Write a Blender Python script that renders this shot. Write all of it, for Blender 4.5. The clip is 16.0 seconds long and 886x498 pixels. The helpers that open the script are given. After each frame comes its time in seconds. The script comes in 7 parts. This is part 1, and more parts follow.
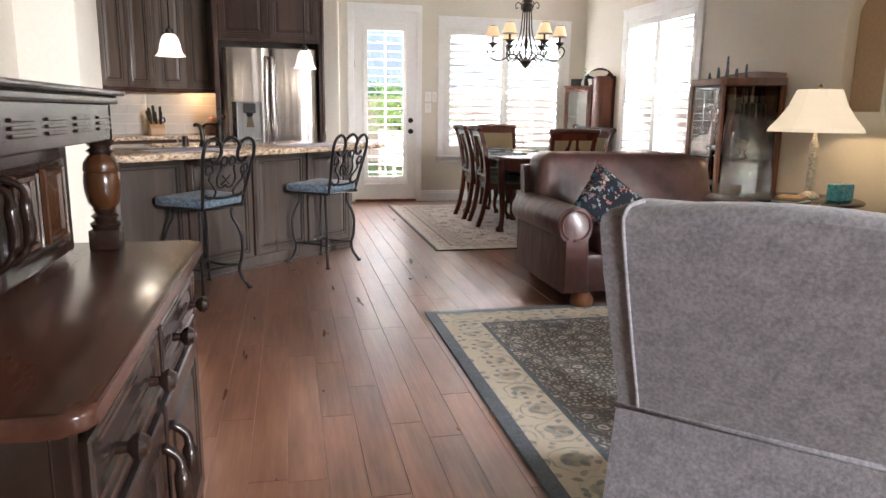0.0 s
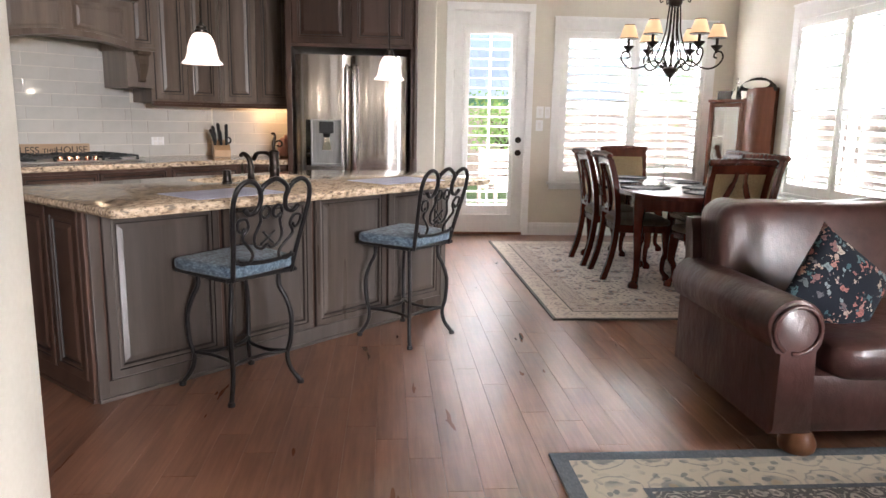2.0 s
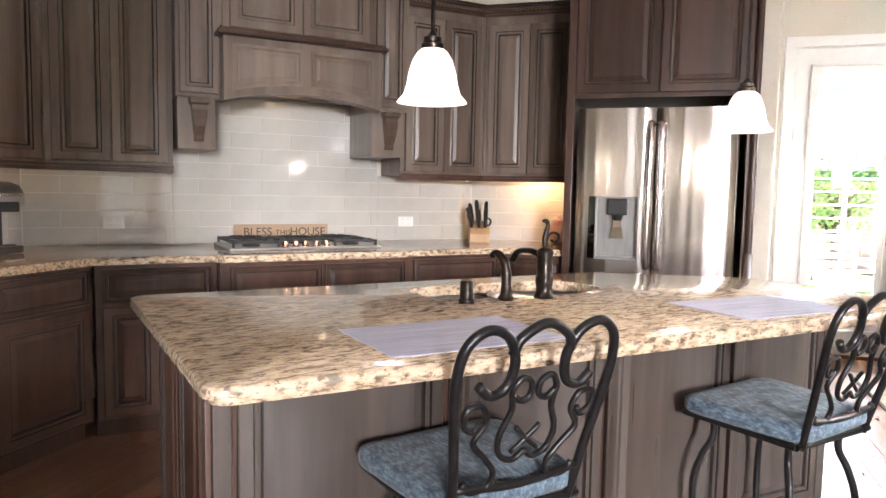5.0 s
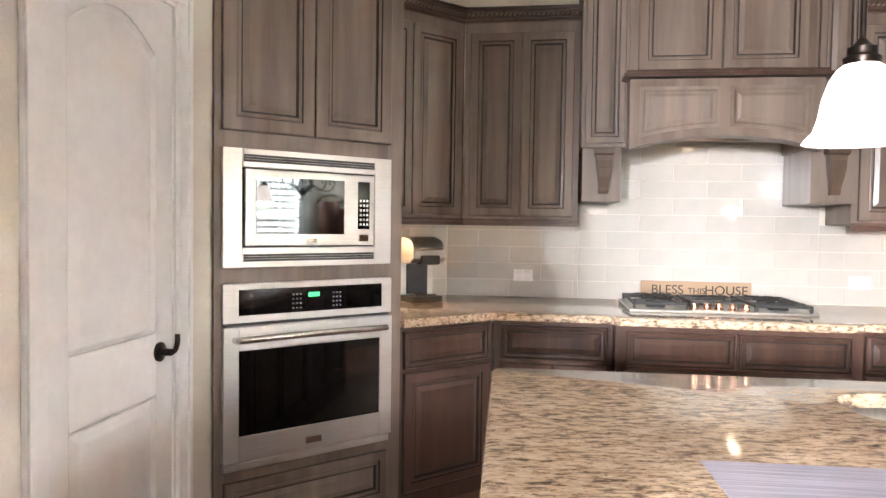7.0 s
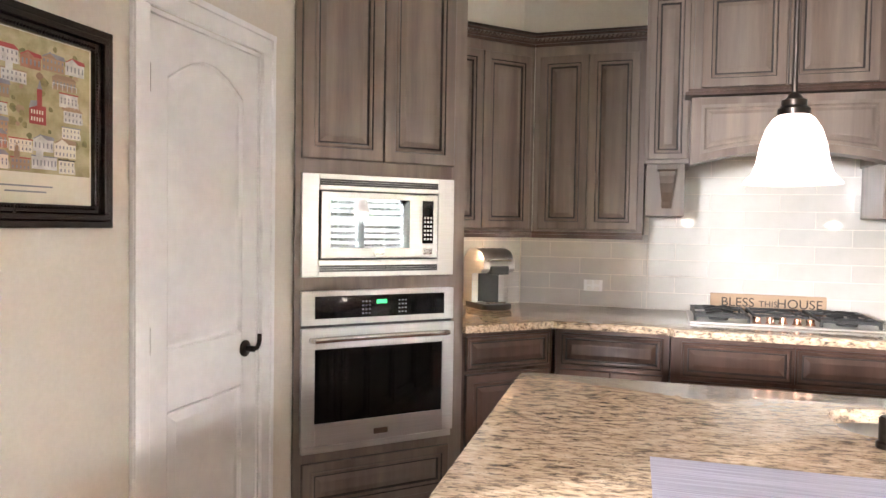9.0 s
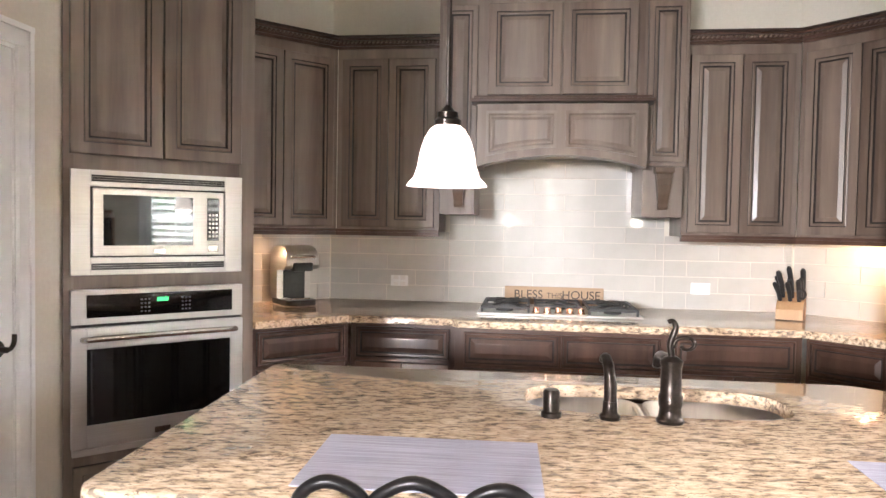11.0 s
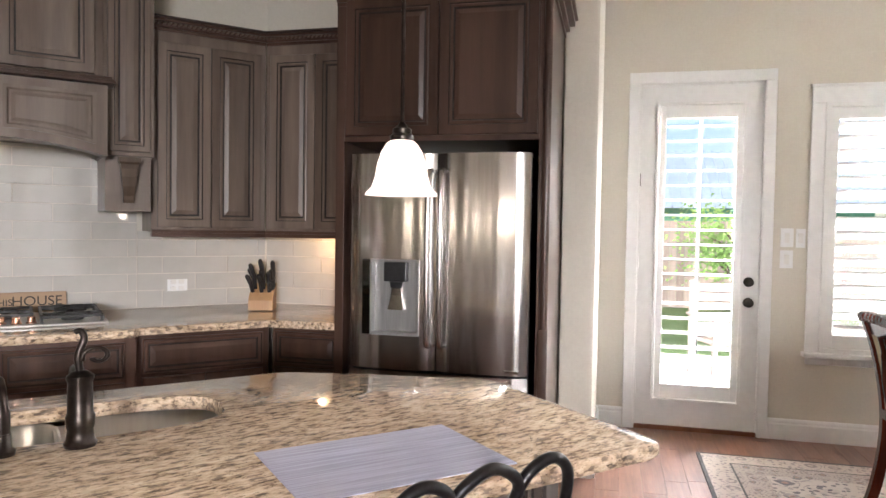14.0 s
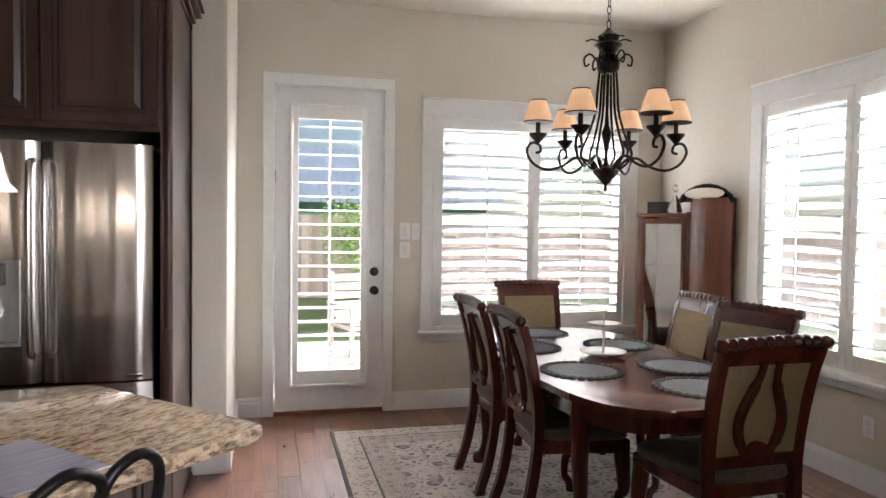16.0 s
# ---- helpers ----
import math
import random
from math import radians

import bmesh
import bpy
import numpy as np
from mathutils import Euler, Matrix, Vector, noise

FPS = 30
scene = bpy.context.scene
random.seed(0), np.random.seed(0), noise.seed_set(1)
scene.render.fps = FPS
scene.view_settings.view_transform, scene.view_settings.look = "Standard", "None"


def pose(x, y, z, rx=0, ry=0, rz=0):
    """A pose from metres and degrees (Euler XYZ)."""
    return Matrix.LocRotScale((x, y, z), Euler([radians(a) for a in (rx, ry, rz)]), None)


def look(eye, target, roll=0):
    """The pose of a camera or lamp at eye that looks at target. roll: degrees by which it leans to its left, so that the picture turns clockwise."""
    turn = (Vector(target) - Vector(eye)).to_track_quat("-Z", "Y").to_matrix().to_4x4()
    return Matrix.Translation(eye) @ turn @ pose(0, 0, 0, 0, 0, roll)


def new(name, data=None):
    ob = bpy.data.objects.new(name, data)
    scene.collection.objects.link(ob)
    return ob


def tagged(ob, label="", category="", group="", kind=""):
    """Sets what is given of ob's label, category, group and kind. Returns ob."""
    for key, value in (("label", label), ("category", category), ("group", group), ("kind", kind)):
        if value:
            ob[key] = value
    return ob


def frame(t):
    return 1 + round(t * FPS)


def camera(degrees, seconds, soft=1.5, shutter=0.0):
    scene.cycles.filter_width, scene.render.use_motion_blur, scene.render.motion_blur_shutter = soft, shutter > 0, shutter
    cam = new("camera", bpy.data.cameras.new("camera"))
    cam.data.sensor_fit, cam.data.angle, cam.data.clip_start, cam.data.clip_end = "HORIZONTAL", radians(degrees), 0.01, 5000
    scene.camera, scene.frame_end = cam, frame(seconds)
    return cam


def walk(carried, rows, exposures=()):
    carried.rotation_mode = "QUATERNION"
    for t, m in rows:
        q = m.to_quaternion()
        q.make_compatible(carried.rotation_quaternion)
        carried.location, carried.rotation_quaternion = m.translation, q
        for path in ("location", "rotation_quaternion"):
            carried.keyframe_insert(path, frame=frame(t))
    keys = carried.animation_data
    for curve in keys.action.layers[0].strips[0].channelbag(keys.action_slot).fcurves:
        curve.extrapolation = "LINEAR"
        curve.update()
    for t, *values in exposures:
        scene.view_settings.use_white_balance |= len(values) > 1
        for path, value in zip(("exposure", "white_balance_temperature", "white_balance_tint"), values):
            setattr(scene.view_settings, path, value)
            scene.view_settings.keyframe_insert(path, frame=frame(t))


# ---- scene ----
cam = camera(65.1, 16.0)
PATH = [
    (0, (0.544, 0.628, 1.175), (0.968, 2.544, 0.791), 0.8),
    (0.5, (0.584, 0.943, 1.225), (0.959, 2.867, 0.826), 1.3),
    (1, (0.652, 1.366, 1.202), (0.936, 3.309, 0.822), 1.1),
    (1.5, (0.67, 1.688, 1.243), (0.874, 3.642, 0.867), 0.8),
    (2, (0.682, 2.086, 1.267), (0.839, 4.047, 0.905), 1.1),
    (2.5, (0.667, 2.395, 1.27), (0.782, 4.363, 0.93), 0.8),
    (3, (0.654, 2.754, 1.28), (0.732, 4.728, 0.966), 0.8),
    (5.5, (0.338, 3.866, 1.276), (-0.569, 5.645, 1.162), 1.2),
    (6, (0.301, 3.992, 1.311), (-0.922, 5.571, 1.216), 1.1),
    (6.5, (0.315, 4.08, 1.334), (-1.097, 5.493, 1.248), 1.0),
    (7, (0.363, 4.14, 1.352), (-1.228, 5.349, 1.28), 0.8),
    (7.5, (0.414, 4.142, 1.394), (-1.297, 5.175, 1.327), 0.9),
    (8, (0.516, 4.112, 1.411), (-1.264, 5.023, 1.347), 1.0),
    (10.5, (1.02, 4.454, 1.412), (-0.642, 5.563, 1.339), 0.9),
    (11, (1.077, 4.497, 1.418), (-0.501, 5.725, 1.349), 1.0),
    (11.5, (1.106, 4.536, 1.43), (-0.382, 5.87, 1.357), 1.0),
    (12, (1.133, 4.599, 1.427), (-0.214, 6.077, 1.355), 1.0),
    (12.5, (1.153, 4.667, 1.43), (-0.018, 6.287, 1.359), 1.0),
    (13, (1.17, 4.717, 1.431), (0.23, 6.481, 1.357), 0.9),
    (13.5, (1.18, 4.732, 1.43), (0.451, 6.593, 1.359), 0.8),
    (14, (1.205, 4.729, 1.432), (0.732, 6.671, 1.365), 0.9),
    (14.5, (1.242, 4.719, 1.431), (0.988, 6.702, 1.364), 0.8),
    (15, (1.277, 4.687, 1.436), (1.29, 6.686, 1.367), 0.9),
    (15.5, (1.31, 4.653, 1.442), (1.556, 6.636, 1.372), 0.8),
    (16, (1.337, 4.624, 1.446), (1.827, 6.561, 1.374), 0.8),
]
EXPOSURE = [(0.0, 1.6), (3.0, 1.7), (5.5, 2.5), (7.0, 2.95), (8.2, 3.0), (10.5, 2.75), (12.0, 2.55), (13.5, 1.95), (14.5, 1.5), (16.0, 0.95)]
walk(cam, [(t, look(eye, target, roll)) for t, eye, target, roll in PATH], EXPOSURE)

# ---- light ----
world = bpy.data.worlds.new("sky")
scene.world = world
world.use_nodes = True
wn = world.node_tree.nodes
sky = wn.new("ShaderNodeTexSky")
sky.sky_type, sky.sun_disc, sky.sun_elevation, sky.sun_rotation = "NISHITA", False, radians(50), radians(200)
wn["Background"].inputs["Strength"].default_value = 0.05
world.node_tree.links.new(sky.outputs["Color"], wn["Background"].inputs["Color"])

sun = new("sun", bpy.data.lights.new("sun", "SUN"))
sun.data.energy, sun.data.angle, sun.data.color = 2.0, radians(0.5), (1.0, 0.95, 0.86)
sun.matrix_world = look((-6, -9, 15), (2.5, 14.0, 0.0))


def area(name, eye, target, w, h, watts, color):
    ob = new(name, bpy.data.lights.new(name, "AREA"))
    ob.data.shape, ob.data.size, ob.data.size_y, ob.data.energy, ob.data.color = "RECTANGLE", w, h, watts, color
    ob.matrix_world = look(eye, target)
    return ob


def bulb(name, at, watts, color, radius=0.03):
    ob = new(name, bpy.data.lights.new(name, "POINT"))
    ob.data.energy, ob.data.color, ob.data.shadow_soft_size = watts, color, radius
    ob.location = at
    return ob


DAY = (0.955, 0.935, 0.97)
WARM = (1.0, 0.62, 0.32)
area("daylight_north_window", (3.6, 12.2, 3.5), (1.2, 6.0, 0.9), 2.6, 1.5, 1200, DAY)
area("daylight_east_window", (6.7, 8.4, 3.1), (-2.0, 5.8, 1.0), 2.4, 1.3, 1200, DAY)
area("daylight_patio_door", (1.8, 11.4, 3.7), (1.5, 8.6, 0.3), 0.9, 1.2, 120, DAY)
# area lamps stand in for daylight at east windows inferred from reflections
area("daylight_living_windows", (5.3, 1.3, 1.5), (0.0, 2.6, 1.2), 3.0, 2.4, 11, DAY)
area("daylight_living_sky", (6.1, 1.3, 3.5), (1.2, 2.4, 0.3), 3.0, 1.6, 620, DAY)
# added fill lamp, shining through an invented window behind the walk
area("added_south_fill", (6.2, -7.0, 2.5), (-1.0, 7.0, 1.3), 2.0, 1.8, 830, DAY)

# ---- materials ----


def nodes_of(name, rough=0.5, metal=0.0, coat=0.0):
    m = bpy.data.materials.new(name)
    m.use_nodes = True
    n, l = m.node_tree.nodes, m.node_tree.links
    b = n["Principled BSDF"]
    b.inputs["Roughness"].default_value = rough
    b.inputs["Metallic"].default_value = metal
    b.inputs["Coat Weight"].default_value = coat
    b.inputs["Coat Roughness"].default_value = 0.12
    return m, n, l, b


def noise_on(n, l, scale, size=1.0, detail=4.0, rough=0.6, coords="Object"):
    tc, mp, nz = n.new("ShaderNodeTexCoord"), n.new("ShaderNodeMapping"), n.new("ShaderNodeTexNoise")
    mp.inputs["Scale"].default_value = scale
    nz.inputs["Scale"].default_value, nz.inputs["Detail"].default_value, nz.inputs["Roughness"].default_value = size, detail, rough
    l.new(tc.outputs[coords], mp.inputs["Vector"])
    l.new(mp.outputs["Vector"], nz.inputs["Vector"])
    return nz.outputs["Fac"], mp


def ramp(n, l, fac, stops):
    r = n.new("ShaderNodeValToRGB")
    el = r.color_ramp.elements
    while len(el) < len(stops):
        el.new(0.5)
    for e, (p, c) in zip(el, stops):
        e.position, e.color = p, (*c, 1)
    if fac is not None:
        l.new(fac, r.inputs["Fac"])
    return r.outputs["Color"]


def mix(n, l, fac, a, b, mode="MIX"):
    m = n.new("ShaderNodeMixRGB")
    m.blend_type = mode
    for sock, v in zip(m.inputs, (fac, a, b)):
        if isinstance(v, (int, float)):
            sock.default_value = v
        elif isinstance(v, tuple):
            sock.default_value = (*v, 1)
        else:
            l.new(v, sock)
    return m.outputs["Color"]


def bump(n, l, b, height, strength, distance=0.002):
    u = n.new("ShaderNodeBump")
    u.inputs["Strength"].default_value, u.inputs["Distance"].default_value = strength, distance
    l.new(height, u.inputs["Height"])
    l.new(u.outputs["Normal"], b.inputs["Normal"])


def simple(name, c1, c2, scale=(8, 8, 8), rough=0.5, metal=0.0, coat=0.0, bumps=0.1, lo=0.35, hi=0.65, spread=0.12, island=False):
    """Two colours mixed by a fine noise, with slow patches and a rough finish."""
    m, n, l, b = nodes_of(name, rough, metal, coat)
    fine, _ = noise_on(n, l, scale)
    slow, _ = noise_on(n, l, (1.3, 1.3, 1.3), detail=2)
    col = ramp(n, l, fine, [(lo, c1), (hi, c2)])
    col = mix(n, l, spread, col, ramp(n, l, slow, [(0.3, tuple(v * 0.7 for v in c1)), (0.7, tuple(min(1, v * 1.25) for v in c2))]))
    if island:
        info = n.new("ShaderNodeObjectInfo")
        tone = ramp(n, l, info.outputs["Random"], [(0, (0.72, 0.72, 0.72)), (1, (1.15, 1.15, 1.15))])
        col = mix(n, l, 1.0, col, tone, "MULTIPLY")
    l.new(col, b.inputs["Base Color"])
    rr = n.new("ShaderNodeMapRange")
    rr.inputs["To Min"].default_value, rr.inputs["To Max"].default_value = rough * 0.8, min(1, rough * 1.25)
    l.new(slow, rr.inputs["Value"])
    l.new(rr.outputs["Result"], b.inputs["Roughness"])
    if bumps:
        bump(n, l, b, fine, bumps)
    return m


def wood(name, dark, light, rough=0.35, coat=0.2, grain=(26, 26, 1.6), bumps=0.08, rand=False, cool=None):
    """Stained timber: fine grain over broad soft streaks, shifted and toned a little from piece to piece."""
    m, n, l, b = nodes_of(name, rough, 0, coat)
    b.inputs["Specular IOR Level"].default_value = 0.4
    g, m1 = noise_on(n, l, grain, detail=6, rough=0.65)
    broad, m2 = noise_on(n, l, tuple(v * 0.16 for v in grain), detail=3)
    info = n.new("ShaderNodeObjectInfo")
    shift = n.new("ShaderNodeMath")
    shift.operation, shift.inputs[1].default_value = "MULTIPLY", 23.0
    l.new(info.outputs["Random"], shift.inputs[0])
    off = n.new("ShaderNodeCombineXYZ")
    for axis in ("X", "Y", "Z"):
        l.new(shift.outputs[0], off.inputs[axis])
    for mp in (m1, m2):
        l.new(off.outputs[0], mp.inputs["Location"])
    col = ramp(n, l, g, [(0.3, dark), (0.52, tuple((a + c) / 2 for a, c in zip(dark, light))), (0.72, light)])
    col = mix(n, l, 0.5, col, ramp(n, l, broad, [(0.35, dark), (0.65, cool or light)]))
    span = 0.18 if rand else 0.08
    tone = ramp(n, l, info.outputs["Random"], [(0, (1 - span,) * 3), (1, (1 + span, 1 + span * 0.9, 1 + span * 0.8))])
    col = mix(n, l, 1.0, col, tone, "MULTIPLY")
    l.new(col, b.inputs["Base Color"])
    rr = n.new("ShaderNodeMapRange")
    rr.inputs["To Min"].default_value, rr.inputs["To Max"].default_value = rough * 0.8, rough * 1.25
    l.new(broad, rr.inputs["Value"])
    l.new(rr.outputs["Result"], b.inputs["Roughness"])
    bump(n, l, b, g, bumps, 0.001)
    return m


def plank_wood(name, per_island):
    """Hand-scraped hardwood: each plank has its own tone and its own stretch of grain."""
    m, n, l, b = nodes_of(name, 0.3, 0, 0.35)
    b.inputs["Coat Roughness"].default_value = 0.24
    geo = n.new("ShaderNodeNewGeometry")
    rnd = geo.outputs["Random Per Island"] if per_island else n.new("ShaderNodeObjectInfo").outputs["Random"]
    mul = n.new("ShaderNodeMath")
    mul.operation, mul.inputs[1].default_value = "MULTIPLY", 37.0
    l.new(rnd, mul.inputs[0])
    off = n.new("ShaderNodeCombineXYZ")
    l.new(mul.outputs[0], off.inputs["Z"])

    def layer(scale, detail):
        mp, nz = n.new("ShaderNodeMapping"), n.new("ShaderNodeTexNoise")
        mp.inputs["Scale"].default_value = scale
        nz.inputs["Scale"].default_value, nz.inputs["Detail"].default_value, nz.inputs["Roughness"].default_value = 1.0, detail, 0.62
        l.new(geo.outputs["Position"], mp.inputs["Vector"])
        l.new(off.outputs[0], mp.inputs["Location"])
        l.new(mp.outputs["Vector"], nz.inputs["Vector"])
        return nz.outputs["Fac"]

    grain, broad, scrape = layer((46, 2.4, 1), 6), layer((9, 1.6, 1), 3), layer((75, 1.1, 1), 2)
    base = ramp(n, l, rnd, [(0.0, (0.16, 0.066, 0.038)), (0.5, (0.24, 0.108, 0.066)), (1.0, (0.31, 0.15, 0.094))])
    col = mix(n, l, 0.5, base, ramp(n, l, grain, [(0.32, (0.1, 0.04, 0.023)), (0.5, (0.22, 0.1, 0.06)), (0.68, (0.36, 0.18, 0.115))]))
    col = mix(n, l, 0.4, col, ramp(n, l, broad, [(0.36, (0.1, 0.04, 0.023)), (0.64, (0.34, 0.168, 0.107))]))
    l.new(col, b.inputs["Base Color"])
    add = n.new("ShaderNodeMath")
    l.new(scrape, add.inputs[0])
    l.new(broad, add.inputs[1])
    bump(n, l, b, add.outputs[0], 0.2, 0.003)
    rr = n.new("ShaderNodeMapRange")
    rr.inputs["To Min"].default_value, rr.inputs["To Max"].default_value = 0.22, 0.4
    l.new(broad, rr.inputs["Value"])
    l.new(rr.outputs["Result"], b.inputs["Roughness"])
    return m


def granite(name):
    m, n, l, b = nodes_of(name, 0.09, 0, 0.3)
    f, m1 = noise_on(n, l, (1 / 30, 1 / 88, 1 / 70), detail=4, rough=0.62)
    g, m2 = noise_on(n, l, (1 / 14, 1 / 42, 1 / 40), detail=4, rough=0.6)
    s, m3 = noise_on(n, l, (1 / 70, 1 / 150, 1 / 130), detail=3, rough=0.7)
    for mp in (m1, m2, m3):
        mp.vector_type = "TEXTURE"
        mp.inputs["Rotation"].default_value = (0, 0, radians(52))
    slow, _ = noise_on(n, l, (2.4, 4, 4), detail=2)
    col = ramp(n, l, f, [(0.365, (0.018, 0.012, 0.01)), (0.415, (0.11, 0.062, 0.04)), (0.46, (0.42, 0.29, 0.185)), (0.53, (0.62, 0.455, 0.305)), (0.66, (0.74, 0.6, 0.44))])
    col = mix(n, l, 0.3, col, ramp(n, l, g, [(0.4, (0.16, 0.125, 0.09)), (0.48, (0.58, 0.45, 0.34)), (0.7, (0.74, 0.64, 0.52))]))
    dark = ramp(n, l, s, [(0.355, (0.08, 0.065, 0.06)), (0.405, (1, 1, 1))])
    col = mix(n, l, 0.8, col, dark, "MULTIPLY")
    col = mix(n, l, 0.12, col, ramp(n, l, slow, [(0.35, (0.42, 0.3, 0.22)), (0.65, (0.72, 0.62, 0.5))]))
    l.new(col, b.inputs["Base Color"])
    return m


def steel(name, axis, base=(0.52, 0.5, 0.48), rough=0.2, waves=(2.2, 2.2, 0.35)):
    """Brushed stainless steel; the brush runs across the given axis."""
    m, n, l, b = nodes_of(name, rough, 1.0)
    g, _ = noise_on(n, l, axis, detail=3)
    wave, _ = noise_on(n, l, waves, detail=1)
    l.new(ramp(n, l, g, [(0.3, tuple(v * 0.9 for v in base)), (0.7, tuple(min(1, v * 1.08) for v in base))]), b.inputs["Base Color"])
    bump(n, l, b, wave, 0.28, 0.05)
    return m


def fabric(name, c1, c2, c3, scale=240, rough=0.95):
    m, n, l, b = nodes_of(name, rough)
    f, _ = noise_on(n, l, (scale, scale * 0.35, scale), detail=3)
    g, _ = noise_on(n, l, (scale * 0.22,) * 3, detail=4)
    col = ramp(n, l, f, [(0.32, c1), (0.5, c2), (0.7, c3)])
    col = mix(n, l, 0.33, col, ramp(n, l, g, [(0.35, c1), (0.65, c3)]))
    l.new(col, b.inputs["Base Color"])
    b.inputs["Sheen Weight"].default_value = 0.15
    bump(n, l, b, f, 0.4, 0.002)
    return m


def leather(name):
    m, n, l, b = nodes_of(name, 0.3, 0, 0.18)
    g, _ = noise_on(n, l, (5, 5, 5), detail=4)
    tc, v = n.new("ShaderNodeTexCoord"), n.new("ShaderNodeTexVoronoi")
    v.inputs["Scale"].default_value = 160
    l.new(tc.outputs["Object"], v.inputs["Vector"])
    crease, _ = noise_on(n, l, (8, 8, 4), detail=3)
    l.new(ramp(n, l, g, [(0.3, (0.04, 0.017, 0.016)), (0.7, (0.115, 0.05, 0.044))]), b.inputs["Base Color"])
    a = n.new("ShaderNodeMath")
    a.operation = "MULTIPLY_ADD"
    a.inputs[1].default_value = 0.06
    l.new(v.outputs["Distance"], a.inputs[0])
    l.new(crease, a.inputs[2])
    bump(n, l, b, a.outputs[0], 0.3, 0.03)
    return m


def motif(name, ground, petals, accent, size, jitter=0.15, rough=0.95, flat=True):
    """Woven ornament: rosettes on a lattice with sprigs between them."""
    m, n, l, b = nodes_of(name, rough)
    tc = n.new("ShaderNodeTexCoord")
    v, w = n.new("ShaderNodeTexVoronoi"), n.new("ShaderNodeTexVoronoi")
    nz = n.new("ShaderNodeTexNoise")
    nz.inputs["Scale"].default_value, nz.inputs["Detail"].default_value = size * 2.6, 3.0
    l.new(tc.outputs["Object"], nz.inputs["Vector"])
    warped = mix(n, l, 0.32 / size, tc.outputs["Object"], nz.outputs["Color"], "ADD")
    for node, sc, rn in ((v, size, jitter), (w, size * 3.1, 0.75)):
        node.inputs["Scale"].default_value, node.inputs["Randomness"].default_value = sc, rn
        node.voronoi_dimensions = "2D" if flat else "3D"
        l.new(warped, node.inputs["Vector"])
    c = ramp(n, l, v.outputs["Distance"], [(0.0, accent), (0.1, accent), (0.13, petals), (0.24, petals), (0.28, ground), (0.4, ground), (0.44, petals), (0.47, ground)])
    s = ramp(n, l, w.outputs["Distance"], [(0.0, petals), (0.2, petals), (0.26, ground), (1.0, ground)])
    fz, _ = noise_on(n, l, (5, 5, 5), detail=3)
    fac = ramp(n, l, fz, [(0.42, (0.15, 0.15, 0.15)), (0.58, (0.85, 0.85, 0.85))])
    col = mix(n, l, fac, c, s)
    weave, _ = noise_on(n, l, (300, 300, 300), detail=2)
    col = mix(n, l, 0.16, col, mix(n, l, weave, tuple(x * 0.5 for x in ground), tuple(min(1, x * 1.3) for x in petals)))
    l.new(col, b.inputs["Base Color"])
    bump(n, l, b, weave, 0.5, 0.003)
    return m


def floral(name, ground, size):
    """Printed cloth: scattered blossoms and leaves on a dark ground."""
    m, n, l, b = nodes_of(name, 0.9)
    tc, v = n.new("ShaderNodeTexCoord"), n.new("ShaderNodeTexVoronoi")
    nz = n.new("ShaderNodeTexNoise")
    nz.inputs["Scale"].default_value = size * 1.6
    l.new(tc.outputs["Object"], nz.inputs["Vector"])
    warp = mix(n, l, 0.085, tc.outputs["Object"], nz.outputs["Color"], "ADD")
    v.inputs["Scale"].default_value = size
    l.new(warp, v.inputs["Vector"])
    shape = ramp(n, l, v.outputs["Distance"], [(0.12, (0.55, 0.55, 0.55)), (0.2, (1, 1, 1)), (0.38, (1, 1, 1)), (0.43, (0, 0, 0))])
    sep = n.new("ShaderNodeSeparateColor")
    l.new(v.outputs["Color"], sep.inputs["Color"])
    pick = ramp(n, l, sep.outputs["Red"], [(0.0, (0.5, 0.44, 0.36)), (0.28, (0.42, 0.15, 0.13)), (0.5, (0.05, 0.12, 0.14)), (0.72, (0.28, 0.33, 0.34)), (0.85, ground)])
    l.new(mix(n, l, shape, ground, pick), b.inputs["Base Color"])
    weave, _ = noise_on(n, l, (300, 300, 300), detail=2)
    bump(n, l, b, weave, 0.4, 0.002)
    return m


def glow(name, base, emit, strength, rough=0.4):
    m, n, l, b = nodes_of(name, rough)
    b.inputs["Base Color"].default_value = (*base, 1)
    b.inputs["Emission Color"].default_value = (*emit, 1)
    b.inputs["Emission Strength"].default_value = strength
    return m


def glass(name, tint=(1, 1, 1), rough=0.0):
    m, n, l, b = nodes_of(name, rough)
    b.inputs["Base Color"].default_value = (*tint, 1)
    b.inputs["Transmission Weight"].default_value = 1.0
    b.inputs["IOR"].default_value = 1.45
    return m


M_WALL = simple("beige_wall_paint", (0.63, 0.59, 0.515), (0.66, 0.62, 0.545), (60, 60, 60), 0.75, bumps=0.12, spread=0.06)
M_CEIL = simple("ceiling_paint", (0.7, 0.66, 0.58), (0.73, 0.69, 0.61), (70, 70, 70), 0.85, bumps=0.15, spread=0.05)
M_TRIM = simple("white_trim_paint", (0.78, 0.78, 0.78), (0.82, 0.82, 0.82), (20, 20, 20), 0.35, bumps=0.02, spread=0.05)
M_SHUT = simple("white_shutter_paint", (0.78, 0.78, 0.77), (0.82, 0.82, 0.81), (20, 20, 20), 0.3, bumps=0.02, spread=0.05)
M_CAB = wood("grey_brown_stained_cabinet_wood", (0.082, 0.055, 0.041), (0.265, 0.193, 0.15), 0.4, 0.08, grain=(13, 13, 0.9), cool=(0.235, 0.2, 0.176))
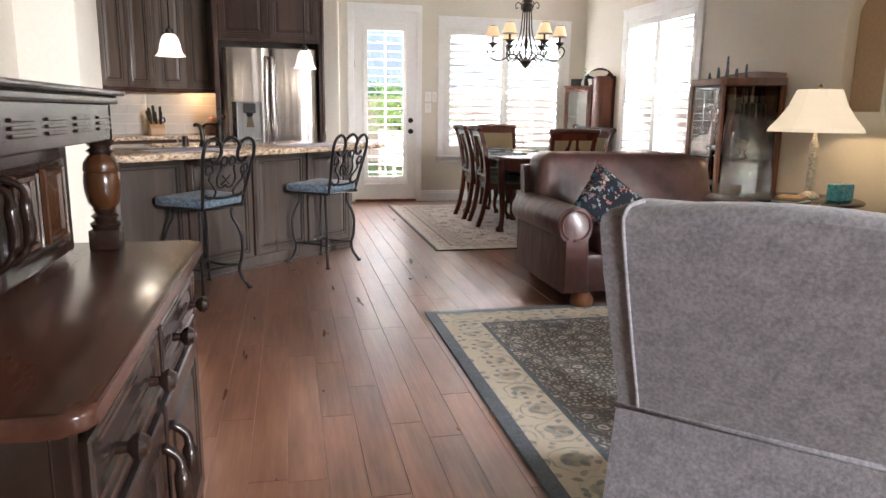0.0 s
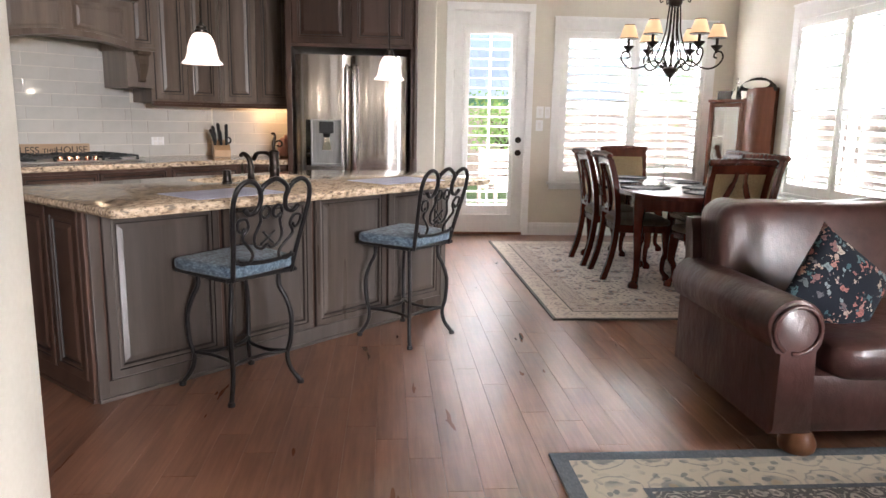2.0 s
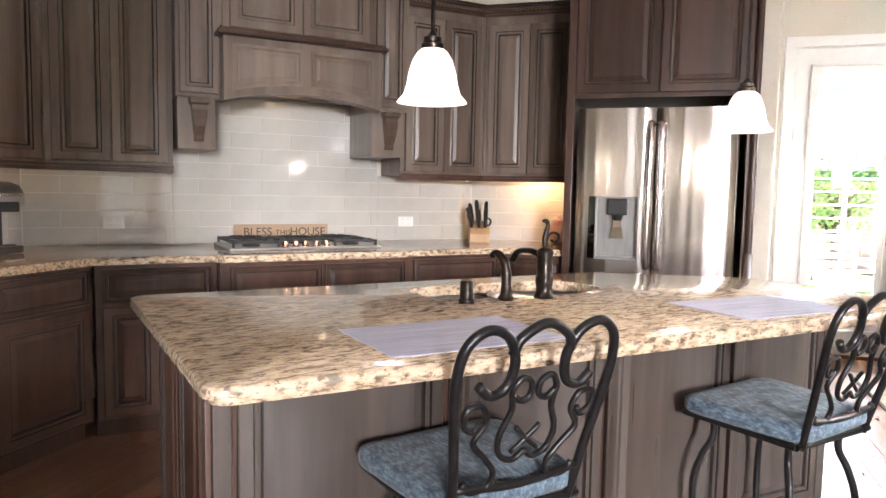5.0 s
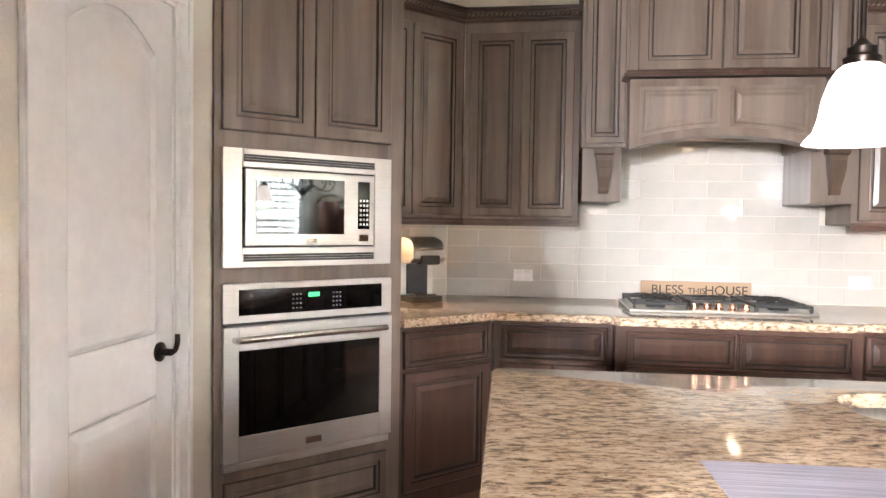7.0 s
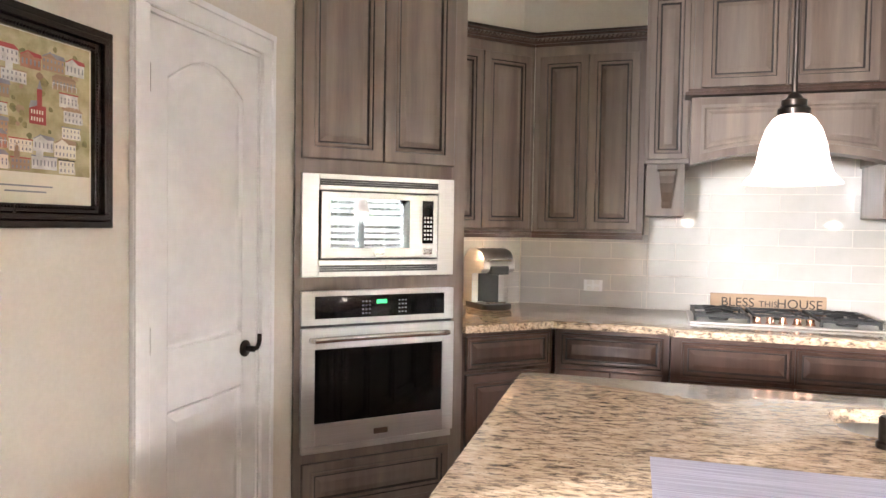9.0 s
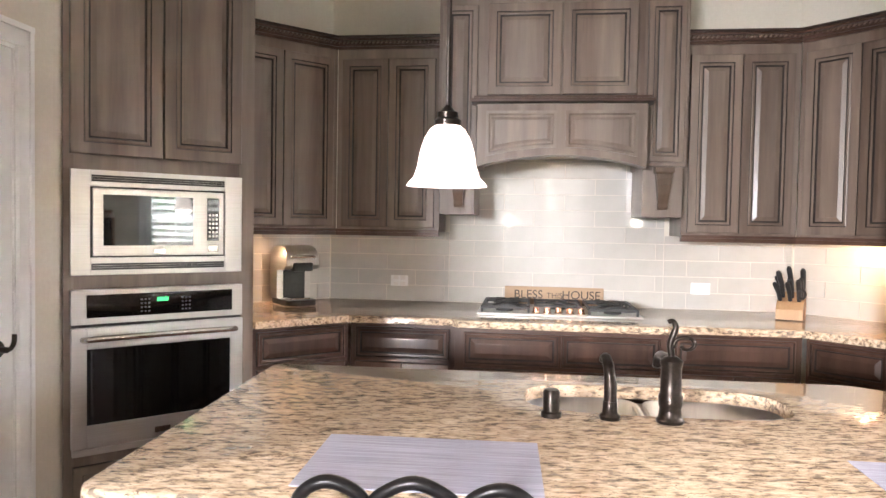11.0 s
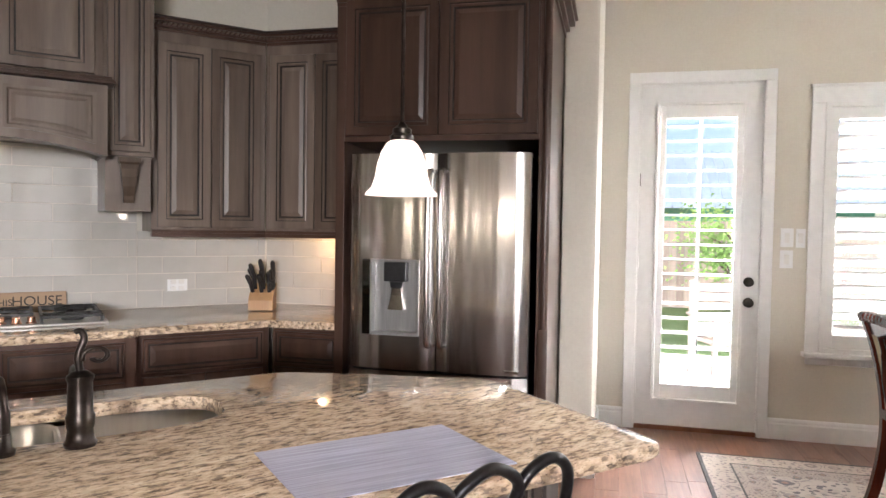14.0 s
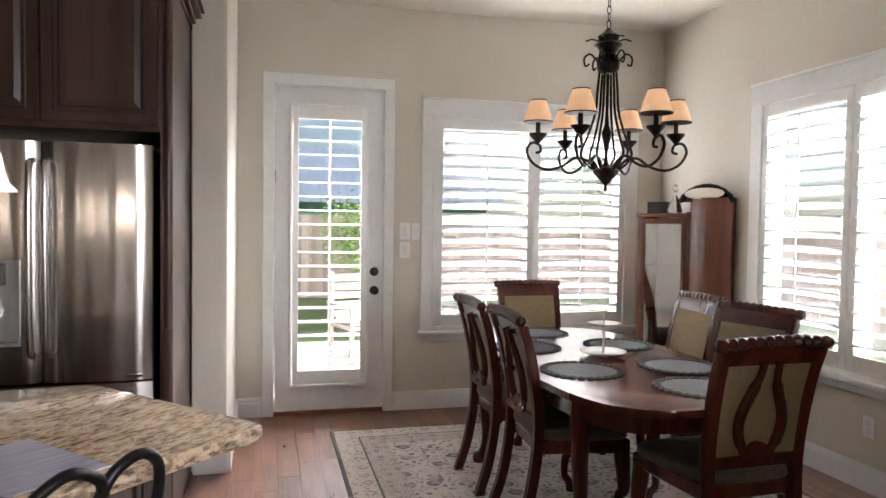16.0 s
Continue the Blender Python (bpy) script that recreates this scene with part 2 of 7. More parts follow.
# darker, redder tone of the cabinet wood above
M_CABD = wood("darker_cabinet_wood", (0.029, 0.0145, 0.0095), (0.112, 0.062, 0.046), 0.32, 0.08, grain=(13, 13, 0.9))
M_GLAZE = simple("dark_groove_glaze", (0.01, 0.006, 0.005), (0.024, 0.015, 0.012), (30, 30, 30), 0.5)
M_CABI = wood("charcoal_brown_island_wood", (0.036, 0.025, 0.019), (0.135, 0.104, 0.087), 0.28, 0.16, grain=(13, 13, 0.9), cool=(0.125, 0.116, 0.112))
M_FRAMEW = wood("carved_corbel_wood", (0.05, 0.032, 0.022), (0.12, 0.08, 0.055), 0.4, 0.1)
M_FLOORA = plank_wood("hickory_plank", False)
M_FLOORB = plank_wood("hickory_plank_far", True)
M_JOINT = simple("dark_floor_joint", (0.09, 0.042, 0.027), (0.12, 0.06, 0.04), rough=0.8)
# niche back, browner than the wall
M_NICHE = simple("tan_niche_back", (0.4, 0.29, 0.19), (0.46, 0.34, 0.23), (40, 40, 40), 0.8)
M_COPPER = simple("copper_toned_steel", (0.6, 0.33, 0.22), (0.75, 0.46, 0.34), (30, 30, 30), 0.25, 1.0, bumps=0.02)
M_GRAN = granite("beige_brown_granite")
M_TILE = simple("glazed_cream_tile", (0.47, 0.454, 0.425), (0.52, 0.504, 0.475), (5, 5, 5), 0.06, bumps=0.06, spread=0.1)
M_GROUT = simple("pale_grout", (0.6, 0.56, 0.5), (0.68, 0.63, 0.57), (90, 90, 90), 0.9)
M_STEEL = steel("brushed_steel", (3, 3, 300), (0.55, 0.535, 0.515), 0.37)
M_STEELV = steel("brushed_steel_door", (300, 300, 3), (0.66, 0.63, 0.61), 0.2, (8, 8, 0.4))
M_CHROME = steel("polished_steel", (40, 40, 40), (0.62, 0.6, 0.57), 0.12)
M_BLACKG = simple("black_oven_glass", (0.004, 0.004, 0.004), (0.006, 0.006, 0.006), rough=0.04, bumps=0)
M_BLACKP = simple("black_plastic", (0.012, 0.012, 0.013), (0.022, 0.022, 0.023), (50, 50, 50), 0.4)
M_MWGLASS = simple("mirrored_oven_window", (0.13, 0.145, 0.15), (0.16, 0.175, 0.18), rough=0.03, metal=1.0, bumps=0)
M_IRON = simple("cast_iron_grate", (0.014, 0.014, 0.014), (0.03, 0.03, 0.03), (120, 120, 120), 0.55, bumps=0.3)
M_BRONZE = simple("oil_rubbed_bronze", (0.022, 0.017, 0.015), (0.05, 0.04, 0.034), (30, 30, 30), 0.3, 0.85)
M_WROUGHT = simple("black_wrought_iron", (0.012, 0.011, 0.012), (0.026, 0.024, 0.025), (60, 60, 60), 0.32, 0.4, bumps=0.15)
M_DENIM = fabric("blue_black_chenille", (0.014, 0.022, 0.038), (0.06, 0.095, 0.14), (0.22, 0.3, 0.36), 120)
M_GREY = fabric("grey_tweed_upholstery", (0.13, 0.124, 0.138), (0.21, 0.202, 0.22), (0.3, 0.287, 0.31), 105)
M_TAN = fabric("gold_tan_seat_fabric", (0.2, 0.14, 0.075), (0.28, 0.205, 0.115), (0.34, 0.26, 0.155), 300)
M_OLIVE = fabric("olive_seat_fabric", (0.06, 0.05, 0.035), (0.1, 0.085, 0.06), (0.15, 0.13, 0.09), 300)
M_LEATH = leather("dark_burgundy_leather")
M_MAHOG = wood("red_mahogany", (0.034, 0.007, 0.005), (0.12, 0.028, 0.017), 0.22, 0.4)
M_SECR = wood("faded_mahogany_veneer", (0.085, 0.027, 0.016), (0.19, 0.07, 0.042), 0.25, 0.3)
M_OAK = wood("antique_oak", (0.12, 0.045, 0.022), (0.28, 0.12, 0.058), 0.35, 0.25)
M_SIDE = wood("dark_antique_sideboard_wood", (0.008, 0.0042, 0.0032), (0.027, 0.014, 0.0095), 0.25, 0.2)
M_SIDETOP = wood("worn_sideboard_top", (0.02, 0.009, 0.006), (0.13, 0.052, 0.034), 0.25, 0.2, grain=(17, 1.5, 17))
# amber, lighter than M_SIDE; for inset panels and post bulbs
M_SIDEP = wood("amber_sideboard_wood", (0.016, 0.0065, 0.0035), (0.075, 0.03, 0.011), 0.25, 0.3)
M_BLACKW = wood("black_painted_wood", (0.008, 0.008, 0.009), (0.018, 0.018, 0.02), 0.25, 0.3)
M_BRASS = simple("dull_brass", (0.2, 0.13, 0.05), (0.3, 0.2, 0.09), (30, 30, 30), 0.35, 0.9)
M_SHADE = glow("frosted_white_glass", (0.85, 0.8, 0.75), (1.0, 0.8, 0.72), 0.55, 0.25)
M_CSHADE = glow("amber_fabric_shade", (0.65, 0.47, 0.33), (1.0, 0.58, 0.31), 0.3, 0.9)
M_LSHADE = glow("cream_lamp_shade", (0.82, 0.75, 0.62), (1.0, 0.82, 0.6), 0.22, 0.9)
M_GLASS = glass("clear_glass")
M_OLDGLASS = glass("old_cabinet_glass", (0.97, 0.98, 0.96))
M_OLDGLASS.node_tree.nodes["Principled BSDF"].inputs["IOR"].default_value = 2.3
M_MIRROR = simple("mirror_silver", (0.8, 0.8, 0.8), (0.82, 0.82, 0.82), rough=0.02, metal=1.0, bumps=0)
M_OLDMIRROR = simple("dim_old_mirror", (0.22, 0.2, 0.18), (0.28, 0.26, 0.23), rough=0.12, metal=1.0, bumps=0)
M_CERAM = simple("white_ceramic", (0.75, 0.73, 0.7), (0.82, 0.8, 0.78), (10, 10, 10), 0.15, bumps=0.02)
M_MAT = simple("lavender_ribbed_placemat", (0.33, 0.33, 0.44), (0.58, 0.58, 0.7), (3, 190, 3), 0.85, bumps=0.5, lo=0.38, hi=0.62)
M_SATIN = simple("satin_silver_liner", (0.27, 0.265, 0.26), (0.34, 0.333, 0.325), (60, 60, 6), 0.3, 0.4, bumps=0.02)
M_SINK = simple("satin_sink_steel", (0.62, 0.61, 0.6), (0.7, 0.69, 0.68), (60, 60, 6), 0.28, 1.0, bumps=0.02)
M_MATD = fabric("slate_placemat", (0.06, 0.072, 0.083), (0.095, 0.112, 0.125), (0.14, 0.16, 0.175), 160)
M_LATHE = fabric("dark_scalloped_trim", (0.02, 0.025, 0.035), (0.04, 0.045, 0.055), (0.06, 0.07, 0.08), 160)
M_PINE = wood("pale_block_wood", (0.35, 0.2, 0.1), (0.55, 0.36, 0.2), 0.5, 0)
M_PINK = simple("pink_glazed_ceramic", (0.42, 0.24, 0.22), (0.52, 0.31, 0.28), (10, 10, 10), 0.15)
M_BLUE = simple("turquoise_glass_box", (0.02, 0.3, 0.5), (0.2, 0.6, 0.75), (40, 40, 40), 0.15)
M_RUG_D = motif("slate_rug_field", (0.085, 0.088, 0.102), (0.7, 0.67, 0.6), (0.2, 0.19, 0.2), 11, 0.7)
M_RUG_C = motif("cream_rug_border", (0.7, 0.63, 0.51), (0.22, 0.24, 0.24), (0.4, 0.3, 0.19), 5, 0.2)
M_RUG_B = fabric("blue_grey_rug_edge", (0.07, 0.085, 0.11), (0.11, 0.135, 0.165), (0.16, 0.19, 0.225), 160)
M_RUG2F = motif("dining_rug_field", (0.68, 0.615, 0.56), (0.11, 0.11, 0.14), (0.44, 0.27, 0.22), 6, 0.85)
M_RUG2E = fabric("charcoal_rug_edge", (0.05, 0.048, 0.05), (0.09, 0.086, 0.088), (0.15, 0.14, 0.14), 160)
M_RUG2B = motif("dining_rug_border", (0.66, 0.585, 0.52), (0.27, 0.24, 0.24), (0.62, 0.52, 0.46), 7.5, 0.2)
M_RUG2C = motif("dining_rug_inner_border", (0.57, 0.5, 0.455), (0.2, 0.18, 0.19), (0.44, 0.28, 0.23), 12, 0.5)
M_FLORAL = floral("navy_floral_pillow", (0.006, 0.01, 0.019), 25)
M_FLORAL2 = floral("dark_floral_throw", (0.02, 0.03, 0.03), 20)
M_GREENLED = glow("green_display", (0, 0.05, 0), (0.1, 1.0, 0.3), 0.23)
M_GRASS = simple("lawn_grass", (0.05, 0.09, 0.025), (0.1, 0.16, 0.05), (40, 40, 40), 0.95, bumps=0.5)
M_PATIO = simple("patio_concrete", (0.42, 0.4, 0.37), (0.52, 0.5, 0.46), (20, 20, 20), 0.9)
M_FENCE = wood("cedar_fence", (0.27, 0.21, 0.19), (0.41, 0.34, 0.31), 0.8, 0, rand=True)
M_LEAF = simple("shrub_leaf", (0.1, 0.2, 0.04), (0.2, 0.34, 0.09), (6, 6, 6), 0.6)
M_BARK = wood("grey_bark", (0.06, 0.045, 0.035), (0.16, 0.13, 0.1), 0.9, 0, bumps=0.5)
M_ROOF = simple("blue_grey_roof", (0.26, 0.34, 0.46), (0.33, 0.41, 0.53), (30, 6, 30), 0.8)
M_BRICK = simple("green_painted_siding", (0.06, 0.22, 0.15), (0.1, 0.3, 0.2), (25, 25, 60), 0.9, bumps=0.3)
M_PAPER = simple("cream_paper", (0.68, 0.63, 0.5), (0.74, 0.69, 0.58), (20, 20, 20), 0.9)
M_PRINT = simple("folk_print_ground", (0.27, 0.235, 0.11), (0.5, 0.44, 0.27), (16, 16, 16), 0.8, bumps=0)
M_BRICKP = simple("brick_print_ink", (0.32, 0.15, 0.1), (0.45, 0.24, 0.17), (30, 30, 30), rough=0.8, bumps=0)
M_REDP = simple("red_print_ink", (0.3, 0.05, 0.05), (0.4, 0.09, 0.08), rough=0.8, bumps=0)
M_TREEP = simple("olive_print_ink", (0.14, 0.14, 0.06), (0.3, 0.26, 0.12), (60, 60, 60), rough=0.8, bumps=0)
M_WHITEP = simple("white_print_ink", (0.42, 0.42, 0.4), (0.68, 0.67, 0.63), (30, 30, 30), rough=0.8, bumps=0)
M_GREYP = simple("grey_print_ink", (0.2, 0.2, 0.22), (0.3, 0.3, 0.32), (30, 30, 30), rough=0.8, bumps=0)
M_INK = simple("black_ink", (0.02, 0.018, 0.015), (0.03, 0.027, 0.024), rough=0.7, bumps=0)
M_SIGN = wood("tan_sign_board", (0.26, 0.17, 0.11), (0.42, 0.3, 0.2), 0.7, 0, grain=(2, 30, 30))

# ---- mesh helpers ----


def box(bm, x0, x1, y0, y1, z0, z1, bev=0.0):
    vs = [bm.verts.new(p) for p in ((x0, y0, z0), (x1, y0, z0), (x1, y1, z0), (x0, y1, z0), (x0, y0, z1), (x1, y0, z1), (x1, y1, z1), (x0, y1, z1))]
    fs = [bm.faces.new([vs[i] for i in q]) for q in ((3, 2, 1, 0), (4, 5, 6, 7), (0, 1, 5, 4), (1, 2, 6, 5), (2, 3, 7, 6), (3, 0, 4, 7))]
    if bev:
        es = list({e for f in fs for e in f.edges})
        bmesh.ops.bevel(bm, geom=es, offset=bev, segments=2, affect="EDGES", profile=0.6)
    return vs


def prism(bm, pts, z0, z1, bev=0.0, flip=False):
    lo = [bm.verts.new((x, y, z0)) for x, y in pts]
    hi = [bm.verts.new((x, y, z1)) for x, y in pts]
    n = len(pts)
    top = bm.faces.new(hi)
    bot = bm.faces.new(lo[::-1])
    for i in range(n):
        bm.faces.new((lo[i], lo[(i + 1) % n], hi[(i + 1) % n], hi[i]))
    if bev:
        es = list(set(top.edges) | set(bot.edges))
        bmesh.ops.bevel(bm, geom=es, offset=bev, segments=3, affect="EDGES", profile=0.5)


def lathe(bm, prof, n=20, at=(0, 0, 0), squash=1.0):
    rings = []
    for r, z in prof:
        rings.append([bm.verts.new((at[0] + max(r, 1e-4) * math.cos(2 * math.pi * i / n), at[1] + max(r, 1e-4) * squash * math.sin(2 * math.pi * i / n), at[2] + z)) for i in range(n)])
    for a, b in zip(rings, rings[1:]):
        for i in range(n):
            bm.faces.new((a[i], a[(i + 1) % n], b[(i + 1) % n], b[i]))
    bm.faces.new(rings[0][::-1])
    bm.faces.new(rings[-1])


def tube(bm, pts, r, n=8, ends=True):
    """A round bar along points; r is one radius or one per point."""
    ps = [Vector(p) for p in pts]
    rs = r if isinstance(r, (list, tuple)) else [r] * len(ps)
    up, rings = None, []
    for i, p in enumerate(ps):
        d = (ps[min(i + 1, len(ps) - 1)] - ps[max(i - 1, 0)]).normalized()
        if up is None:
            up = d.orthogonal().normalized()
        up = (up - d * up.dot(d)).normalized()
        side = d.cross(up)
        rings.append([bm.verts.new(p + rs[i] * (math.cos(2 * math.pi * k / n) * up + math.sin(2 * math.pi * k / n) * side)) for k in range(n)])
    for a, b in zip(rings, rings[1:]):
        for k in range(n):
            bm.faces.new((a[k], a[(k + 1) % n], b[(k + 1) % n], b[k]))
    if ends:
        bm.faces.new(rings[0][::-1])
        bm.faces.new(rings[-1])


def curve(ctrl, steps=8):
    """A smooth line through control points."""
    ps = [Vector(p) for p in ctrl]
    ps = [2 * ps[0] - ps[1]] + ps + [2 * ps[-1] - ps[-2]]
    out = []
    for a, b, c, d in zip(ps, ps[1:], ps[2:], ps[3:]):
        for k in range(steps):
            t = k / steps
            out.append(0.5 * (2 * b + (c - a) * t + (2 * a - 5 * b + 4 * c - d) * t * t + (3 * b - a - 3 * c + d) * t ** 3))
    return out + [ps[-2]]


def scroll(cx, cz, r0, r1, a0, a1, y=0.0, n=18):
    """A spiral in the xz plane."""
    return [(cx + (r0 + (r1 - r0) * i / n) * math.cos(radians(a0 + (a1 - a0) * i / n)), y, cz + (r0 + (r1 - r0) * i / n) * math.sin(radians(a0 + (a1 - a0) * i / n))) for i in range(n + 1)]


def rings(bm, loops, close=True):
    vs = [[bm.verts.new(p) for p in lp] for lp in loops]
    n = len(loops[0])
    for a, b in zip(vs, vs[1:]):
        for i in range(n):
            bm.faces.new((a[i], a[(i + 1) % n], b[(i + 1) % n], b[i]))
    if close:
        bm.faces.new(vs[0][::-1])
        bm.faces.new(vs[-1])


def rounded(pts, r, seg=5):
    out = []
    n = len(pts)
    for i, p in enumerate(pts):
        p, a, b = Vector(p), Vector(pts[i - 1]), Vector(pts[(i + 1) % n])
        da, db = (a - p).normalized(), (b - p).normalized()
        for k in range(seg + 1):
            t = k / seg
            q = p + da * r * (1 - t) ** 2 + db * r * t ** 2
            out.append((q.x, q.y))
    return out


def raised(bm, x0, x1, z0, z1, sw=0.055, y=0.0, t=0.021, arch=0.0, arch_low=0.0):
    """A raised-panel door or panel: frame, bevelled groove and field; the front looks to -y."""
    ease = max(0.004, sw - 0.014)
    prof = ((0.0, 0.0), (0.0, -t + 0.004), (0.004, -t), (ease, -t), (max(ease + 0.003, sw - 0.01), -t + 0.006), (sw - 0.004, -t + 0.003), (sw + 0.005, -t + 0.004), (sw + 0.009, -t + 0.011), (sw + 0.014, -t + 0.011), (sw + 0.036, -t + 0.003), (sw + 0.039, -t + 0.0025))
    loops = []
    n = 10 if (arch or arch_low) else 1
    for ins, dy in prof:
        a, b, c, d = x0 + ins, x1 - ins, z0 + ins, z1 - ins
        f = 1.0 if ins > sw * 0.6 else 0.0
        lp = []
        for i in range(n):
            s = i / n
            lp.append((a + (b - a) * s, y + dy, c + f * arch_low * math.sin(math.pi * (0.5 + 0 * s)) * (1 - (2 * s - 1) ** 2 if arch_low else 0)))
        lp.append((b, y + dy, c))
        for i in range(n):
            s = i / n
            lp.append((b + (a - b) * s, y + dy, d - f * arch * (2 * s - 1) ** 2))
        lp.append((a, y + dy, d - f * arch))
        loops.append(lp)
    k = len(bm.faces)
    rings(bm, loops)
    bm.faces.ensure_lookup_table()
    m = len(loops[0])
    for lo, hi in ((0, 1), (3, 4), (6, 8)):
        for f in bm.faces[k + lo * m:k + hi * m]:
            f.material_index = 1


def part(name, bm, material, parent=None, label="", smooth=False):
    bmesh.ops.recalc_face_normals(bm, faces=bm.faces)
    me = bpy.data.meshes.new(name)
    grooves = any(f.material_index for f in bm.faces)
    bm.to_mesh(me)
    bm.free()
    me.materials.append(material)
    if grooves:
        me.materials.append(M_GLAZE if material in (M_CAB, M_CABD, M_CABI) else material)
    if smooth:
        me.shade_smooth()
        if smooth is not True:
            me.set_sharp_from_angle(angle=radians(smooth))
    ob = new(name, me)
    if parent is not None:
        ob.parent = parent
    if label:
        ob["label"] = label
    return ob


def thing(name, m, label, category, group="", kind=""):
    ob = new(name)
    ob.empty_display_size = 0.1
    ob.matrix_world = m
    return tagged(ob, label, category, group, kind)


def again(ob, name, parent, loc, rot=(0, 0, 0)):
    """Another piece on the same mesh."""
    o = new(name, ob.data)
    o.parent = parent
    o.location, o.rotation_euler = loc, [radians(a) for a in rot]
    return o


def B():
    return bmesh.new()


R2 = math.sqrt(0.5)


def diag(u, v, z=0.0, turn=0.0):
    """A pose on the diagonal kitchen wall: u along it, v towards the wall."""
    return pose(R2 * (u - v), R2 * (u + v), z, 0, 0, 45 + turn)


def structure(name, bm, material, label="", category="", smooth=False):
    ob = part(name, bm, material, None, "", smooth)
    return tagged(ob, label, category, kind="structure")

# ---- structure ----
NY, EX, CEIL = 9.884, 4.56, 3.08
bm = B()
box(bm, -3.3, 4.9, -1.7, 10.06, -0.12, -0.012)
floor = structure("floor", bm, M_JOINT, "dark hardwood plank floor with brown grain", "floor")
bm = B()
box(bm, -3.4, 4.95, -1.7, 10.1, CEIL, CEIL + 0.12)
structure("ceiling", bm, M_CEIL, "plain cream painted ceiling", "ceiling")

bm = B()
T = 0.17
for x0, x1, z0, z1 in ((0.9, 1.385, 0, CEIL), (1.385, 2.2, 2.455, CEIL), (2.2, 2.575, 0, CEIL), (2.575, 4.25, 0, 0.7), (2.575, 4.25, 2.29, CEIL), (4.25, EX, 0, CEIL)):
    box(bm, x0, x1, NY, NY + T, z0, z1)
structure("wall_north", bm, M_WALL, "beige painted wall with patio door and shuttered window", "wall")
bm = B()
for y0, y1, z0, z1 in ((-1.6, 0.2, 0, CEIL), (0.2, 2.4, 0, 0.35), (0.2, 2.4, 2.35, CEIL), (2.4, 4.77, 0, CEIL), (1.2, 1.4, 0.35, 2.35), (4.77, 5.17, 0, 1.22), (4.77, 5.17, 2.1, CEIL), (5.17, 7.12, 0, CEIL), (7.12, 8.65, 0, 0.7), (7.12, 8.65, 2.29, CEIL), (8.65, NY + T, 0, CEIL)):
    box(bm, EX, EX + T, y0, y1, z0, z1)
structure("wall_east", bm, M_WALL, "beige painted wall with shuttered window and niche", "wall")
bm = B()
box(bm, EX + 0.09, EX + 0.168, 4.74, 5.2, 1.19, 2.13)
structure("wall_niche_back", bm, M_NICHE, "tan back of an arched wall niche", "niche")
bm = B()
for y0, y1 in ((4.752, 4.776), (5.164, 5.188)):
    box(bm, EX - 0.008, EX + 0.088, y0, y1, 1.2, 2.12)
box(bm, EX - 0.008, EX + 0.088, 4.776, 5.164, 1.2, 1.226)
box(bm, EX - 0.008, EX + 0.088, 4.776, 5.164, 2.094, 2.12)
arch = [(5.164, 2.094), (4.776, 2.094)] + [(4.97 - 0.194 * math.cos(math.pi * i / 12), 1.9 + 0.185 * math.sin(math.pi * i / 12)) for i in range(13)]
rings(bm, [[(x, y, z) for y, z in arch] for x in (EX - 0.01, EX + 0.086)])
structure("trim_niche", bm, M_WALL, "cream trim round an arched wall niche", "trim")
# opening added for the fill lamp's unseen window
bm = B()
for x0, x1, z0, z1 in ((-0.6, 2.3, 0, CEIL), (2.3, 4.5, 0, 0.35), (2.3, 4.5, 2.45, CEIL), (4.5, EX + T, 0, CEIL)):
    box(bm, x0, x1, -1.6, -1.45, z0, z1)
structure("wall_south", bm, M_WALL, "beige painted wall round an added window, out of view", "wall")
# wall behind the sideboard, its projecting end, and the diagonal pantry wall
bm = B()
prism(bm, [(-0.434, -1.45), (-0.434, 3.57), (-0.6, 3.57), (-0.6, -1.45)], 0, CEIL)
structure("wall_west", bm, M_WALL, "plain beige wall behind the sideboard", "wall")
bm = B()
r = 0.03
prism(bm, [(-0.219 - r, 3.57), (-0.219 - 0.3 * r, 3.57 + 0.3 * r), (-0.219, 3.57 + r), (-0.219, 3.9 - r), (-0.219 - 0.3 * r, 3.9 - 0.3 * r), (-0.219 - r, 3.9), (-1.12, 3.9), (-1.12, 3.57)], 0, CEIL)
structure("wall_end", bm, M_WALL, "beige wall end with rounded corners", "wall", smooth=40)
bm = B()
prism(bm, [(-1.12, 3.9), (-1.565, 4.345), (-1.7, 4.21), (-1.25, 3.76)], 0, CEIL)
prism(bm, [(-2.09, 4.87), (-2.3, 5.08), (-2.43, 4.94), (-2.22, 4.73)], 0, CEIL)
prism(bm, [(-1.565, 4.345), (-2.09, 4.87), (-2.22, 4.73), (-1.7, 4.21)], 2.11, CEIL)
structure("wall_pantry", bm, M_WALL, "beige diagonal wall round the pantry door", "wall")
bm = B()
box(bm, -3.17, -3.02, 4.9, 6.738, 0, CEIL)
structure("wall_kitchen_west", bm, M_WALL, "beige kitchen wall above cabinets", "wall")
bm = B()
prism(bm, [(-3.02, 6.738), (-0.958, 8.8), (-0.958, 9.0), (-3.17, 6.79)], 0, CEIL)
structure("wall_kitchen_diagonal", bm, M_WALL, "beige diagonal kitchen wall above cabinets", "wall")
bm = B()
box(bm, -0.958, 0.926, 8.8, 8.95, 0, CEIL)
structure("wall_kitchen_north", bm, M_WALL, "beige kitchen wall behind the refrigerator", "wall")
bm = B()
prism(bm, [(0.926, 8.757), (1.12 - r, 8.757), (1.12 - 0.3 * r, 8.757 + 0.3 * r), (1.12, 8.757 + r), (1.12, NY), (0.926, NY)], 0, CEIL)
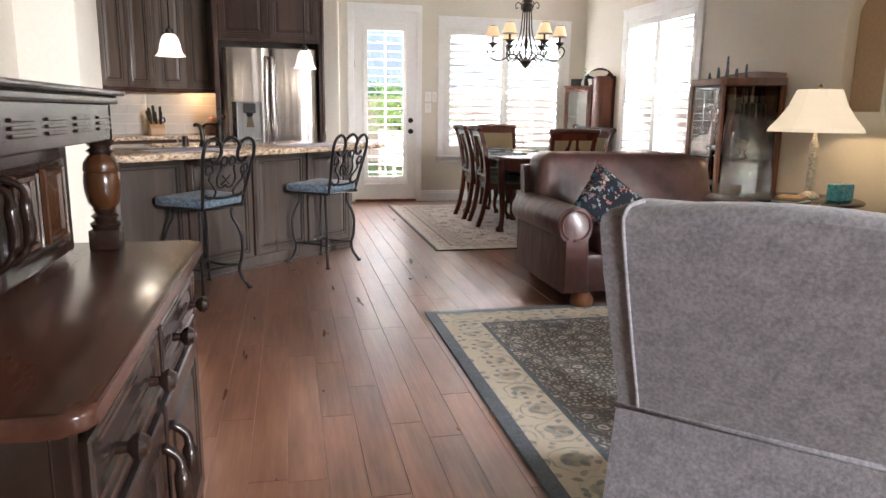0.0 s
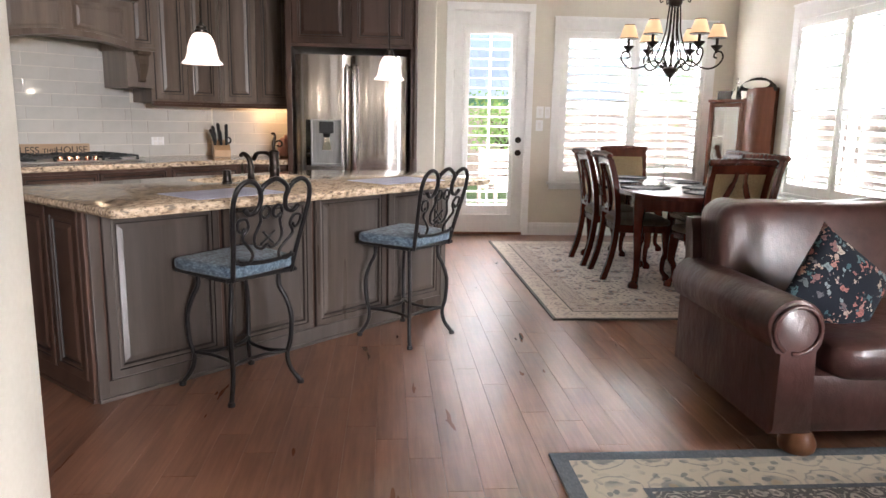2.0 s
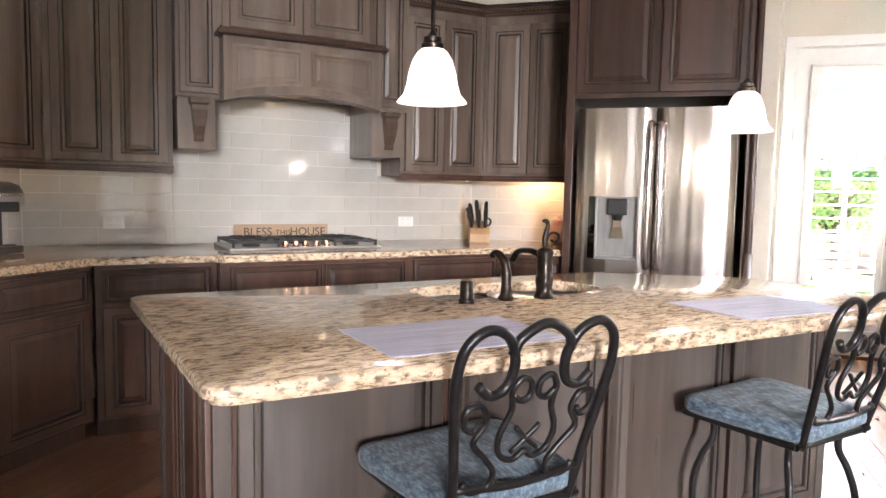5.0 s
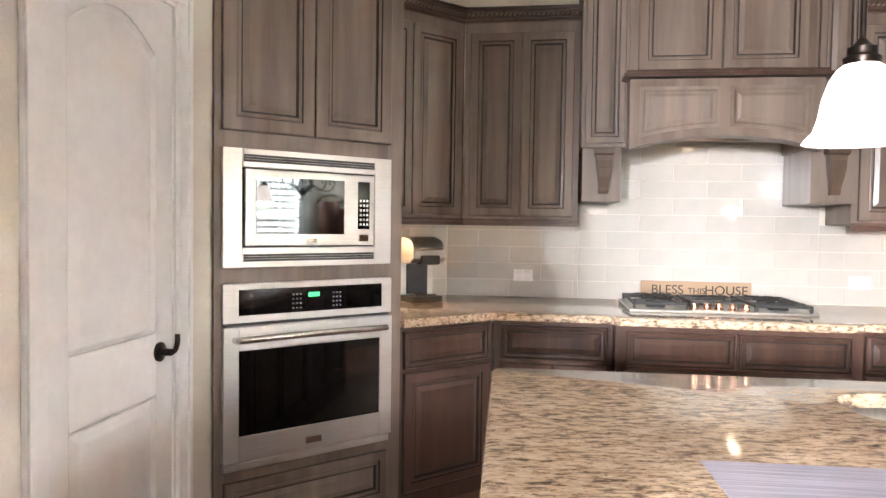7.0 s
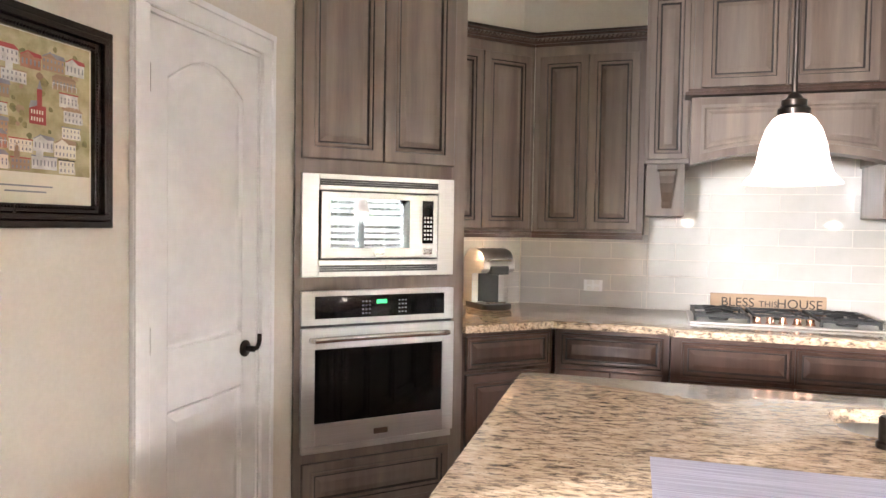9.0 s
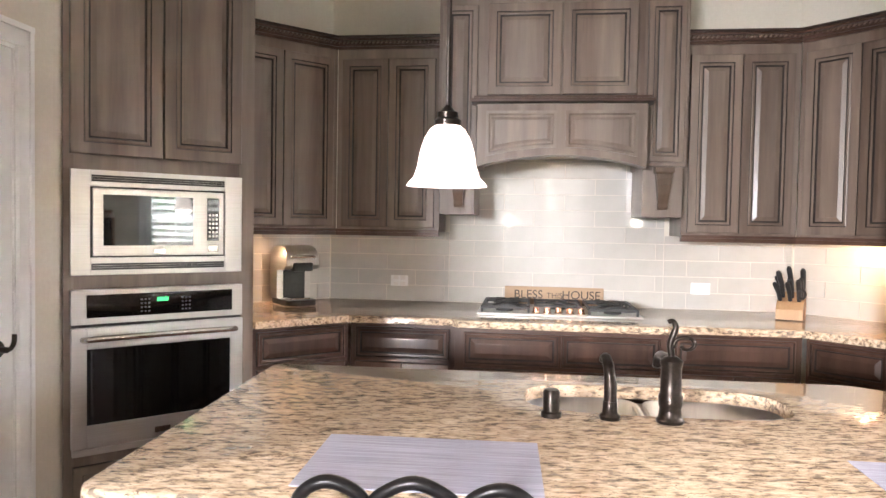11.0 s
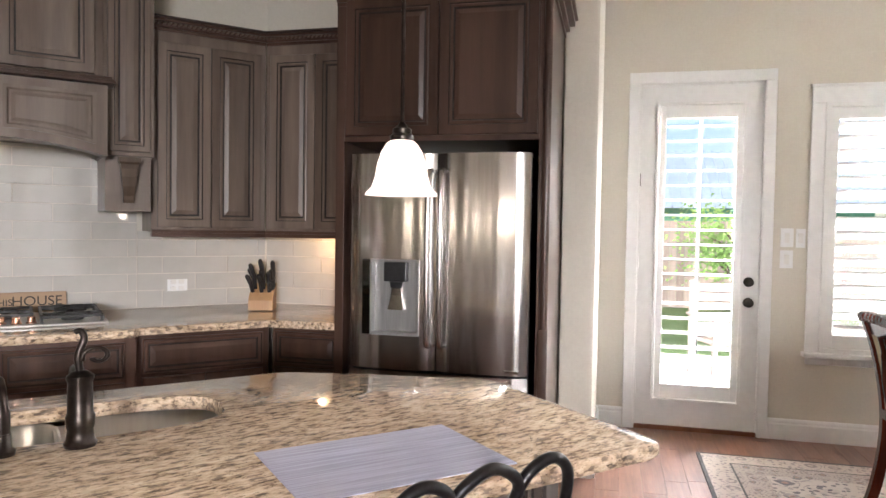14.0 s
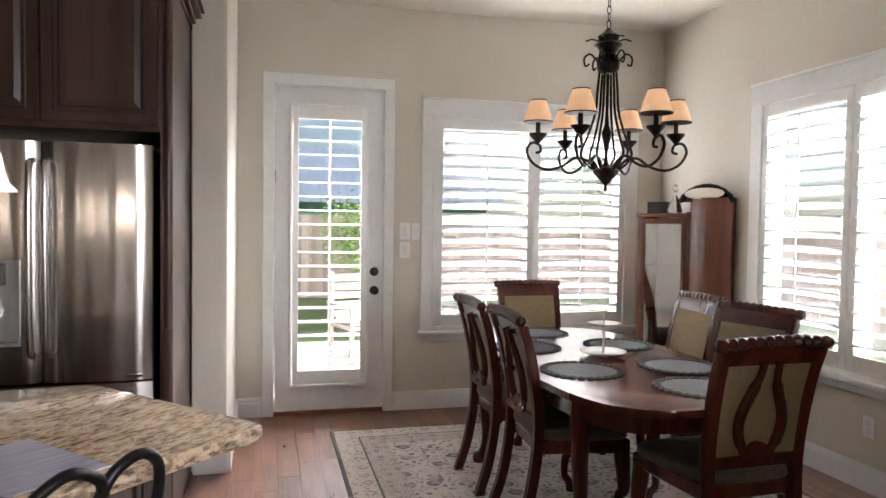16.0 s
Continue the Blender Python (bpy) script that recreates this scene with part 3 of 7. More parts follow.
structure("wall_refrigerator_end", bm, M_WALL, "beige wall end beside the refrigerator", "wall", smooth=40)


def skirting(name, pts, inward):
    """Tall white baseboard with a stepped top along a line of points."""
    bm = B()
    prof = ((0.0, 0.0), (0.016, 0.0), (0.016, 0.105), (0.011, 0.115), (0.011, 0.128), (0.006, 0.14), (0.0, 0.145))
    for (xa, ya), (xb, yb) in zip(pts, pts[1:]):
        d = Vector((xb - xa, yb - ya)).normalized()
        nx, ny = (-d.y * inward, d.x * inward)
        lps = []
        for x, y in ((xa, ya), (xb, yb)):
            lps.append([(x + nx * (o + 0.001), y + ny * (o + 0.001), z) for o, z in prof])
        rings(bm, lps)
    return structure(name, bm, M_TRIM, "tall white baseboard along the wall", "baseboard")


skirting("baseboard_north", [(2.275, NY), (EX, NY)], -1)
skirting("baseboard_door", [(1.12, NY), (1.3, NY)], -1)
skirting("baseboard_east", [(EX, NY), (EX, -1.45)], -1)
skirting("baseboard_refrigerator_end", [(0.93, 8.757), (1.12, 8.757), (1.12, NY)], -1)
skirting("baseboard_wall_end", [(-0.434, 3.57), (-0.219, 3.57), (-0.219, 3.9), (-1.12, 3.9), (-1.553, 4.333)], -1)
skirting("baseboard_west", [(-0.434, -1.45), (-0.434, 3.57)], -1)


# ---- shuttered windows and doors ----
def louvre_mesh(length, width=0.086, thick=0.011):
    bm = B()
    lps = []
    for x in (0, length):
        lps.append([(x, 0.5 * width * math.cos(2 * math.pi * k / 10), 0.5 * thick * math.sin(2 * math.pi * k / 10)) for k in range(10)])
    rings(bm, lps)
    return bm


def shutter(parent, x0, x1, z0, z1, y, pitch, tilt, stile=0.05, top=0.08, bottom=0.09, mid=None):
    """One hinged shutter panel with its slats and tilt rod."""
    bm = B()
    box(bm, x0, x0 + stile, y, y + 0.028, z0, z1, 0.003)
    box(bm, x1 - stile, x1, y, y + 0.028, z0, z1, 0.003)
    box(bm, x0 + stile, x1 - stile, y, y + 0.028, z0, z0 + bottom, 0.003)
    box(bm, x0 + stile, x1 - stile, y, y + 0.028, z1 - top, z1, 0.003)
    p = part("shutter_panel", bm, M_SHUT, parent)
    n = int(round((z1 - z0 - top - bottom) / pitch))
    step = (z1 - z0 - top - bottom) / n
    first = None
    for i in range(n):
        loc = (x0 + stile + 0.002, y + 0.014, z0 + bottom + step * (i + 0.5))
        if first is None:
            first = part("slat", louvre_mesh(x1 - x0 - 2 * stile - 0.004), M_SHUT, p, "", True)
            first.location, first.rotation_euler = loc, (radians(tilt), 0, 0)
        else:
            again(first, "slat", p, loc, (tilt, 0, 0))
    bm = B()
    cx = (x0 + x1) / 2
    box(bm, cx - 0.005, cx + 0.005, y - 0.04, y - 0.03, z0 + bottom + 0.03, z1 - top - 0.03, 0.001)
    part("tilt_rod", bm, M_SHUT, p)
    return p


def window(name, m, w, z0, z1, label, tilts):
    """A cased window with two shutters; x runs over the outer width of the casing."""
    win = thing(name, m, label, "window", kind="structure")
    bm = B()
    c = 0.085
    for a, b, d, e in ((0, c, z0, z1), (w - c, w, z0, z1), (0, w, z1, z1 + 0.12)):
        box(bm, a, b, -0.022, 0.0, d, e, 0.004)
    box(bm, -0.008, w + 0.008, -0.032, 0.0, z1 + 0.105, z1 + 0.125, 0.004)
    part("casing", bm, M_TRIM, win)
    bm = B()
    box(bm, -0.02, w + 0.02, -0.07, 0.02, z0 - 0.03, z0, 0.008)
    part("sill", bm, M_TRIM, win)
    bm = B()
    box(bm, 0.005, w - 0.005, -0.024, -0.001, z0 - 0.085, z0 - 0.03, 0.006)
    part("apron", bm, M_TRIM, win)
    bm = B()
    for a, b, d, e in ((c, c + 0.03, z0, z1), (w - c - 0.03, w - c, z0, z1), (c + 0.03, w - c - 0.03, z0, z0 + 0.03), (c + 0.03, w - c - 0.03, z1 - 0.03, z1)):
        box(bm, a, b, -0.03, 0.035, d, e, 0.003)
    part("shutter_frame", bm, M_SHUT, win)
    mid = w / 2
    shutter(win, c + 0.032, mid - 0.002, z0 + 0.032, z1 - 0.032, -0.018, 0.089, tilts[0])
    shutter(win, mid + 0.002, w - c - 0.032, z0 + 0.032, z1 - 0.032, -0.018, 0.089, tilts[1])
    bm = B()
    for a, b, d, e in ((c, c + 0.06, z0, z1), (w - c - 0.06, w - c, z0, z1), (mid - 0.03, mid + 0.03, z0, z1), (c, w - c, z0, z0 + 0.06), (c, w - c, z1 - 0.06, z1), (c, w - c, (z0 + z1) / 2 - 0.025, (z0 + z1) / 2 + 0.025)):
        box(bm, a, b, 0.1 if e - d > 1 else 0.103, 0.14 if e - d > 1 else 0.137, d, e)
    part("sash", bm, M_TRIM, win)
    for a, b in ((c + 0.06, mid - 0.03), (mid + 0.03, w - c - 0.06)):
        bm = B()
        box(bm, a, b, 0.118, 0.122, z0 + 0.06, z1 - 0.06)
        g = part("pane", bm, M_GLASS, win)
        g.visible_shadow = False
    return win


window("window_1", pose(2.49, NY, 0), 1.84, 0.615, 2.295, "white cased window with two louvred plantation shutters", (-44, -38))
window("window_2", pose(EX, 8.74, 0, 0, 0, -90), 1.71, 0.615, 2.295, "white cased window with louvred plantation shutters", (-33, -31))

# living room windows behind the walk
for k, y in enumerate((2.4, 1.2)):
    win = thing("window_%d" % (3 + k), pose(EX, y, 0, 0, 0, -90), "tall white framed living room window, out of view", "window", kind="structure")
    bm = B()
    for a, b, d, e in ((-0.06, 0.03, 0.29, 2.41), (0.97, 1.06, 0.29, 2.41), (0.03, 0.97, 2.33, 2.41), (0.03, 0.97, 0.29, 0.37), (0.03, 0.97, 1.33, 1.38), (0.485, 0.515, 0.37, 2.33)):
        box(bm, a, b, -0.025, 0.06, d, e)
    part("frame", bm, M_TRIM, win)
# unseen window added behind the walk's start to let the fill lamp in
win = thing("window_5", pose(4.5, -1.45, 0, 0, 0, 180), "tall white framed living room window, out of view", "window", kind="structure")
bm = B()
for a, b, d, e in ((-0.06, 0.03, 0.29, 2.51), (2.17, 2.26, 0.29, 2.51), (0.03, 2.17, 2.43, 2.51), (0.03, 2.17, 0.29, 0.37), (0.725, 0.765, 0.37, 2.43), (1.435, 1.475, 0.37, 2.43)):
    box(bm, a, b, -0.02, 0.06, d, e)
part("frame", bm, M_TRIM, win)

# patio door
door = thing("door_1", pose(0, NY, 0), "white closed patio door with a louvred shutter over its glass", "door", kind="structure")
bm = B()
for x0, x1, z0, z1 in ((1.302, 1.38, 0, 2.455), (2.205, 2.272, 0, 2.455), (1.302, 2.272, 2.455, 2.535)):
    box(bm, x0, x1, -0.022, 0.0, z0, z1, 0.005)
for x0, x1, z0, z1 in ((1.38, 1.388, 0.03, 2.455), (2.197, 2.205, 0.03, 2.455)):
    box(bm, x0, x1, -0.02, 0.1, z0, z1)
box(bm, 1.39, 2.195, 0.0, 0.1, 2.447, 2.455)
part("casing", bm, M_TRIM, door)
bm = B()
for x0, x1, z0, z1 in ((1.39, 1.52, 0.03, 2.445), (2.06, 2.195, 0.03, 2.445), (1.52, 2.06, 0.03, 0.3), (1.52, 2.06, 2.24, 2.445)):
    box(bm, x0, x1, 0.01, 0.055, z0, z1)
part("slab", bm, M_TRIM, door)
bm = B()
box(bm, 1.385, 2.2, -0.01, 0.12, 0.0, 0.03, 0.005)
part("threshold", bm, M_OAK, door)
bm = B()
box(bm, 1.5, 2.08, 0.03, 0.034, 0.28, 2.26)
g = part("pane", bm, M_GLASS, door)
g.visible_shadow = False
bm = B()
box(bm, 1.785, 1.8, 0.036, 0.05, 0.3, 2.24)
part("muntin", bm, M_TRIM, door)
bm = B()
for x0, x1, z0, z1 in ((1.495, 1.512, 0.222, 2.315), (2.062, 2.08, 0.222, 2.315), (1.512, 2.062, 0.222, 0.24), (1.512, 2.062, 2.297, 2.315)):
    box(bm, x0, x1, -0.056, 0.009, z0, z1, 0.003)
part("shutter_frame", bm, M_SHUT, door)
shutter(door, 1.514, 2.06, 0.242, 2.295, -0.05, 0.1035, 4, 0.042, 0.09, 0.1)
for z, r in ((1.075, 0.028), (0.932, 0.03)):
    bm = B()
    lathe(bm, [(0.034, 0), (0.034, 0.008), (0.014, 0.014), (0.013, 0.03), (r * 0.9, 0.036), (r, 0.05), (r * 0.6, 0.062), (0, 0.064)], 18)
    k = part("knob", bm, M_BRONZE, door, "dark bronze knob", 40)
    k.location, k.rotation_euler = (2.128, 0.01, z), (radians(90), 0, 0)
for z in (0.3, 1.2, 1.78, 2.3):
    bm = B()
    lathe(bm, [(0.008, -0.045), (0.008, 0.045)], 10)
    k = part("hinge", bm, M_TRIM if z != 1.78 else M_BRONZE, door)
    k.location = (1.385, -0.008, z)


def plate(name, m, w, h, label, toggles=1, mat=None):
    t = thing(name, m, label, "switch" if "switch" in name else "outlet")
    bm = B()
    box(bm, -w / 2, w / 2, -0.007, -0.001, -h / 2, h / 2, 0.002)
    part("cover_plate", bm, mat or M_TRIM, t)
    for i in range(toggles):
        bm = B()
        cx = (i - (toggles - 1) / 2) * 0.046
        if "switch" in name:
            box(bm, cx - 0.016, cx + 0.016, -0.011, -0.0075, -0.033, 0.033, 0.001)
        else:
            for dz in (-0.022, 0.022):
                box(bm, cx - 0.015, cx + 0.015, -0.0095, -0.0075, dz - 0.014, dz + 0.014, 0.002)
        part("rocker" if "switch" in name else "socket", bm, mat or M_CERAM, t)
    return t


for x, z, w, h in ((2.362, 1.387, 0.082, 0.128), (2.447, 1.385, 0.06, 0.128), (2.362, 1.24, 0.082, 0.122)):
    plate("light_switch", pose(x, NY, z), w, h, "white light switch on the beige wall beside the patio door")
plate("wall_outlet", pose(EX, 7.72, 0.36, 0, 0, -90), 0.075, 0.118, "white outlet low on the beige dining wall")

# pantry door on the diagonal wall
PD = pose(-1.553, 4.333, 0, 0, 0, 135)
door = thing("door_2", PD, "white closed pantry door with arched panels", "door", kind="structure")
W = 0.79
bm = B()
for x0, x1, z0, z1 in ((0, 0.075, 0, 2.08), (W - 0.075, W, 0, 2.08), (0, W, 2.08, 2.16)):
    box(bm, x0, x1, -0.018, -0.001, z0, z1, 0.005)
for x0, x1, z0, z1 in ((0, 0.022, 0, 2.16), (W - 0.022, W, 0, 2.16), (-0.004, W + 0.004, 2.14, 2.165)):
    box(bm, x0, x1, -0.028, -0.018, z0, z1, 0.004)
for x0, x1 in ((0.06, 0.08), (W - 0.08, W - 0.06)):
    box(bm, x0, x1, 0.0, 0.1, 0, 2.08)
box(bm, 0.08, W - 0.08, 0.0, 0.1, 2.065, 2.08)
part("casing", bm, M_TRIM, door)
bm = B()
box(bm, 0.082, W - 0.082, 0.02, 0.05, 0.01, 2.062)
part("slab", bm, M_TRIM, door)
bm = B()
x0, x1 = 0.082, W - 0.082
for a, b, z0, z1 in ((x0, x0 + 0.1, 0.01, 2.062), (x1 - 0.1, x1, 0.01, 2.062), (x0 + 0.1, x1 - 0.1, 0.01, 0.2), (x0 + 0.1, x1 - 0.1, 0.78, 0.985)):
    box(bm, a, b, 0.006, 0.02, z0, z1, 0.004)
arc = [(x0 + 0.1 + (x1 - x0 - 0.2) * i / 12, 1.88 + 0.09 * math.sin(math.pi * i / 12)) for i in range(13)]
for (xa, za), (xb, zb) in zip(arc, arc[1:]):
    vs = [bm.verts.new((x, y, z)) for y in (0.006, 0.02) for x, z in ((xa, za), (xb, zb), (xb, 2.062), (xa, 2.062))]
    for q in ((0, 1, 2, 3), (7, 6, 5, 4), (0, 4, 5, 1), (2, 6, 7, 3)):
        bm.faces.new([vs[i] for i in q])
part("stile_and_rail_face", bm, M_TRIM, door)
for z0, z1, ar in ((0.985, 1.88, 0.09), (0.2, 0.78, 0.0)):
    bm = B()
    loops = []
    for ins, y in ((0.0, 0.0195), (0.004, 0.0085), (0.012, 0.0165), (0.018, 0.0165), (0.045, 0.008), (0.05, 0.0075)):
        a, b = x0 + 0.1 + ins, x1 - 0.1 - ins
        loops.append([(a, y, z0 + ins), (b, y, z0 + ins)] + [(b + (a - b) * i / 12, y, z1 - ins + ar * math.sin(math.pi * i / 12)) for i in range(13)])
    rings(bm, loops)
    part("raised_panel", bm, M_TRIM, door)
bm = B()
lathe(bm, [(0.032, 0), (0.032, 0.008), (0.012, 0.014), (0.012, 0.045), (0, 0.046)], 18)
k = part("lever_rose", bm, M_BRONZE, door, "dark bronze door handle", 40)
k.location, k.rotation_euler = (0.625, 0.006, 0.92), (radians(90), 0, 0)
bm = B()
tube(bm, curve([(0.625, -0.04, 0.92), (0.64, -0.042, 0.925), (0.655, -0.042, 0.945), (0.66, -0.04, 0.975)], 6), 0.009, 8)
part("lever", bm, M_BRONZE, door, "dark bronze door handle", True)
for z in (0.25, 1.03, 1.86):
    bm = B()
    lathe(bm, [(0.007, -0.045), (0.007, 0.045)], 10)
    box(bm, -0.012, 0.012, -0.001, 0.006, -0.045, 0.045)
    k = part("hinge", bm, M_CHROME, door, "satin nickel hinge")
    k.location = (0.08, -0.002, z)

# ---- kitchen cabinets ----


# darker wood and a dark strip put the crown's shadow lines into colour
def crown(bm, w, y, z, left=True, right=True):
    """Crown moulding with a dentil row along the front."""
    for dz0, dz1, out in ((0.0, 0.018, 0.006), (0.018, 0.03, 0.016), (0.048, 0.062, 0.034), (0.062, 0.076, 0.046)):
        box(bm, 0, w, y - out, y + 0.02, z + dz0, z + dz1, 0.003)
    k = len(bm.faces)
    box(bm, 0, w, y - 0.014, y + 0.02, z + 0.03, z + 0.048)
    bm.faces.ensure_lookup_table()
    for f in bm.faces[k:]:
        f.material_index = 1


def rope_bead(parent, w, y, z):
    """The twisted bead that runs along the crown moulding."""
    bm = B()
    for i in range(int(w / 0.026)):
        x = 0.006 + i * 0.026
        tube(bm, [(x, y - 0.018, z + 0.033), (x + 0.009, y - 0.024, z + 0.039), (x + 0.018, y - 0.018, z + 0.045)], [0.004, 0.0065, 0.004], 6)
    return part("rope_bead", bm, M_CAB, parent, "paler rope-carved bead")


def upper(m, w, label, n=2, z0=1.375, z1=2.47, depth=0.325, doors=(1.4, 2.41), edge=0.03, rail=True):
    c = thing("wall_cabinet", m, label, "cabinet", "kitchen wall cabinets")
    bm = B()
    box(bm, 0, w, 0.0, depth, z0, z1, 0.002)
    part("body", bm, M_CAB, c)
    dw = (w - 2 * edge) / n
    for i in range(n):
        bm = B()
        raised(bm, edge + i * dw + 0.002, edge + (i + 1) * dw - 0.002, doors[0], doors[1], 0.058)
        part("door", bm, M_CAB, c)
    bm = B()
    crown(bm, w, 0.0, z1)
    part("crown", bm, M_CABD, c, "crown moulding in darker wood for its shadow lines")
    rope_bead(c, w, 0.0, z1)
    if rail:
        bm = B()
        box(bm, 0, w, -0.03, 0.02, z0 - 0.006, z0 + 0.012, 0.003)
        box(bm, 0, w, -0.018, 0.02, z0 - 0.028, z0 - 0.006, 0.003)
        part("light_rail", bm, M_CABD, c)
    return c


UL = "grey-brown stained wall cabinet with two raised-panel doors"
upper(pose(-2.69, 5.874, 0, 0, 0, 90), 0.72, UL)
upper(diag(2.765, 6.56), 0.633, UL)
upper(diag(4.802, 6.56), 0.63, UL)
upper(pose(-0.794, 8.481, 0), 0.632, UL)


def lower(m, w, fronts, label, depth=0.62, top=0.88):
    """A base unit; fronts are x0, x1, z0, z1 of each drawer or door front."""
    c = thing("base_cabinet", m, label, "cabinet", "kitchen base cabinets")
    bm = B()
    box(bm, 0, w, 0.0, depth, 0.1, top, 0.002)
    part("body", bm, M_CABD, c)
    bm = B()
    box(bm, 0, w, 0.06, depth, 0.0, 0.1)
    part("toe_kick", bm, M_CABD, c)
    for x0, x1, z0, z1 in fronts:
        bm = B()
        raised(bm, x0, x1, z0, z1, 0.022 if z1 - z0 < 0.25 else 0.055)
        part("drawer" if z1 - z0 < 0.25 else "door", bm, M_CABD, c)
    return c


BL = "dark brown base cabinet with drawer over raised-panel doors"
lower(pose(-2.235, 5.874, 0, 0, 0, 90), 0.55, [(0.02, 0.52, 0.69, 0.86), (0.02, 0.52, 0.12, 0.67)], BL)
lower(diag(2.98, 6.11), 0.575, [(0.03, 0.545, 0.69, 0.86), (0.03, 0.285, 0.12, 0.67), (0.29, 0.545, 0.12, 0.67)], BL)
lower(diag(3.56, 6.04), 1.1, [(0.05, 0.545, 0.69, 0.86), (0.555, 1.05, 0.69, 0.86), (0.05, 0.545, 0.12, 0.67), (0.555, 1.05, 0.12, 0.67)], "dark brown base cabinet with two drawers under the cooktop")
lower(diag(4.665, 6.11), 0.655, [(0.03, 0.62, 0.69, 0.86), (0.03, 0.322, 0.12, 0.67), (0.328, 0.62, 0.12, 0.67)], BL)
lower(pose(-0.545, 8.1, 0), 0.4, [(0.02, 0.38, 0.69, 0.86), (0.02, 0.38, 0.12, 0.67)], BL)


def uv(u, v):
    return (R2 * (u - v), R2 * (u + v))


counter = thing("kitchen_countertop", pose(0, 0, 0), "polished beige and brown granite countertop along the wall", "countertop")
bm = B()
prism(bm, [(-2.2, 5.876), (-2.2, 6.405), uv(3.54, 6.085), uv(3.575, 6.01), uv(4.645, 6.01), uv(4.68, 6.085), (-0.55, 8.062), (-0.165, 8.062), (-0.165, 8.79), (-0.962, 8.79), (-3.012, 6.74), (-3.012, 5.876)], 0.882, 0.92, 0.008)
part("slab", bm, M_GRAN, counter, "", 40)

# oven tower
tw = thing("oven_cabinet", pose(-2.226, 5.03, 0, 0, 0, 90), "tall grey-brown cabinet tower holding a microwave and wall oven", "cabinet")
W = 0.842
for nm, x0, x1, y0, z0, z1 in (("side_panel", 0, 0.04, 0.0, 0.1, 2.62), ("side_panel", W - 0.075, W, 0.0, 0.1, 2.62), ("upper_case", 0.04, W - 0.075, 0.0, 1.63, 2.62), ("lower_case", 0.04, W - 0.075, 0.0, 0.1, 0.39), ("shelf_rail", 0.04, W - 0.075, 0.0, 1.113, 1.172), ("toe_kick", 0, W, 0.06, 0.0, 0.1), ("back_panel", 0.04, W - 0.075, 0.6, 0.39, 1.63)):
    bm = B()
    box(bm, x0, x1, y0, 0.76, z0, z1)
    part(nm, bm, M_CAB, tw)
for x0, x1 in ((0.025, 0.402), (0.408, 0.772)):
    bm = B()
    raised(bm, x0, x1, 1.695, 2.56, 0.065)
    part("door", bm, M_CAB, tw)
bm = B()
raised(bm, 0.035, 0.765, 0.125, 0.345, 0.05)
part("drawer", bm, M_CAB, tw)
bm = B()
crown(bm, W, 0.0, 2.62)
part("crown", bm, M_CABD, tw)
rope_bead(tw, W, 0.0, 2.62)

mw = thing("microwave_oven", pose(-2.226, 5.056, 1.175, 0, 0, 90), "stainless steel built-in microwave with mirrored window", "microwave")
bm = B()
for x0, x1, z0, z1 in ((0, 0.075, 0, 0.455), (0.665, 0.748, 0, 0.455), (0.075, 0.665, 0, 0.075), (0.075, 0.665, 0.385, 0.455)):
    box(bm, x0, x1, -0.018, 0.3, z0, z1, 0.002)
part("trim_frame", bm, M_STEEL, mw)
bm = B()
box(bm, 0.076, 0.664, -0.008, 0.3, 0.076, 0.384)
part("door_gap", bm, M_BLACKP, mw)
bm = B()
box(bm, 0.084, 0.656, -0.026, -0.009, 0.082, 0.378, 0.004)
part("door", bm, M_STEEL, mw)
bm = B()
box(bm, 0.125, 0.51, -0.029, -0.0265, 0.128, 0.35, 0.001)
part("window", bm, M_MWGLASS, mw, "dark mirrored window")
bm = B()
box(bm, 0.575, 0.632, -0.029, -0.0265, 0.15, 0.35, 0.001)
part("control_panel", bm, M_BLACKG, mw)
bm = B()
for i in range(6):
    for j in range(3):
        box(bm, 0.583 + j * 0.016, 0.592 + j * 0.016, -0.031, -0.0295, 0.165 + i * 0.02, 0.175 + i * 0.02)
part("button_pad", bm, M_CERAM, mw)
bm = B()
box(bm, 0.58, 0.627, -0.031, -0.0265, 0.098, 0.128, 0.003)
part("open_button", bm, M_CHROME, mw)
bm = B()
box(bm, 0.335, 0.385, -0.0285, -0.0262, 0.094, 0.112, 0.001)
part("badge", bm, M_CHROME, mw)
for z0, z1 in ((0.022, 0.052), (0.405, 0.435)):
    for k in range(3):
        bm = B()
        z = z0 + (z1 - z0) * k / 3
        box(bm, 0.08, 0.66, -0.021, -0.0182, z, z + 0.0088)
        part("vent_slot", bm, M_BLACKP, mw)

ov = thing("wall_oven", pose(-2.226, 5.056, 0.39, 0, 0, 90), "stainless steel wall oven with black glass door", "oven")
bm = B()
box(bm, 0, 0.752, -0.022, 0.55, 0.572, 0.722, 0.004)
part("control_fascia", bm, M_STEEL, ov)
bm = B()
box(bm, 0.06, 0.7, -0.025, -0.0225, 0.6, 0.7, 0.001)
part("display_glass", bm, M_BLACKG, ov, "black glass display")
bm = B()
box(bm, 0.35, 0.4, -0.0265, -0.0255, 0.66, 0.678)
part("clock", bm, M_GREENLED, ov, "green lit clock")
for x in (0.28, 0.46):
    for i in range(4):
        for j in range(3):
            bm = B()
            box(bm, x + j * 0.016, x + 0.008 + j * 0.016, -0.0265, -0.0255, 0.615 + i * 0.018, 0.621 + i * 0.018)
            part("key", bm, M_GREYP, ov)
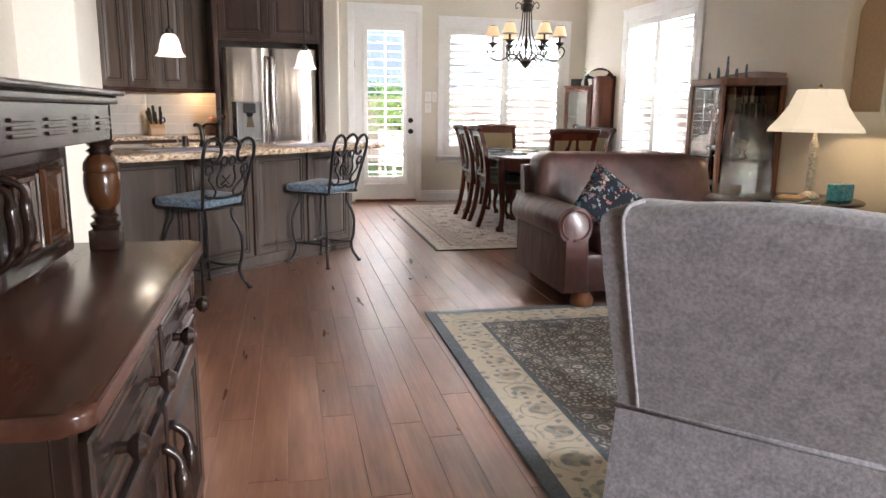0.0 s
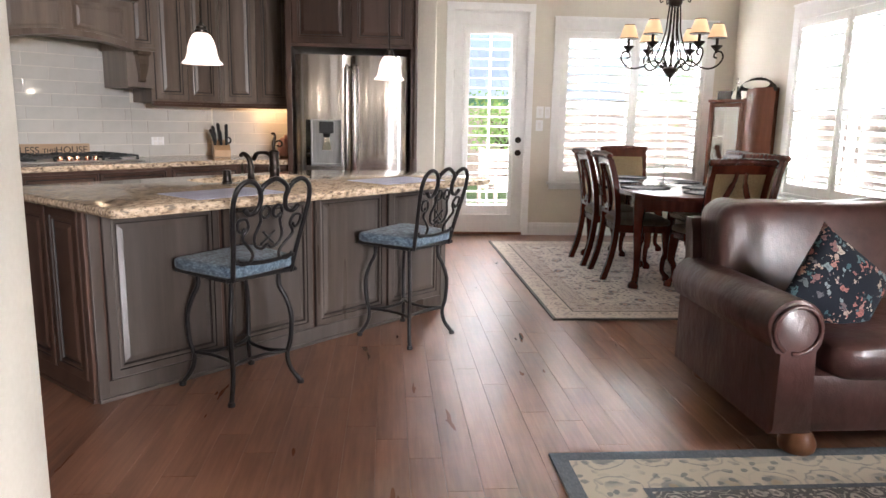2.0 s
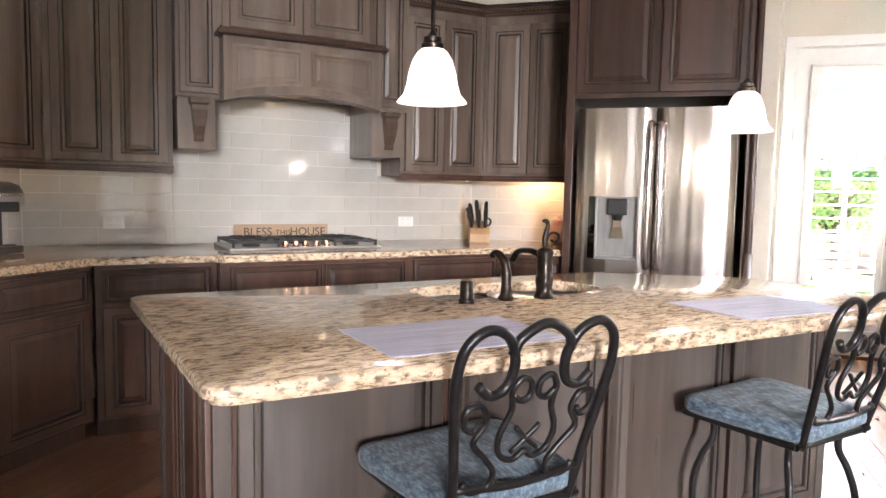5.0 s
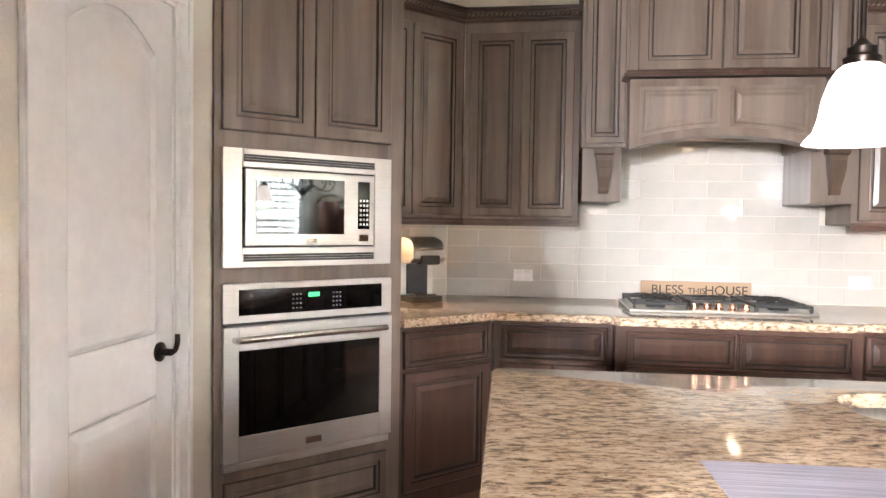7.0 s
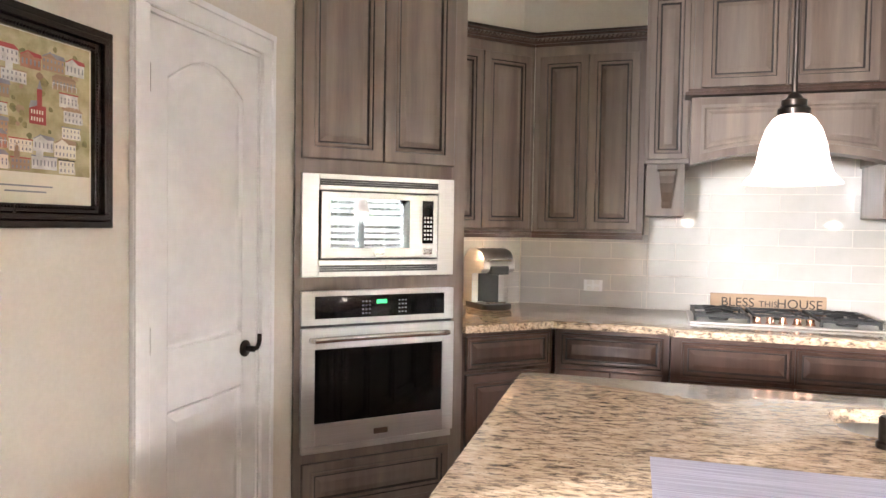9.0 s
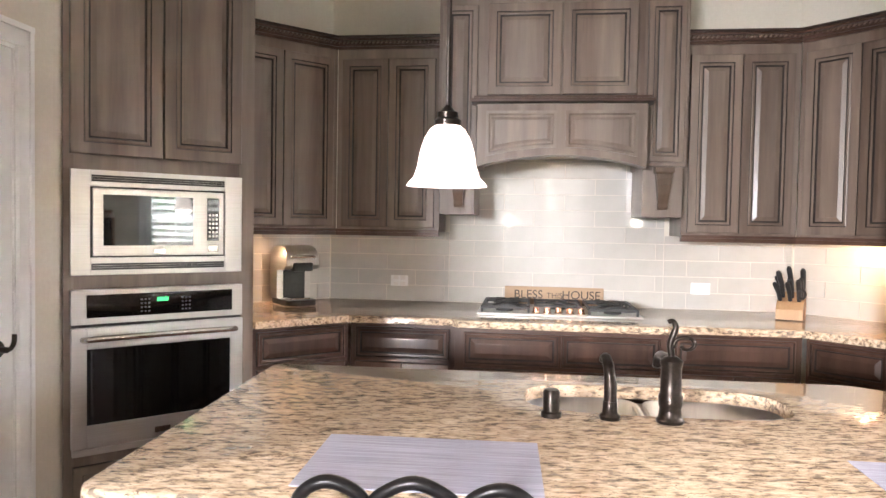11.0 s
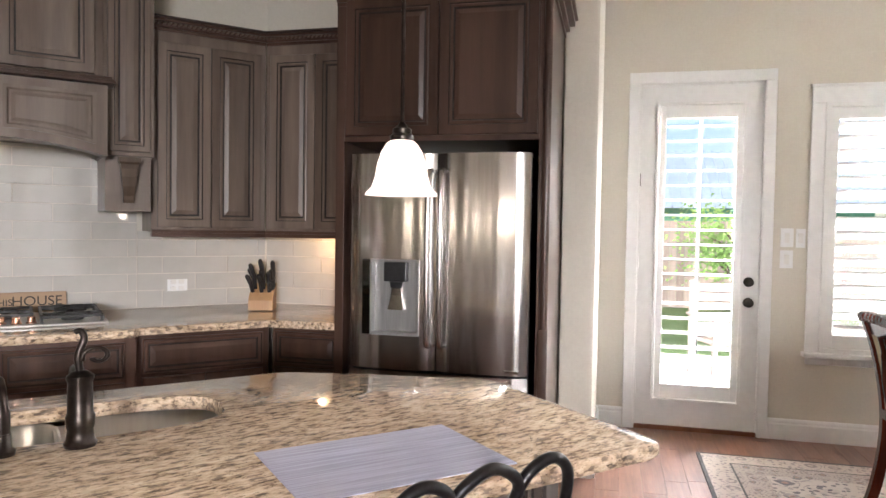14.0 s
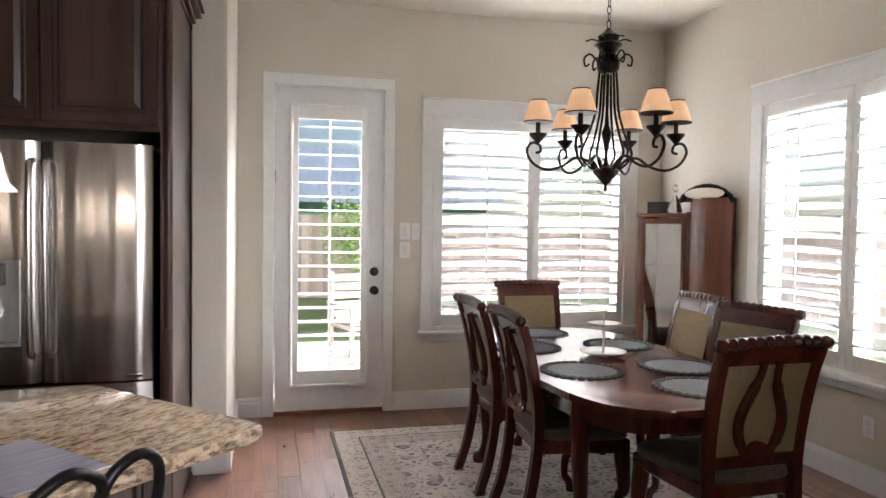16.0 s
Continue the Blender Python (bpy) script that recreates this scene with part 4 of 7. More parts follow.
for nm, x0, x1, z0, z1 in (("door_stile", 0, 0.06, 0.035, 0.558), ("door_stile", 0.69, 0.752, 0.035, 0.558), ("door_bottom", 0.06, 0.69, 0.035, 0.135), ("door_top", 0.06, 0.69, 0.465, 0.558)):
    bm = B()
    box(bm, x0, x1, -0.03, 0.0, z0, z1, 0.003)
    part(nm, bm, M_STEEL, ov)
bm = B()
box(bm, 0.058, 0.692, -0.026, 0.0, 0.13, 0.47)
part("window", bm, M_BLACKG, ov, "black glass window")
bm = B()
box(bm, 0.005, 0.747, -0.02, 0.5, 0.0, 0.03, 0.003)
part("base_trim", bm, M_STEEL, ov)
bm = B()
box(bm, 0.004, 0.748, -0.006, 0.5, 0.03, 0.572)
part("cavity", bm, M_BLACKP, ov)
bm = B()
tube(bm, curve([(0.045, -0.03, 0.508), (0.06, -0.066, 0.512), (0.2, -0.078, 0.516), (0.376, -0.082, 0.517), (0.55, -0.078, 0.516), (0.692, -0.066, 0.512), (0.707, -0.03, 0.508)], 6), 0.0135, 10)
part("handle", bm, M_CHROME, ov, "polished steel bar handle", True)
bm = B()
box(bm, 0.34, 0.41, -0.0325, -0.0302, 0.06, 0.086, 0.001)
part("badge", bm, M_CHROME, ov)

# range hood
hd = thing("range_hood", diag(3.4, 6.44), "grey-brown wooden range hood with arched valance and corbels", "range hood")
bm = B()
for x0, x1 in ((0.0, 0.245), (1.155, 1.4)):
    box(bm, x0, x1, 0.0, 0.44, 1.768, 2.74, 0.003)
box(bm, 0.245, 1.155, -0.02, 0.44, 2.1, 2.74)
box(bm, 0.245, 1.155, 0.3, 0.44, 1.84, 2.1)
part("body", bm, M_CAB, hd)
for x0, x1 in ((0.0, 0.245), (1.155, 1.4)):
    bm = B()
    raised(bm, x0 + 0.02, x1 - 0.02, 1.79, 2.68, 0.045)
    part("pilaster_panel", bm, M_CAB, hd)
    bm = B()
    box(bm, x0 + 0.012, x1 - 0.03 if x0 == 0 else x1 - 0.012, 0.03, 0.44, 1.483, 1.768, 0.002)
    part("bracket_box", bm, M_CAB, hd)
    bm = B()
    cx = (x0 + x1) / 2
    prof = [(1.76, 0.052, 0.07), (1.735, 0.052, 0.07), (1.725, 0.043, 0.058), (1.7, 0.04, 0.055), (1.66, 0.037, 0.06), (1.61, 0.031, 0.05), (1.56, 0.025, 0.03), (1.54, 0.027, 0.026), (1.525, 0.024, 0.02)]
    rings(bm, [[(cx - hw, 0.03, z), (cx - hw, 0.03 - o, z), (cx + hw, 0.03 - o, z), (cx + hw, 0.03, z)] for z, hw, o in prof])
    part("corbel", bm, M_FRAMEW, hd, "carved wooden corbel")
bm = B()
n = 16
arc = []
for i in range(n + 1):
    s = i / n
    arc.append((0.235 + 0.93 * s, 1.748 + 0.068 * math.sin(math.pi * s) ** 0.8))
for y0, y1 in ((-0.12, 0.0),):
    for (xa, za), (xb, zb) in zip(arc, arc[1:]):
        vs = [bm.verts.new((x, y, z)) for y in (y0, y1) for x, z in ((xa, za), (xb, zb), (xb, 2.1), (xa, 2.1))]
        for q in ((0, 1, 2, 3), (7, 6, 5, 4), (0, 4, 5, 1), (2, 6, 7, 3)):
            bm.faces.new([vs[i] for i in q])
    for x, z in (arc[0], arc[-1]):
        vs = [bm.verts.new((x, y, zz)) for y, zz in ((y0, z), (y1, z), (y1, 2.1), (y0, 2.1))]
        bm.faces.new(vs)
bmesh.ops.remove_doubles(bm, verts=bm.verts, dist=0.0005)
part("valance", bm, M_CAB, hd)
for x0, x1, side in ((0.285, 0.675, 0), (0.725, 1.115, 1)):
    bm = B()
    loops = []
    for ins, dy in ((0, -0.12), (0, -0.128), (0.016, -0.128), (0.024, -0.121), (0.034, -0.121), (0.05, -0.127)):
        lp = []
        for i in range(9):
            s = i / 8
            x = x0 + ins + (x1 - x0 - 2 * ins) * s
            ss = (x - 0.235) / 0.93
            lp.append((x, dy, 1.79 + 0.068 * math.sin(math.pi * ss) ** 0.8 + ins))
        lp += [(x1 - ins, dy, 2.06 - ins), (x0 + ins, dy, 2.06 - ins)]
        loops.append(lp)
    rings(bm, loops)
    part("valance_panel", bm, M_CAB, hd)
bm = B()
box(bm, 0.2, 1.2, -0.155, 0.0, 2.105, 2.125, 0.005)
box(bm, 0.215, 1.185, -0.14, 0.0, 2.125, 2.142, 0.004)
part("ledge", bm, M_CABD, hd)
for x0, x1 in ((0.285, 0.695), (0.705, 1.115)):
    bm = B()
    raised(bm, x0, x1, 2.165, 2.68, 0.06, -0.02)
    part("door", bm, M_CAB, hd)
bm = B()
box(bm, 0.25, 1.15, 0.0, 0.3, 1.9, 1.92)
part("filter_plate", bm, M_STEEL, hd)
bm = B()
crown(bm, 1.4, 0.0, 2.74)
part("crown", bm, M_CABD, hd)
rope_bead(hd, 1.4, 0.0, 2.74)
bulb("hood_lamp", (*uv(4.1, 6.6), 1.85), 0.13, (1.0, 0.75, 0.5))
bulb("cabinet_lamp_left", (-2.85, 6.05, 1.361), 1.3, WARM, 0.008)
bulb("cabinet_lamp_right", (-0.42, 8.62, 1.361), 1.7, WARM, 0.008)

# cooktop
ck = thing("gas_cooktop", diag(3.655, 6.29, 0.92), "stainless gas cooktop with black grates and copper-tinted knobs", "cooktop")
bm = B()
box(bm, 0, 0.912, 0, 0.52, 0.0, 0.012, 0.004)
part("tray", bm, M_STEEL, ck)
burn = ((0.15, 0.38), (0.15, 0.15), (0.456, 0.3), (0.762, 0.38), (0.762, 0.15))
for x, y in burn:
    bm = B()
    lathe(bm, [(0.05, 0.012), (0.05, 0.022), (0.036, 0.024), (0.036, 0.034), (0.0, 0.036)], 18, (x, y, 0))
    part("burner", bm, M_IRON, ck)
for x0, x1 in ((0.02, 0.295), (0.32, 0.592), (0.617, 0.892)):
    bm = B()
    y0 = 0.03 if x0 != 0.32 else 0.16
    for y in (y0, 0.49):
        box(bm, x0, x1, y, y + 0.014, 0.034, 0.048, 0.002)
    for x in (x0, x1 - 0.014):
        box(bm, x, x + 0.014, y0, 0.504, 0.034, 0.048, 0.002)
        for y in (y0, 0.49):
            box(bm, x, x + 0.014, y, y + 0.014, 0.012, 0.034)
    cx = (x0 + x1) / 2
    for y in ((0.15, 0.38) if y0 < 0.1 else (0.32,)):
        for k in range(4):
            a = math.pi / 4 + k * math.pi / 2
            tube(bm, [(cx + 0.02 * math.cos(a), y + 0.02 * math.sin(a), 0.056), (cx + 0.1 * math.cos(a), y + 0.1 * math.sin(a), 0.05)], 0.006, 6)
        box(bm, x0, x1, y - 0.006, y + 0.006, 0.036, 0.05)
    part("grate", bm, M_IRON, ck)
for k in range(5):
    bm = B()
    lathe(bm, [(0.024, 0.0), (0.024, 0.004), (0.018, 0.008), (0.017, 0.03), (0.013, 0.033), (0, 0.033)], 18, (0.33 + k * 0.063, 0.07 + (0.02 if k == 2 else 0), 0.012))
    part("knob", bm, M_COPPER, ck, "copper-toned knob", 40)

sign = thing("wooden_sign", diag(3.79, 6.865, 0.921), "tan wooden sign with dark lettering behind the cooktop", "sign")
bm = B()
box(bm, 0, 0.62, 0, 0.016, 0.0, 0.115, 0.003)
part("board", bm, M_SIGN, sign)


def lettering(text, size, parent, loc, material, extrude=0.0008, rot=(90, 0, 0)):
    cu = bpy.data.curves.new("lettering", "FONT")
    cu.body, cu.size, cu.extrude, cu.align_x = text, size, extrude, "CENTER"
    cu.materials.append(material)
    ob = new("lettering", cu)
    ob.parent, ob.location, ob.rotation_euler = parent, loc, [radians(a) for a in rot]
    return ob


lettering("BLESS", 0.075, sign, (0.15, -0.0012, 0.042), M_INK)
lettering("THIS", 0.05, sign, (0.315, -0.0012, 0.045), M_INK)
lettering("HOUSE", 0.075, sign, (0.48, -0.0012, 0.042), M_INK)
for u in (3.1, 5.0):
    plate("wall_outlet", diag(u, 6.893, 1.05), 0.115, 0.07, "white outlet on the cream tile backsplash", 2)

# refrigerator and its surround
# the shade on this surround is put into its darker wood colour
ft = thing("refrigerator_cabinet", pose(-0.16, 8.02, 0), "cabinet surround above and beside the refrigerator, wood darkened for its shade", "cabinet")
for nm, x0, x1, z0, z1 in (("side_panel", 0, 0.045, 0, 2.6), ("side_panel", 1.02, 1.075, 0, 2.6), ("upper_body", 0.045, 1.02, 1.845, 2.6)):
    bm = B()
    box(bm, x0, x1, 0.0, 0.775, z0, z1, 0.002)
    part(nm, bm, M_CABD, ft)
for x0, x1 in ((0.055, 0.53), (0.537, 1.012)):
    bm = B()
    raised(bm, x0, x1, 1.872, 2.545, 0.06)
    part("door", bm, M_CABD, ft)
bm = B()
tube(bm, [(1.058, -0.012, 0.95), (1.058, -0.012, 2.5)], 0.02, 10)
box(bm, 1.035, 1.08, -0.03, 0.0, 0.0, 0.95, 0.004)
box(bm, 1.035, 1.08, -0.03, 0.0, 2.5, 2.6, 0.004)
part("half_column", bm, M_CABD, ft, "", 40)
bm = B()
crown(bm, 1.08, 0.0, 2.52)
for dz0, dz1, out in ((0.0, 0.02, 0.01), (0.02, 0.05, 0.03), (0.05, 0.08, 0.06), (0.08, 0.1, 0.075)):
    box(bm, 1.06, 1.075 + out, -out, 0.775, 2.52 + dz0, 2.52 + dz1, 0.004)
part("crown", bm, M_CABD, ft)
rope_bead(ft, 1.08, 0.0, 2.52)

fr = thing("refrigerator", pose(-0.087, 8.05, 0), "stainless steel french-door refrigerator with water dispenser", "refrigerator")
W = 0.912
bm = B()
box(bm, 0.004, W - 0.004, 0.035, 0.72, 0.02, 1.775, 0.004)
part("case", bm, M_BLACKP, fr)


def fridge_door(name, x0, x1, z0, z1, cut=None):
    """A gently bowed steel door front, with an opening where there is a dispenser."""
    bm = B()
    n = 12
    zs = [z0, z1] if cut is None else [z0, cut[2], cut[3], z1]
    xs = [x0 + (x1 - x0) * i / n for i in range(n + 1)]
    if cut:
        xs = sorted(set(xs + [cut[0], cut[1]]))
    def y(x):
        s = (x - x0) / (x1 - x0)
        e = min(s, 1 - s)
        return -0.03 - 0.012 * math.sin(math.pi * s) + 0.018 * max(0.0, 1 - e / 0.04) ** 2
    for za, zb in zip(zs, zs[1:]):
        for xa, xb in zip(xs, xs[1:]):
            if cut and cut[0] <= (xa + xb) / 2 <= cut[1] and cut[2] <= (za + zb) / 2 <= cut[3]:
                continue
            f = [bm.verts.new(p) for p in ((xa, y(xa), za), (xb, y(xb), za), (xb, y(xb), zb), (xa, y(xa), zb))]
            bm.faces.new(f)
    bmesh.ops.remove_doubles(bm, verts=bm.verts, dist=0.0002)
    edge = [e for e in bm.edges if e.is_boundary]
    ret = bmesh.ops.extrude_edge_only(bm, edges=edge)
    for v in ret["geom"]:
        if isinstance(v, bmesh.types.BMVert):
            v.co.y = 0.03
    return part(name, bm, M_STEELV, fr, "", 35)


fridge_door("left_door", 0.0, 0.453, 0.715, 1.785, (0.08, 0.372, 0.885, 1.26))
fridge_door("right_door", 0.459, W, 0.715, 1.785)
fridge_door("freezer_drawer", 0.0, W, 0.06, 0.703)
bm = B()
box(bm, 0.08, 0.121, -0.046, -0.02, 0.885, 1.26, 0.003)
part("dispenser_panel", bm, M_MWGLASS, fr, "dark glass dispenser controls")
bm = B()
box(bm, 0.122, 0.374, 0.005, 0.03, 0.883, 1.262)
box(bm, 0.122, 0.13, -0.046, 0.005, 0.883, 1.262)
box(bm, 0.366, 0.374, -0.046, 0.005, 0.883, 1.262)
box(bm, 0.13, 0.366, -0.05, 0.005, 0.883, 0.9, 0.002)
box(bm, 0.13, 0.366, -0.046, 0.005, 1.25, 1.262)
part("dispenser_recess", bm, M_SATIN, fr)
bm = B()
box(bm, 0.19, 0.31, -0.04, 0.004, 1.15, 1.248, 0.008)
lathe(bm, [(0.028, 1.12), (0.034, 1.15)], 14, (0.25, -0.018, 0))
part("dispenser_head", bm, M_BLACKP, fr)
bm = B()
rings(bm, [[(0.25 - w, y, z), (0.25 + w, y, z), (0.25 + w, 0.004, z), (0.25 - w, 0.004, z)] for z, w, y in ((1.01, 0.04, -0.03), (1.08, 0.026, -0.016), (1.12, 0.022, -0.012))])
part("dispenser_paddle", bm, M_CHROME, fr)
for x in (0.425, 0.487):
    bm = B()
    tube(bm, curve([(x, -0.035, 0.84), (x, -0.075, 0.87), (x, -0.088, 1.1), (x, -0.09, 1.27), (x, -0.088, 1.45), (x, -0.075, 1.67), (x, -0.035, 1.7)], 6), 0.0155, 10)
    part("handle", bm, M_STEELV, fr, "long bowed steel handle", True)
bm = B()
tube(bm, curve([(0.1, -0.03, 0.655), (0.11, -0.085, 0.655), (0.456, -0.098, 0.655), (0.8, -0.085, 0.655), (0.812, -0.03, 0.655)], 6), 0.014, 10)
part("handle", bm, M_STEELV, fr, "long bowed steel handle", True)
bm = B()
box(bm, 0.8, 0.87, -0.043, -0.03, 0.728, 0.742, 0.001)
part("badge", bm, M_CHROME, fr)

# things on the counter
cf = thing("coffee_maker", pose(-2.72, 6.38, 0.921, 0, 0, 86) @ Matrix.Scale(1.1, 4), "silver and black single-cup coffee maker on the granite", "coffee maker")
bm = B()
prism(bm, rounded([(-0.085, -0.03), (0.085, -0.03), (0.095, 0.22), (-0.095, 0.22)], 0.04), 0.0, 0.03, 0.006)
part("base", bm, M_BLACKP, cf, "", 40)
bm = B()
shell = [(0.11, 0.03), (0.11, 0.19), (0.0, 0.2), (-0.02, 0.22), (-0.015, 0.275), (0.02, 0.31), (0.09, 0.326), (0.17, 0.318), (0.215, 0.28), (0.225, 0.2), (0.22, 0.03)]
rings(bm, [[(x, 0.12 + (y - 0.12) * f, 0.17 + (z - 0.17) * f) for y, z in shell] for x, f in ((-0.098, 0.93), (-0.09, 1.0), (0.09, 1.0), (0.098, 0.93))])
part("body", bm, M_STEEL, cf, "brushed silver housing", 40)
bm = B()
box(bm, -0.062, 0.062, 0.101, 0.1095, 0.034, 0.188, 0.003)
part("cup_bay", bm, M_BLACKP, cf)
bm = B()
box(bm, -0.055, 0.055, -0.03, 0.02, 0.188, 0.235, 0.008)
part("brew_head", bm, M_BLACKP, cf)
bm = B()
tube(bm, curve([(-0.07, -0.012, 0.262), (-0.05, -0.034, 0.268), (0.05, -0.034, 0.268), (0.07, -0.012, 0.262)], 5), 0.008, 8)
part("lid_handle", bm, M_CHROME, cf, "", True)
bm = B()
prism(bm, rounded([(-0.06, 0.0), (0.06, 0.0), (0.06, 0.09), (-0.06, 0.09)], 0.02), 0.031, 0.04, 0.002)
part("drip_tray", bm, M_CHROME, cf)
kb = thing("knife_block", pose(-0.81, 8.48, 0.921, 0, 0, 20) @ Matrix.Scale(1.15, 4), "pale wooden block full of black-handled knives", "knife block")
bm = B()
rings(bm, [[(-0.06, -0.075, 0.0), (0.06, -0.075, 0.0), (0.06, 0.075, 0.0), (-0.06, 0.075, 0.0)], [(-0.06, -0.075, 0.05), (0.06, -0.075, 0.05), (0.06, 0.075, 0.05), (-0.06, 0.075, 0.05)], [(-0.06, -0.035, 0.085), (0.06, -0.035, 0.085), (0.06, 0.085, 0.125), (-0.06, 0.085, 0.125)]])
part("block", bm, M_PINE, kb)
random.seed(4)
for i in range(9):
    bm = B()
    x, y = -0.042 + (i % 3) * 0.042 + random.uniform(-0.006, 0.006), -0.02 + (i // 3) * 0.04
    z, h = 0.08 + (i // 3) * 0.014, random.uniform(0.09, 0.15)
    tube(bm, [(x, y, z), (x * 1.1 - 0.004, y - 0.01, z + h * 0.5), (x * 1.25 - 0.012, y - 0.03, z + h * 0.92), (x * 1.3 - 0.014, y - 0.036, z + h)], [0.009, 0.012, 0.013, 0.008], 8)
    part("knife_handle", bm, M_BLACKP, kb)
for sx in (-1, 1):
    bm = B()
    tube(bm, [(0.05 + 0.016 * math.cos(a * math.pi / 6), -0.05 + sx * 0.018, 0.125 + 0.022 * math.sin(a * math.pi / 6)) for a in range(13)], 0.005, 6, False)
    part("scissor_loop", bm, M_BLACKP, kb)
jar = thing("pink_jar", pose(-0.27, 8.67, 0.921), "pink ceramic jar on the granite beside the refrigerator", "jar")
bm = B()
lathe(bm, [(0.05, 0), (0.065, 0.01), (0.075, 0.07), (0.07, 0.12), (0.055, 0.14), (0.058, 0.15), (0.052, 0.15), (0.05, 0.14), (0.064, 0.115), (0.068, 0.07), (0.058, 0.012), (0.0, 0.01)], 20)
part("bowl", bm, M_PINK, jar, "", True)
bm = B()
lathe(bm, [(0.058, 0.152), (0.04, 0.17), (0.012, 0.175), (0.016, 0.19), (0.0, 0.196)], 18)
part("lid", bm, M_PINK, jar, "", True)

# ---- island ----
isl = thing("kitchen_island", pose(0, 0, 0), "grey-brown panelled kitchen island under a granite top", "kitchen island")
ip = [(-0.6, 5.11), (1.06, 6.74), (0.8, 6.97), (0.13, 6.87), (-1.12, 5.58)]
bm = B()
prism(bm, ip, 0.0, 0.68)
for k in range(len(ip)):
    pa, pb = Vector(ip[k]), Vector(ip[(k + 1) % len(ip)])
    inw = Vector((-(pb - pa).y, (pb - pa).x)).normalized() * 0.025
    prism(bm, [(p.x, p.y) for p in (pa, pb, pb + inw, pa + inw)], 0.68, 0.881)
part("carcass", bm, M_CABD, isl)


def face(name, pa, pb, panels, z0, z1, sw, material):
    """Raised panels and skirting on one side of the island, from pa to pb as seen from outside."""
    a, b = Vector(pa), Vector(pb)
    d = b - a
    m = pose(pa[0], pa[1], 0, 0, 0, math.degrees(math.atan2(d.y, d.x)))
    L = d.length
    for x0, x1 in panels:
        bm = B()
        raised(bm, x0 * L, x1 * L, z0, z1, sw, -0.002, 0.02)
        o = part(name, bm, material, isl)
        o.matrix_local = m
    bm = B()
    box(bm, 0, L, -0.012, -0.001, 0.0, 0.095, 0.003)
    box(bm, 0, L, -0.022, -0.001, 0.0, 0.02, 0.006)
    o = part("skirting", bm, material, isl)
    o.matrix_local = m
    for x in (0.0, L - 0.045):
        bm = B()
        box(bm, x, x + 0.045, -0.016, -0.001, 0.02, 0.882, 0.003)
        o = part("corner_post", bm, material, isl)
        o.matrix_local = m


# charcoal front, darker ends and a paler back: three tones of wood
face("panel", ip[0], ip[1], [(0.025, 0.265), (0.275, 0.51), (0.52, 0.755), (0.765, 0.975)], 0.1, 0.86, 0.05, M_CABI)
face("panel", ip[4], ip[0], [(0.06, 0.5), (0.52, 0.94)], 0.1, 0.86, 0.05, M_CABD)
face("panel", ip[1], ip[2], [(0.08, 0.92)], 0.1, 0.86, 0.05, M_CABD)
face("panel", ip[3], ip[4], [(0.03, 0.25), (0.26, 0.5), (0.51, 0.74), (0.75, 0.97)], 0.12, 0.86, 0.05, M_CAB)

top = thing("island_countertop", pose(0, 0, 0), "polished beige granite island top with dark flecks and rounded edge", "countertop")


ISLTOP = [(-0.345, 4.738), (1.345, 6.465), (0.81, 7.03), (0.12, 6.925), (-1.215, 5.53)]
bm = B()
outer = rounded(ISLTOP, 0.05)
sx, sy = 0.37, 0.17
hole = []
for k in range(28):
    a = 2 * math.pi * k / 28
    c, s = math.cos(a), math.sin(a)
    uu = 4.305 + sx * math.copysign(abs(c) ** 0.6, c)
    vv = 4.47 + sy * math.copysign(abs(s) ** 0.6, s)
    hole.append(uv(uu, vv))


def slab_with_hole(bm, outer, inner, z0, z1, bev):
    prof = [(0.0, z0 + bev), (0.3 * bev, z0 + 0.3 * bev), (bev, z0)]
    c = Vector((sum(p[0] for p in outer) / len(outer), sum(p[1] for p in outer) / len(outer)))
    def ring_at(z, inset):
        out = []
        for p in outer:
            d = (c - Vector(p)).normalized()
            out.append(bm.verts.new((p[0] + d.x * inset, p[1] + d.y * inset, z)))
        return out
    lv = [ring_at(z0, bev), ring_at(z0 + bev, 0.0), ring_at(z1 - bev, 0.0), ring_at(z1 - 0.3 * bev, 0.3 * bev), ring_at(z1, bev)]
    n = len(outer)
    for a, b in zip(lv, lv[1:]):
        for i in range(n):
            bm.faces.new((a[i], a[(i + 1) % n], b[(i + 1) % n], b[i]))
    hi = [bm.verts.new((x, y, z1)) for x, y in inner]
    lo = [bm.verts.new((x, y, z0)) for x, y in inner]
    m = len(inner)
    for i in range(m):
        bm.faces.new((hi[i], hi[(i + 1) % m], lo[(i + 1) % m], lo[i]))
    bm.edges.ensure_lookup_table()
    for o, q in ((lv[-1], hi), (lv[0], lo)):
        es = [bm.edges.get((r[i], r[(i + 1) % len(r)])) for r in (o, q) for i in range(len(r))]
        bmesh.ops.triangle_fill(bm, edges=es, use_beauty=True)


slab_with_hole(bm, outer, hole, 0.882, 0.92, 0.012)
o = part("slab", bm, M_GRAN, top, "", 40)

sk = thing("double_sink", diag(4.305, 4.47, 0), "undermounted stainless steel double sink", "sink")
for x0, x1 in ((-0.375, -0.03), (-0.01, 0.375)):
    bm = B()
    pts = rounded([(x0, -0.18), (x1, -0.18), (x1, 0.18), (x0, 0.18)], 0.1)
    cx = (x0 + x1) / 2
    rings(bm, [[(cx + (x - cx) * f, y * f, z) for x, y in pts] for z, f in ((0.88, 1.03), (0.876, 1.0), (0.72, 0.96), (0.705, 0.85), (0.7, 0.2), (0.699, 0.02))], close=False)
    part("bowl", bm, M_SINK, sk, "", True)
bm = B()
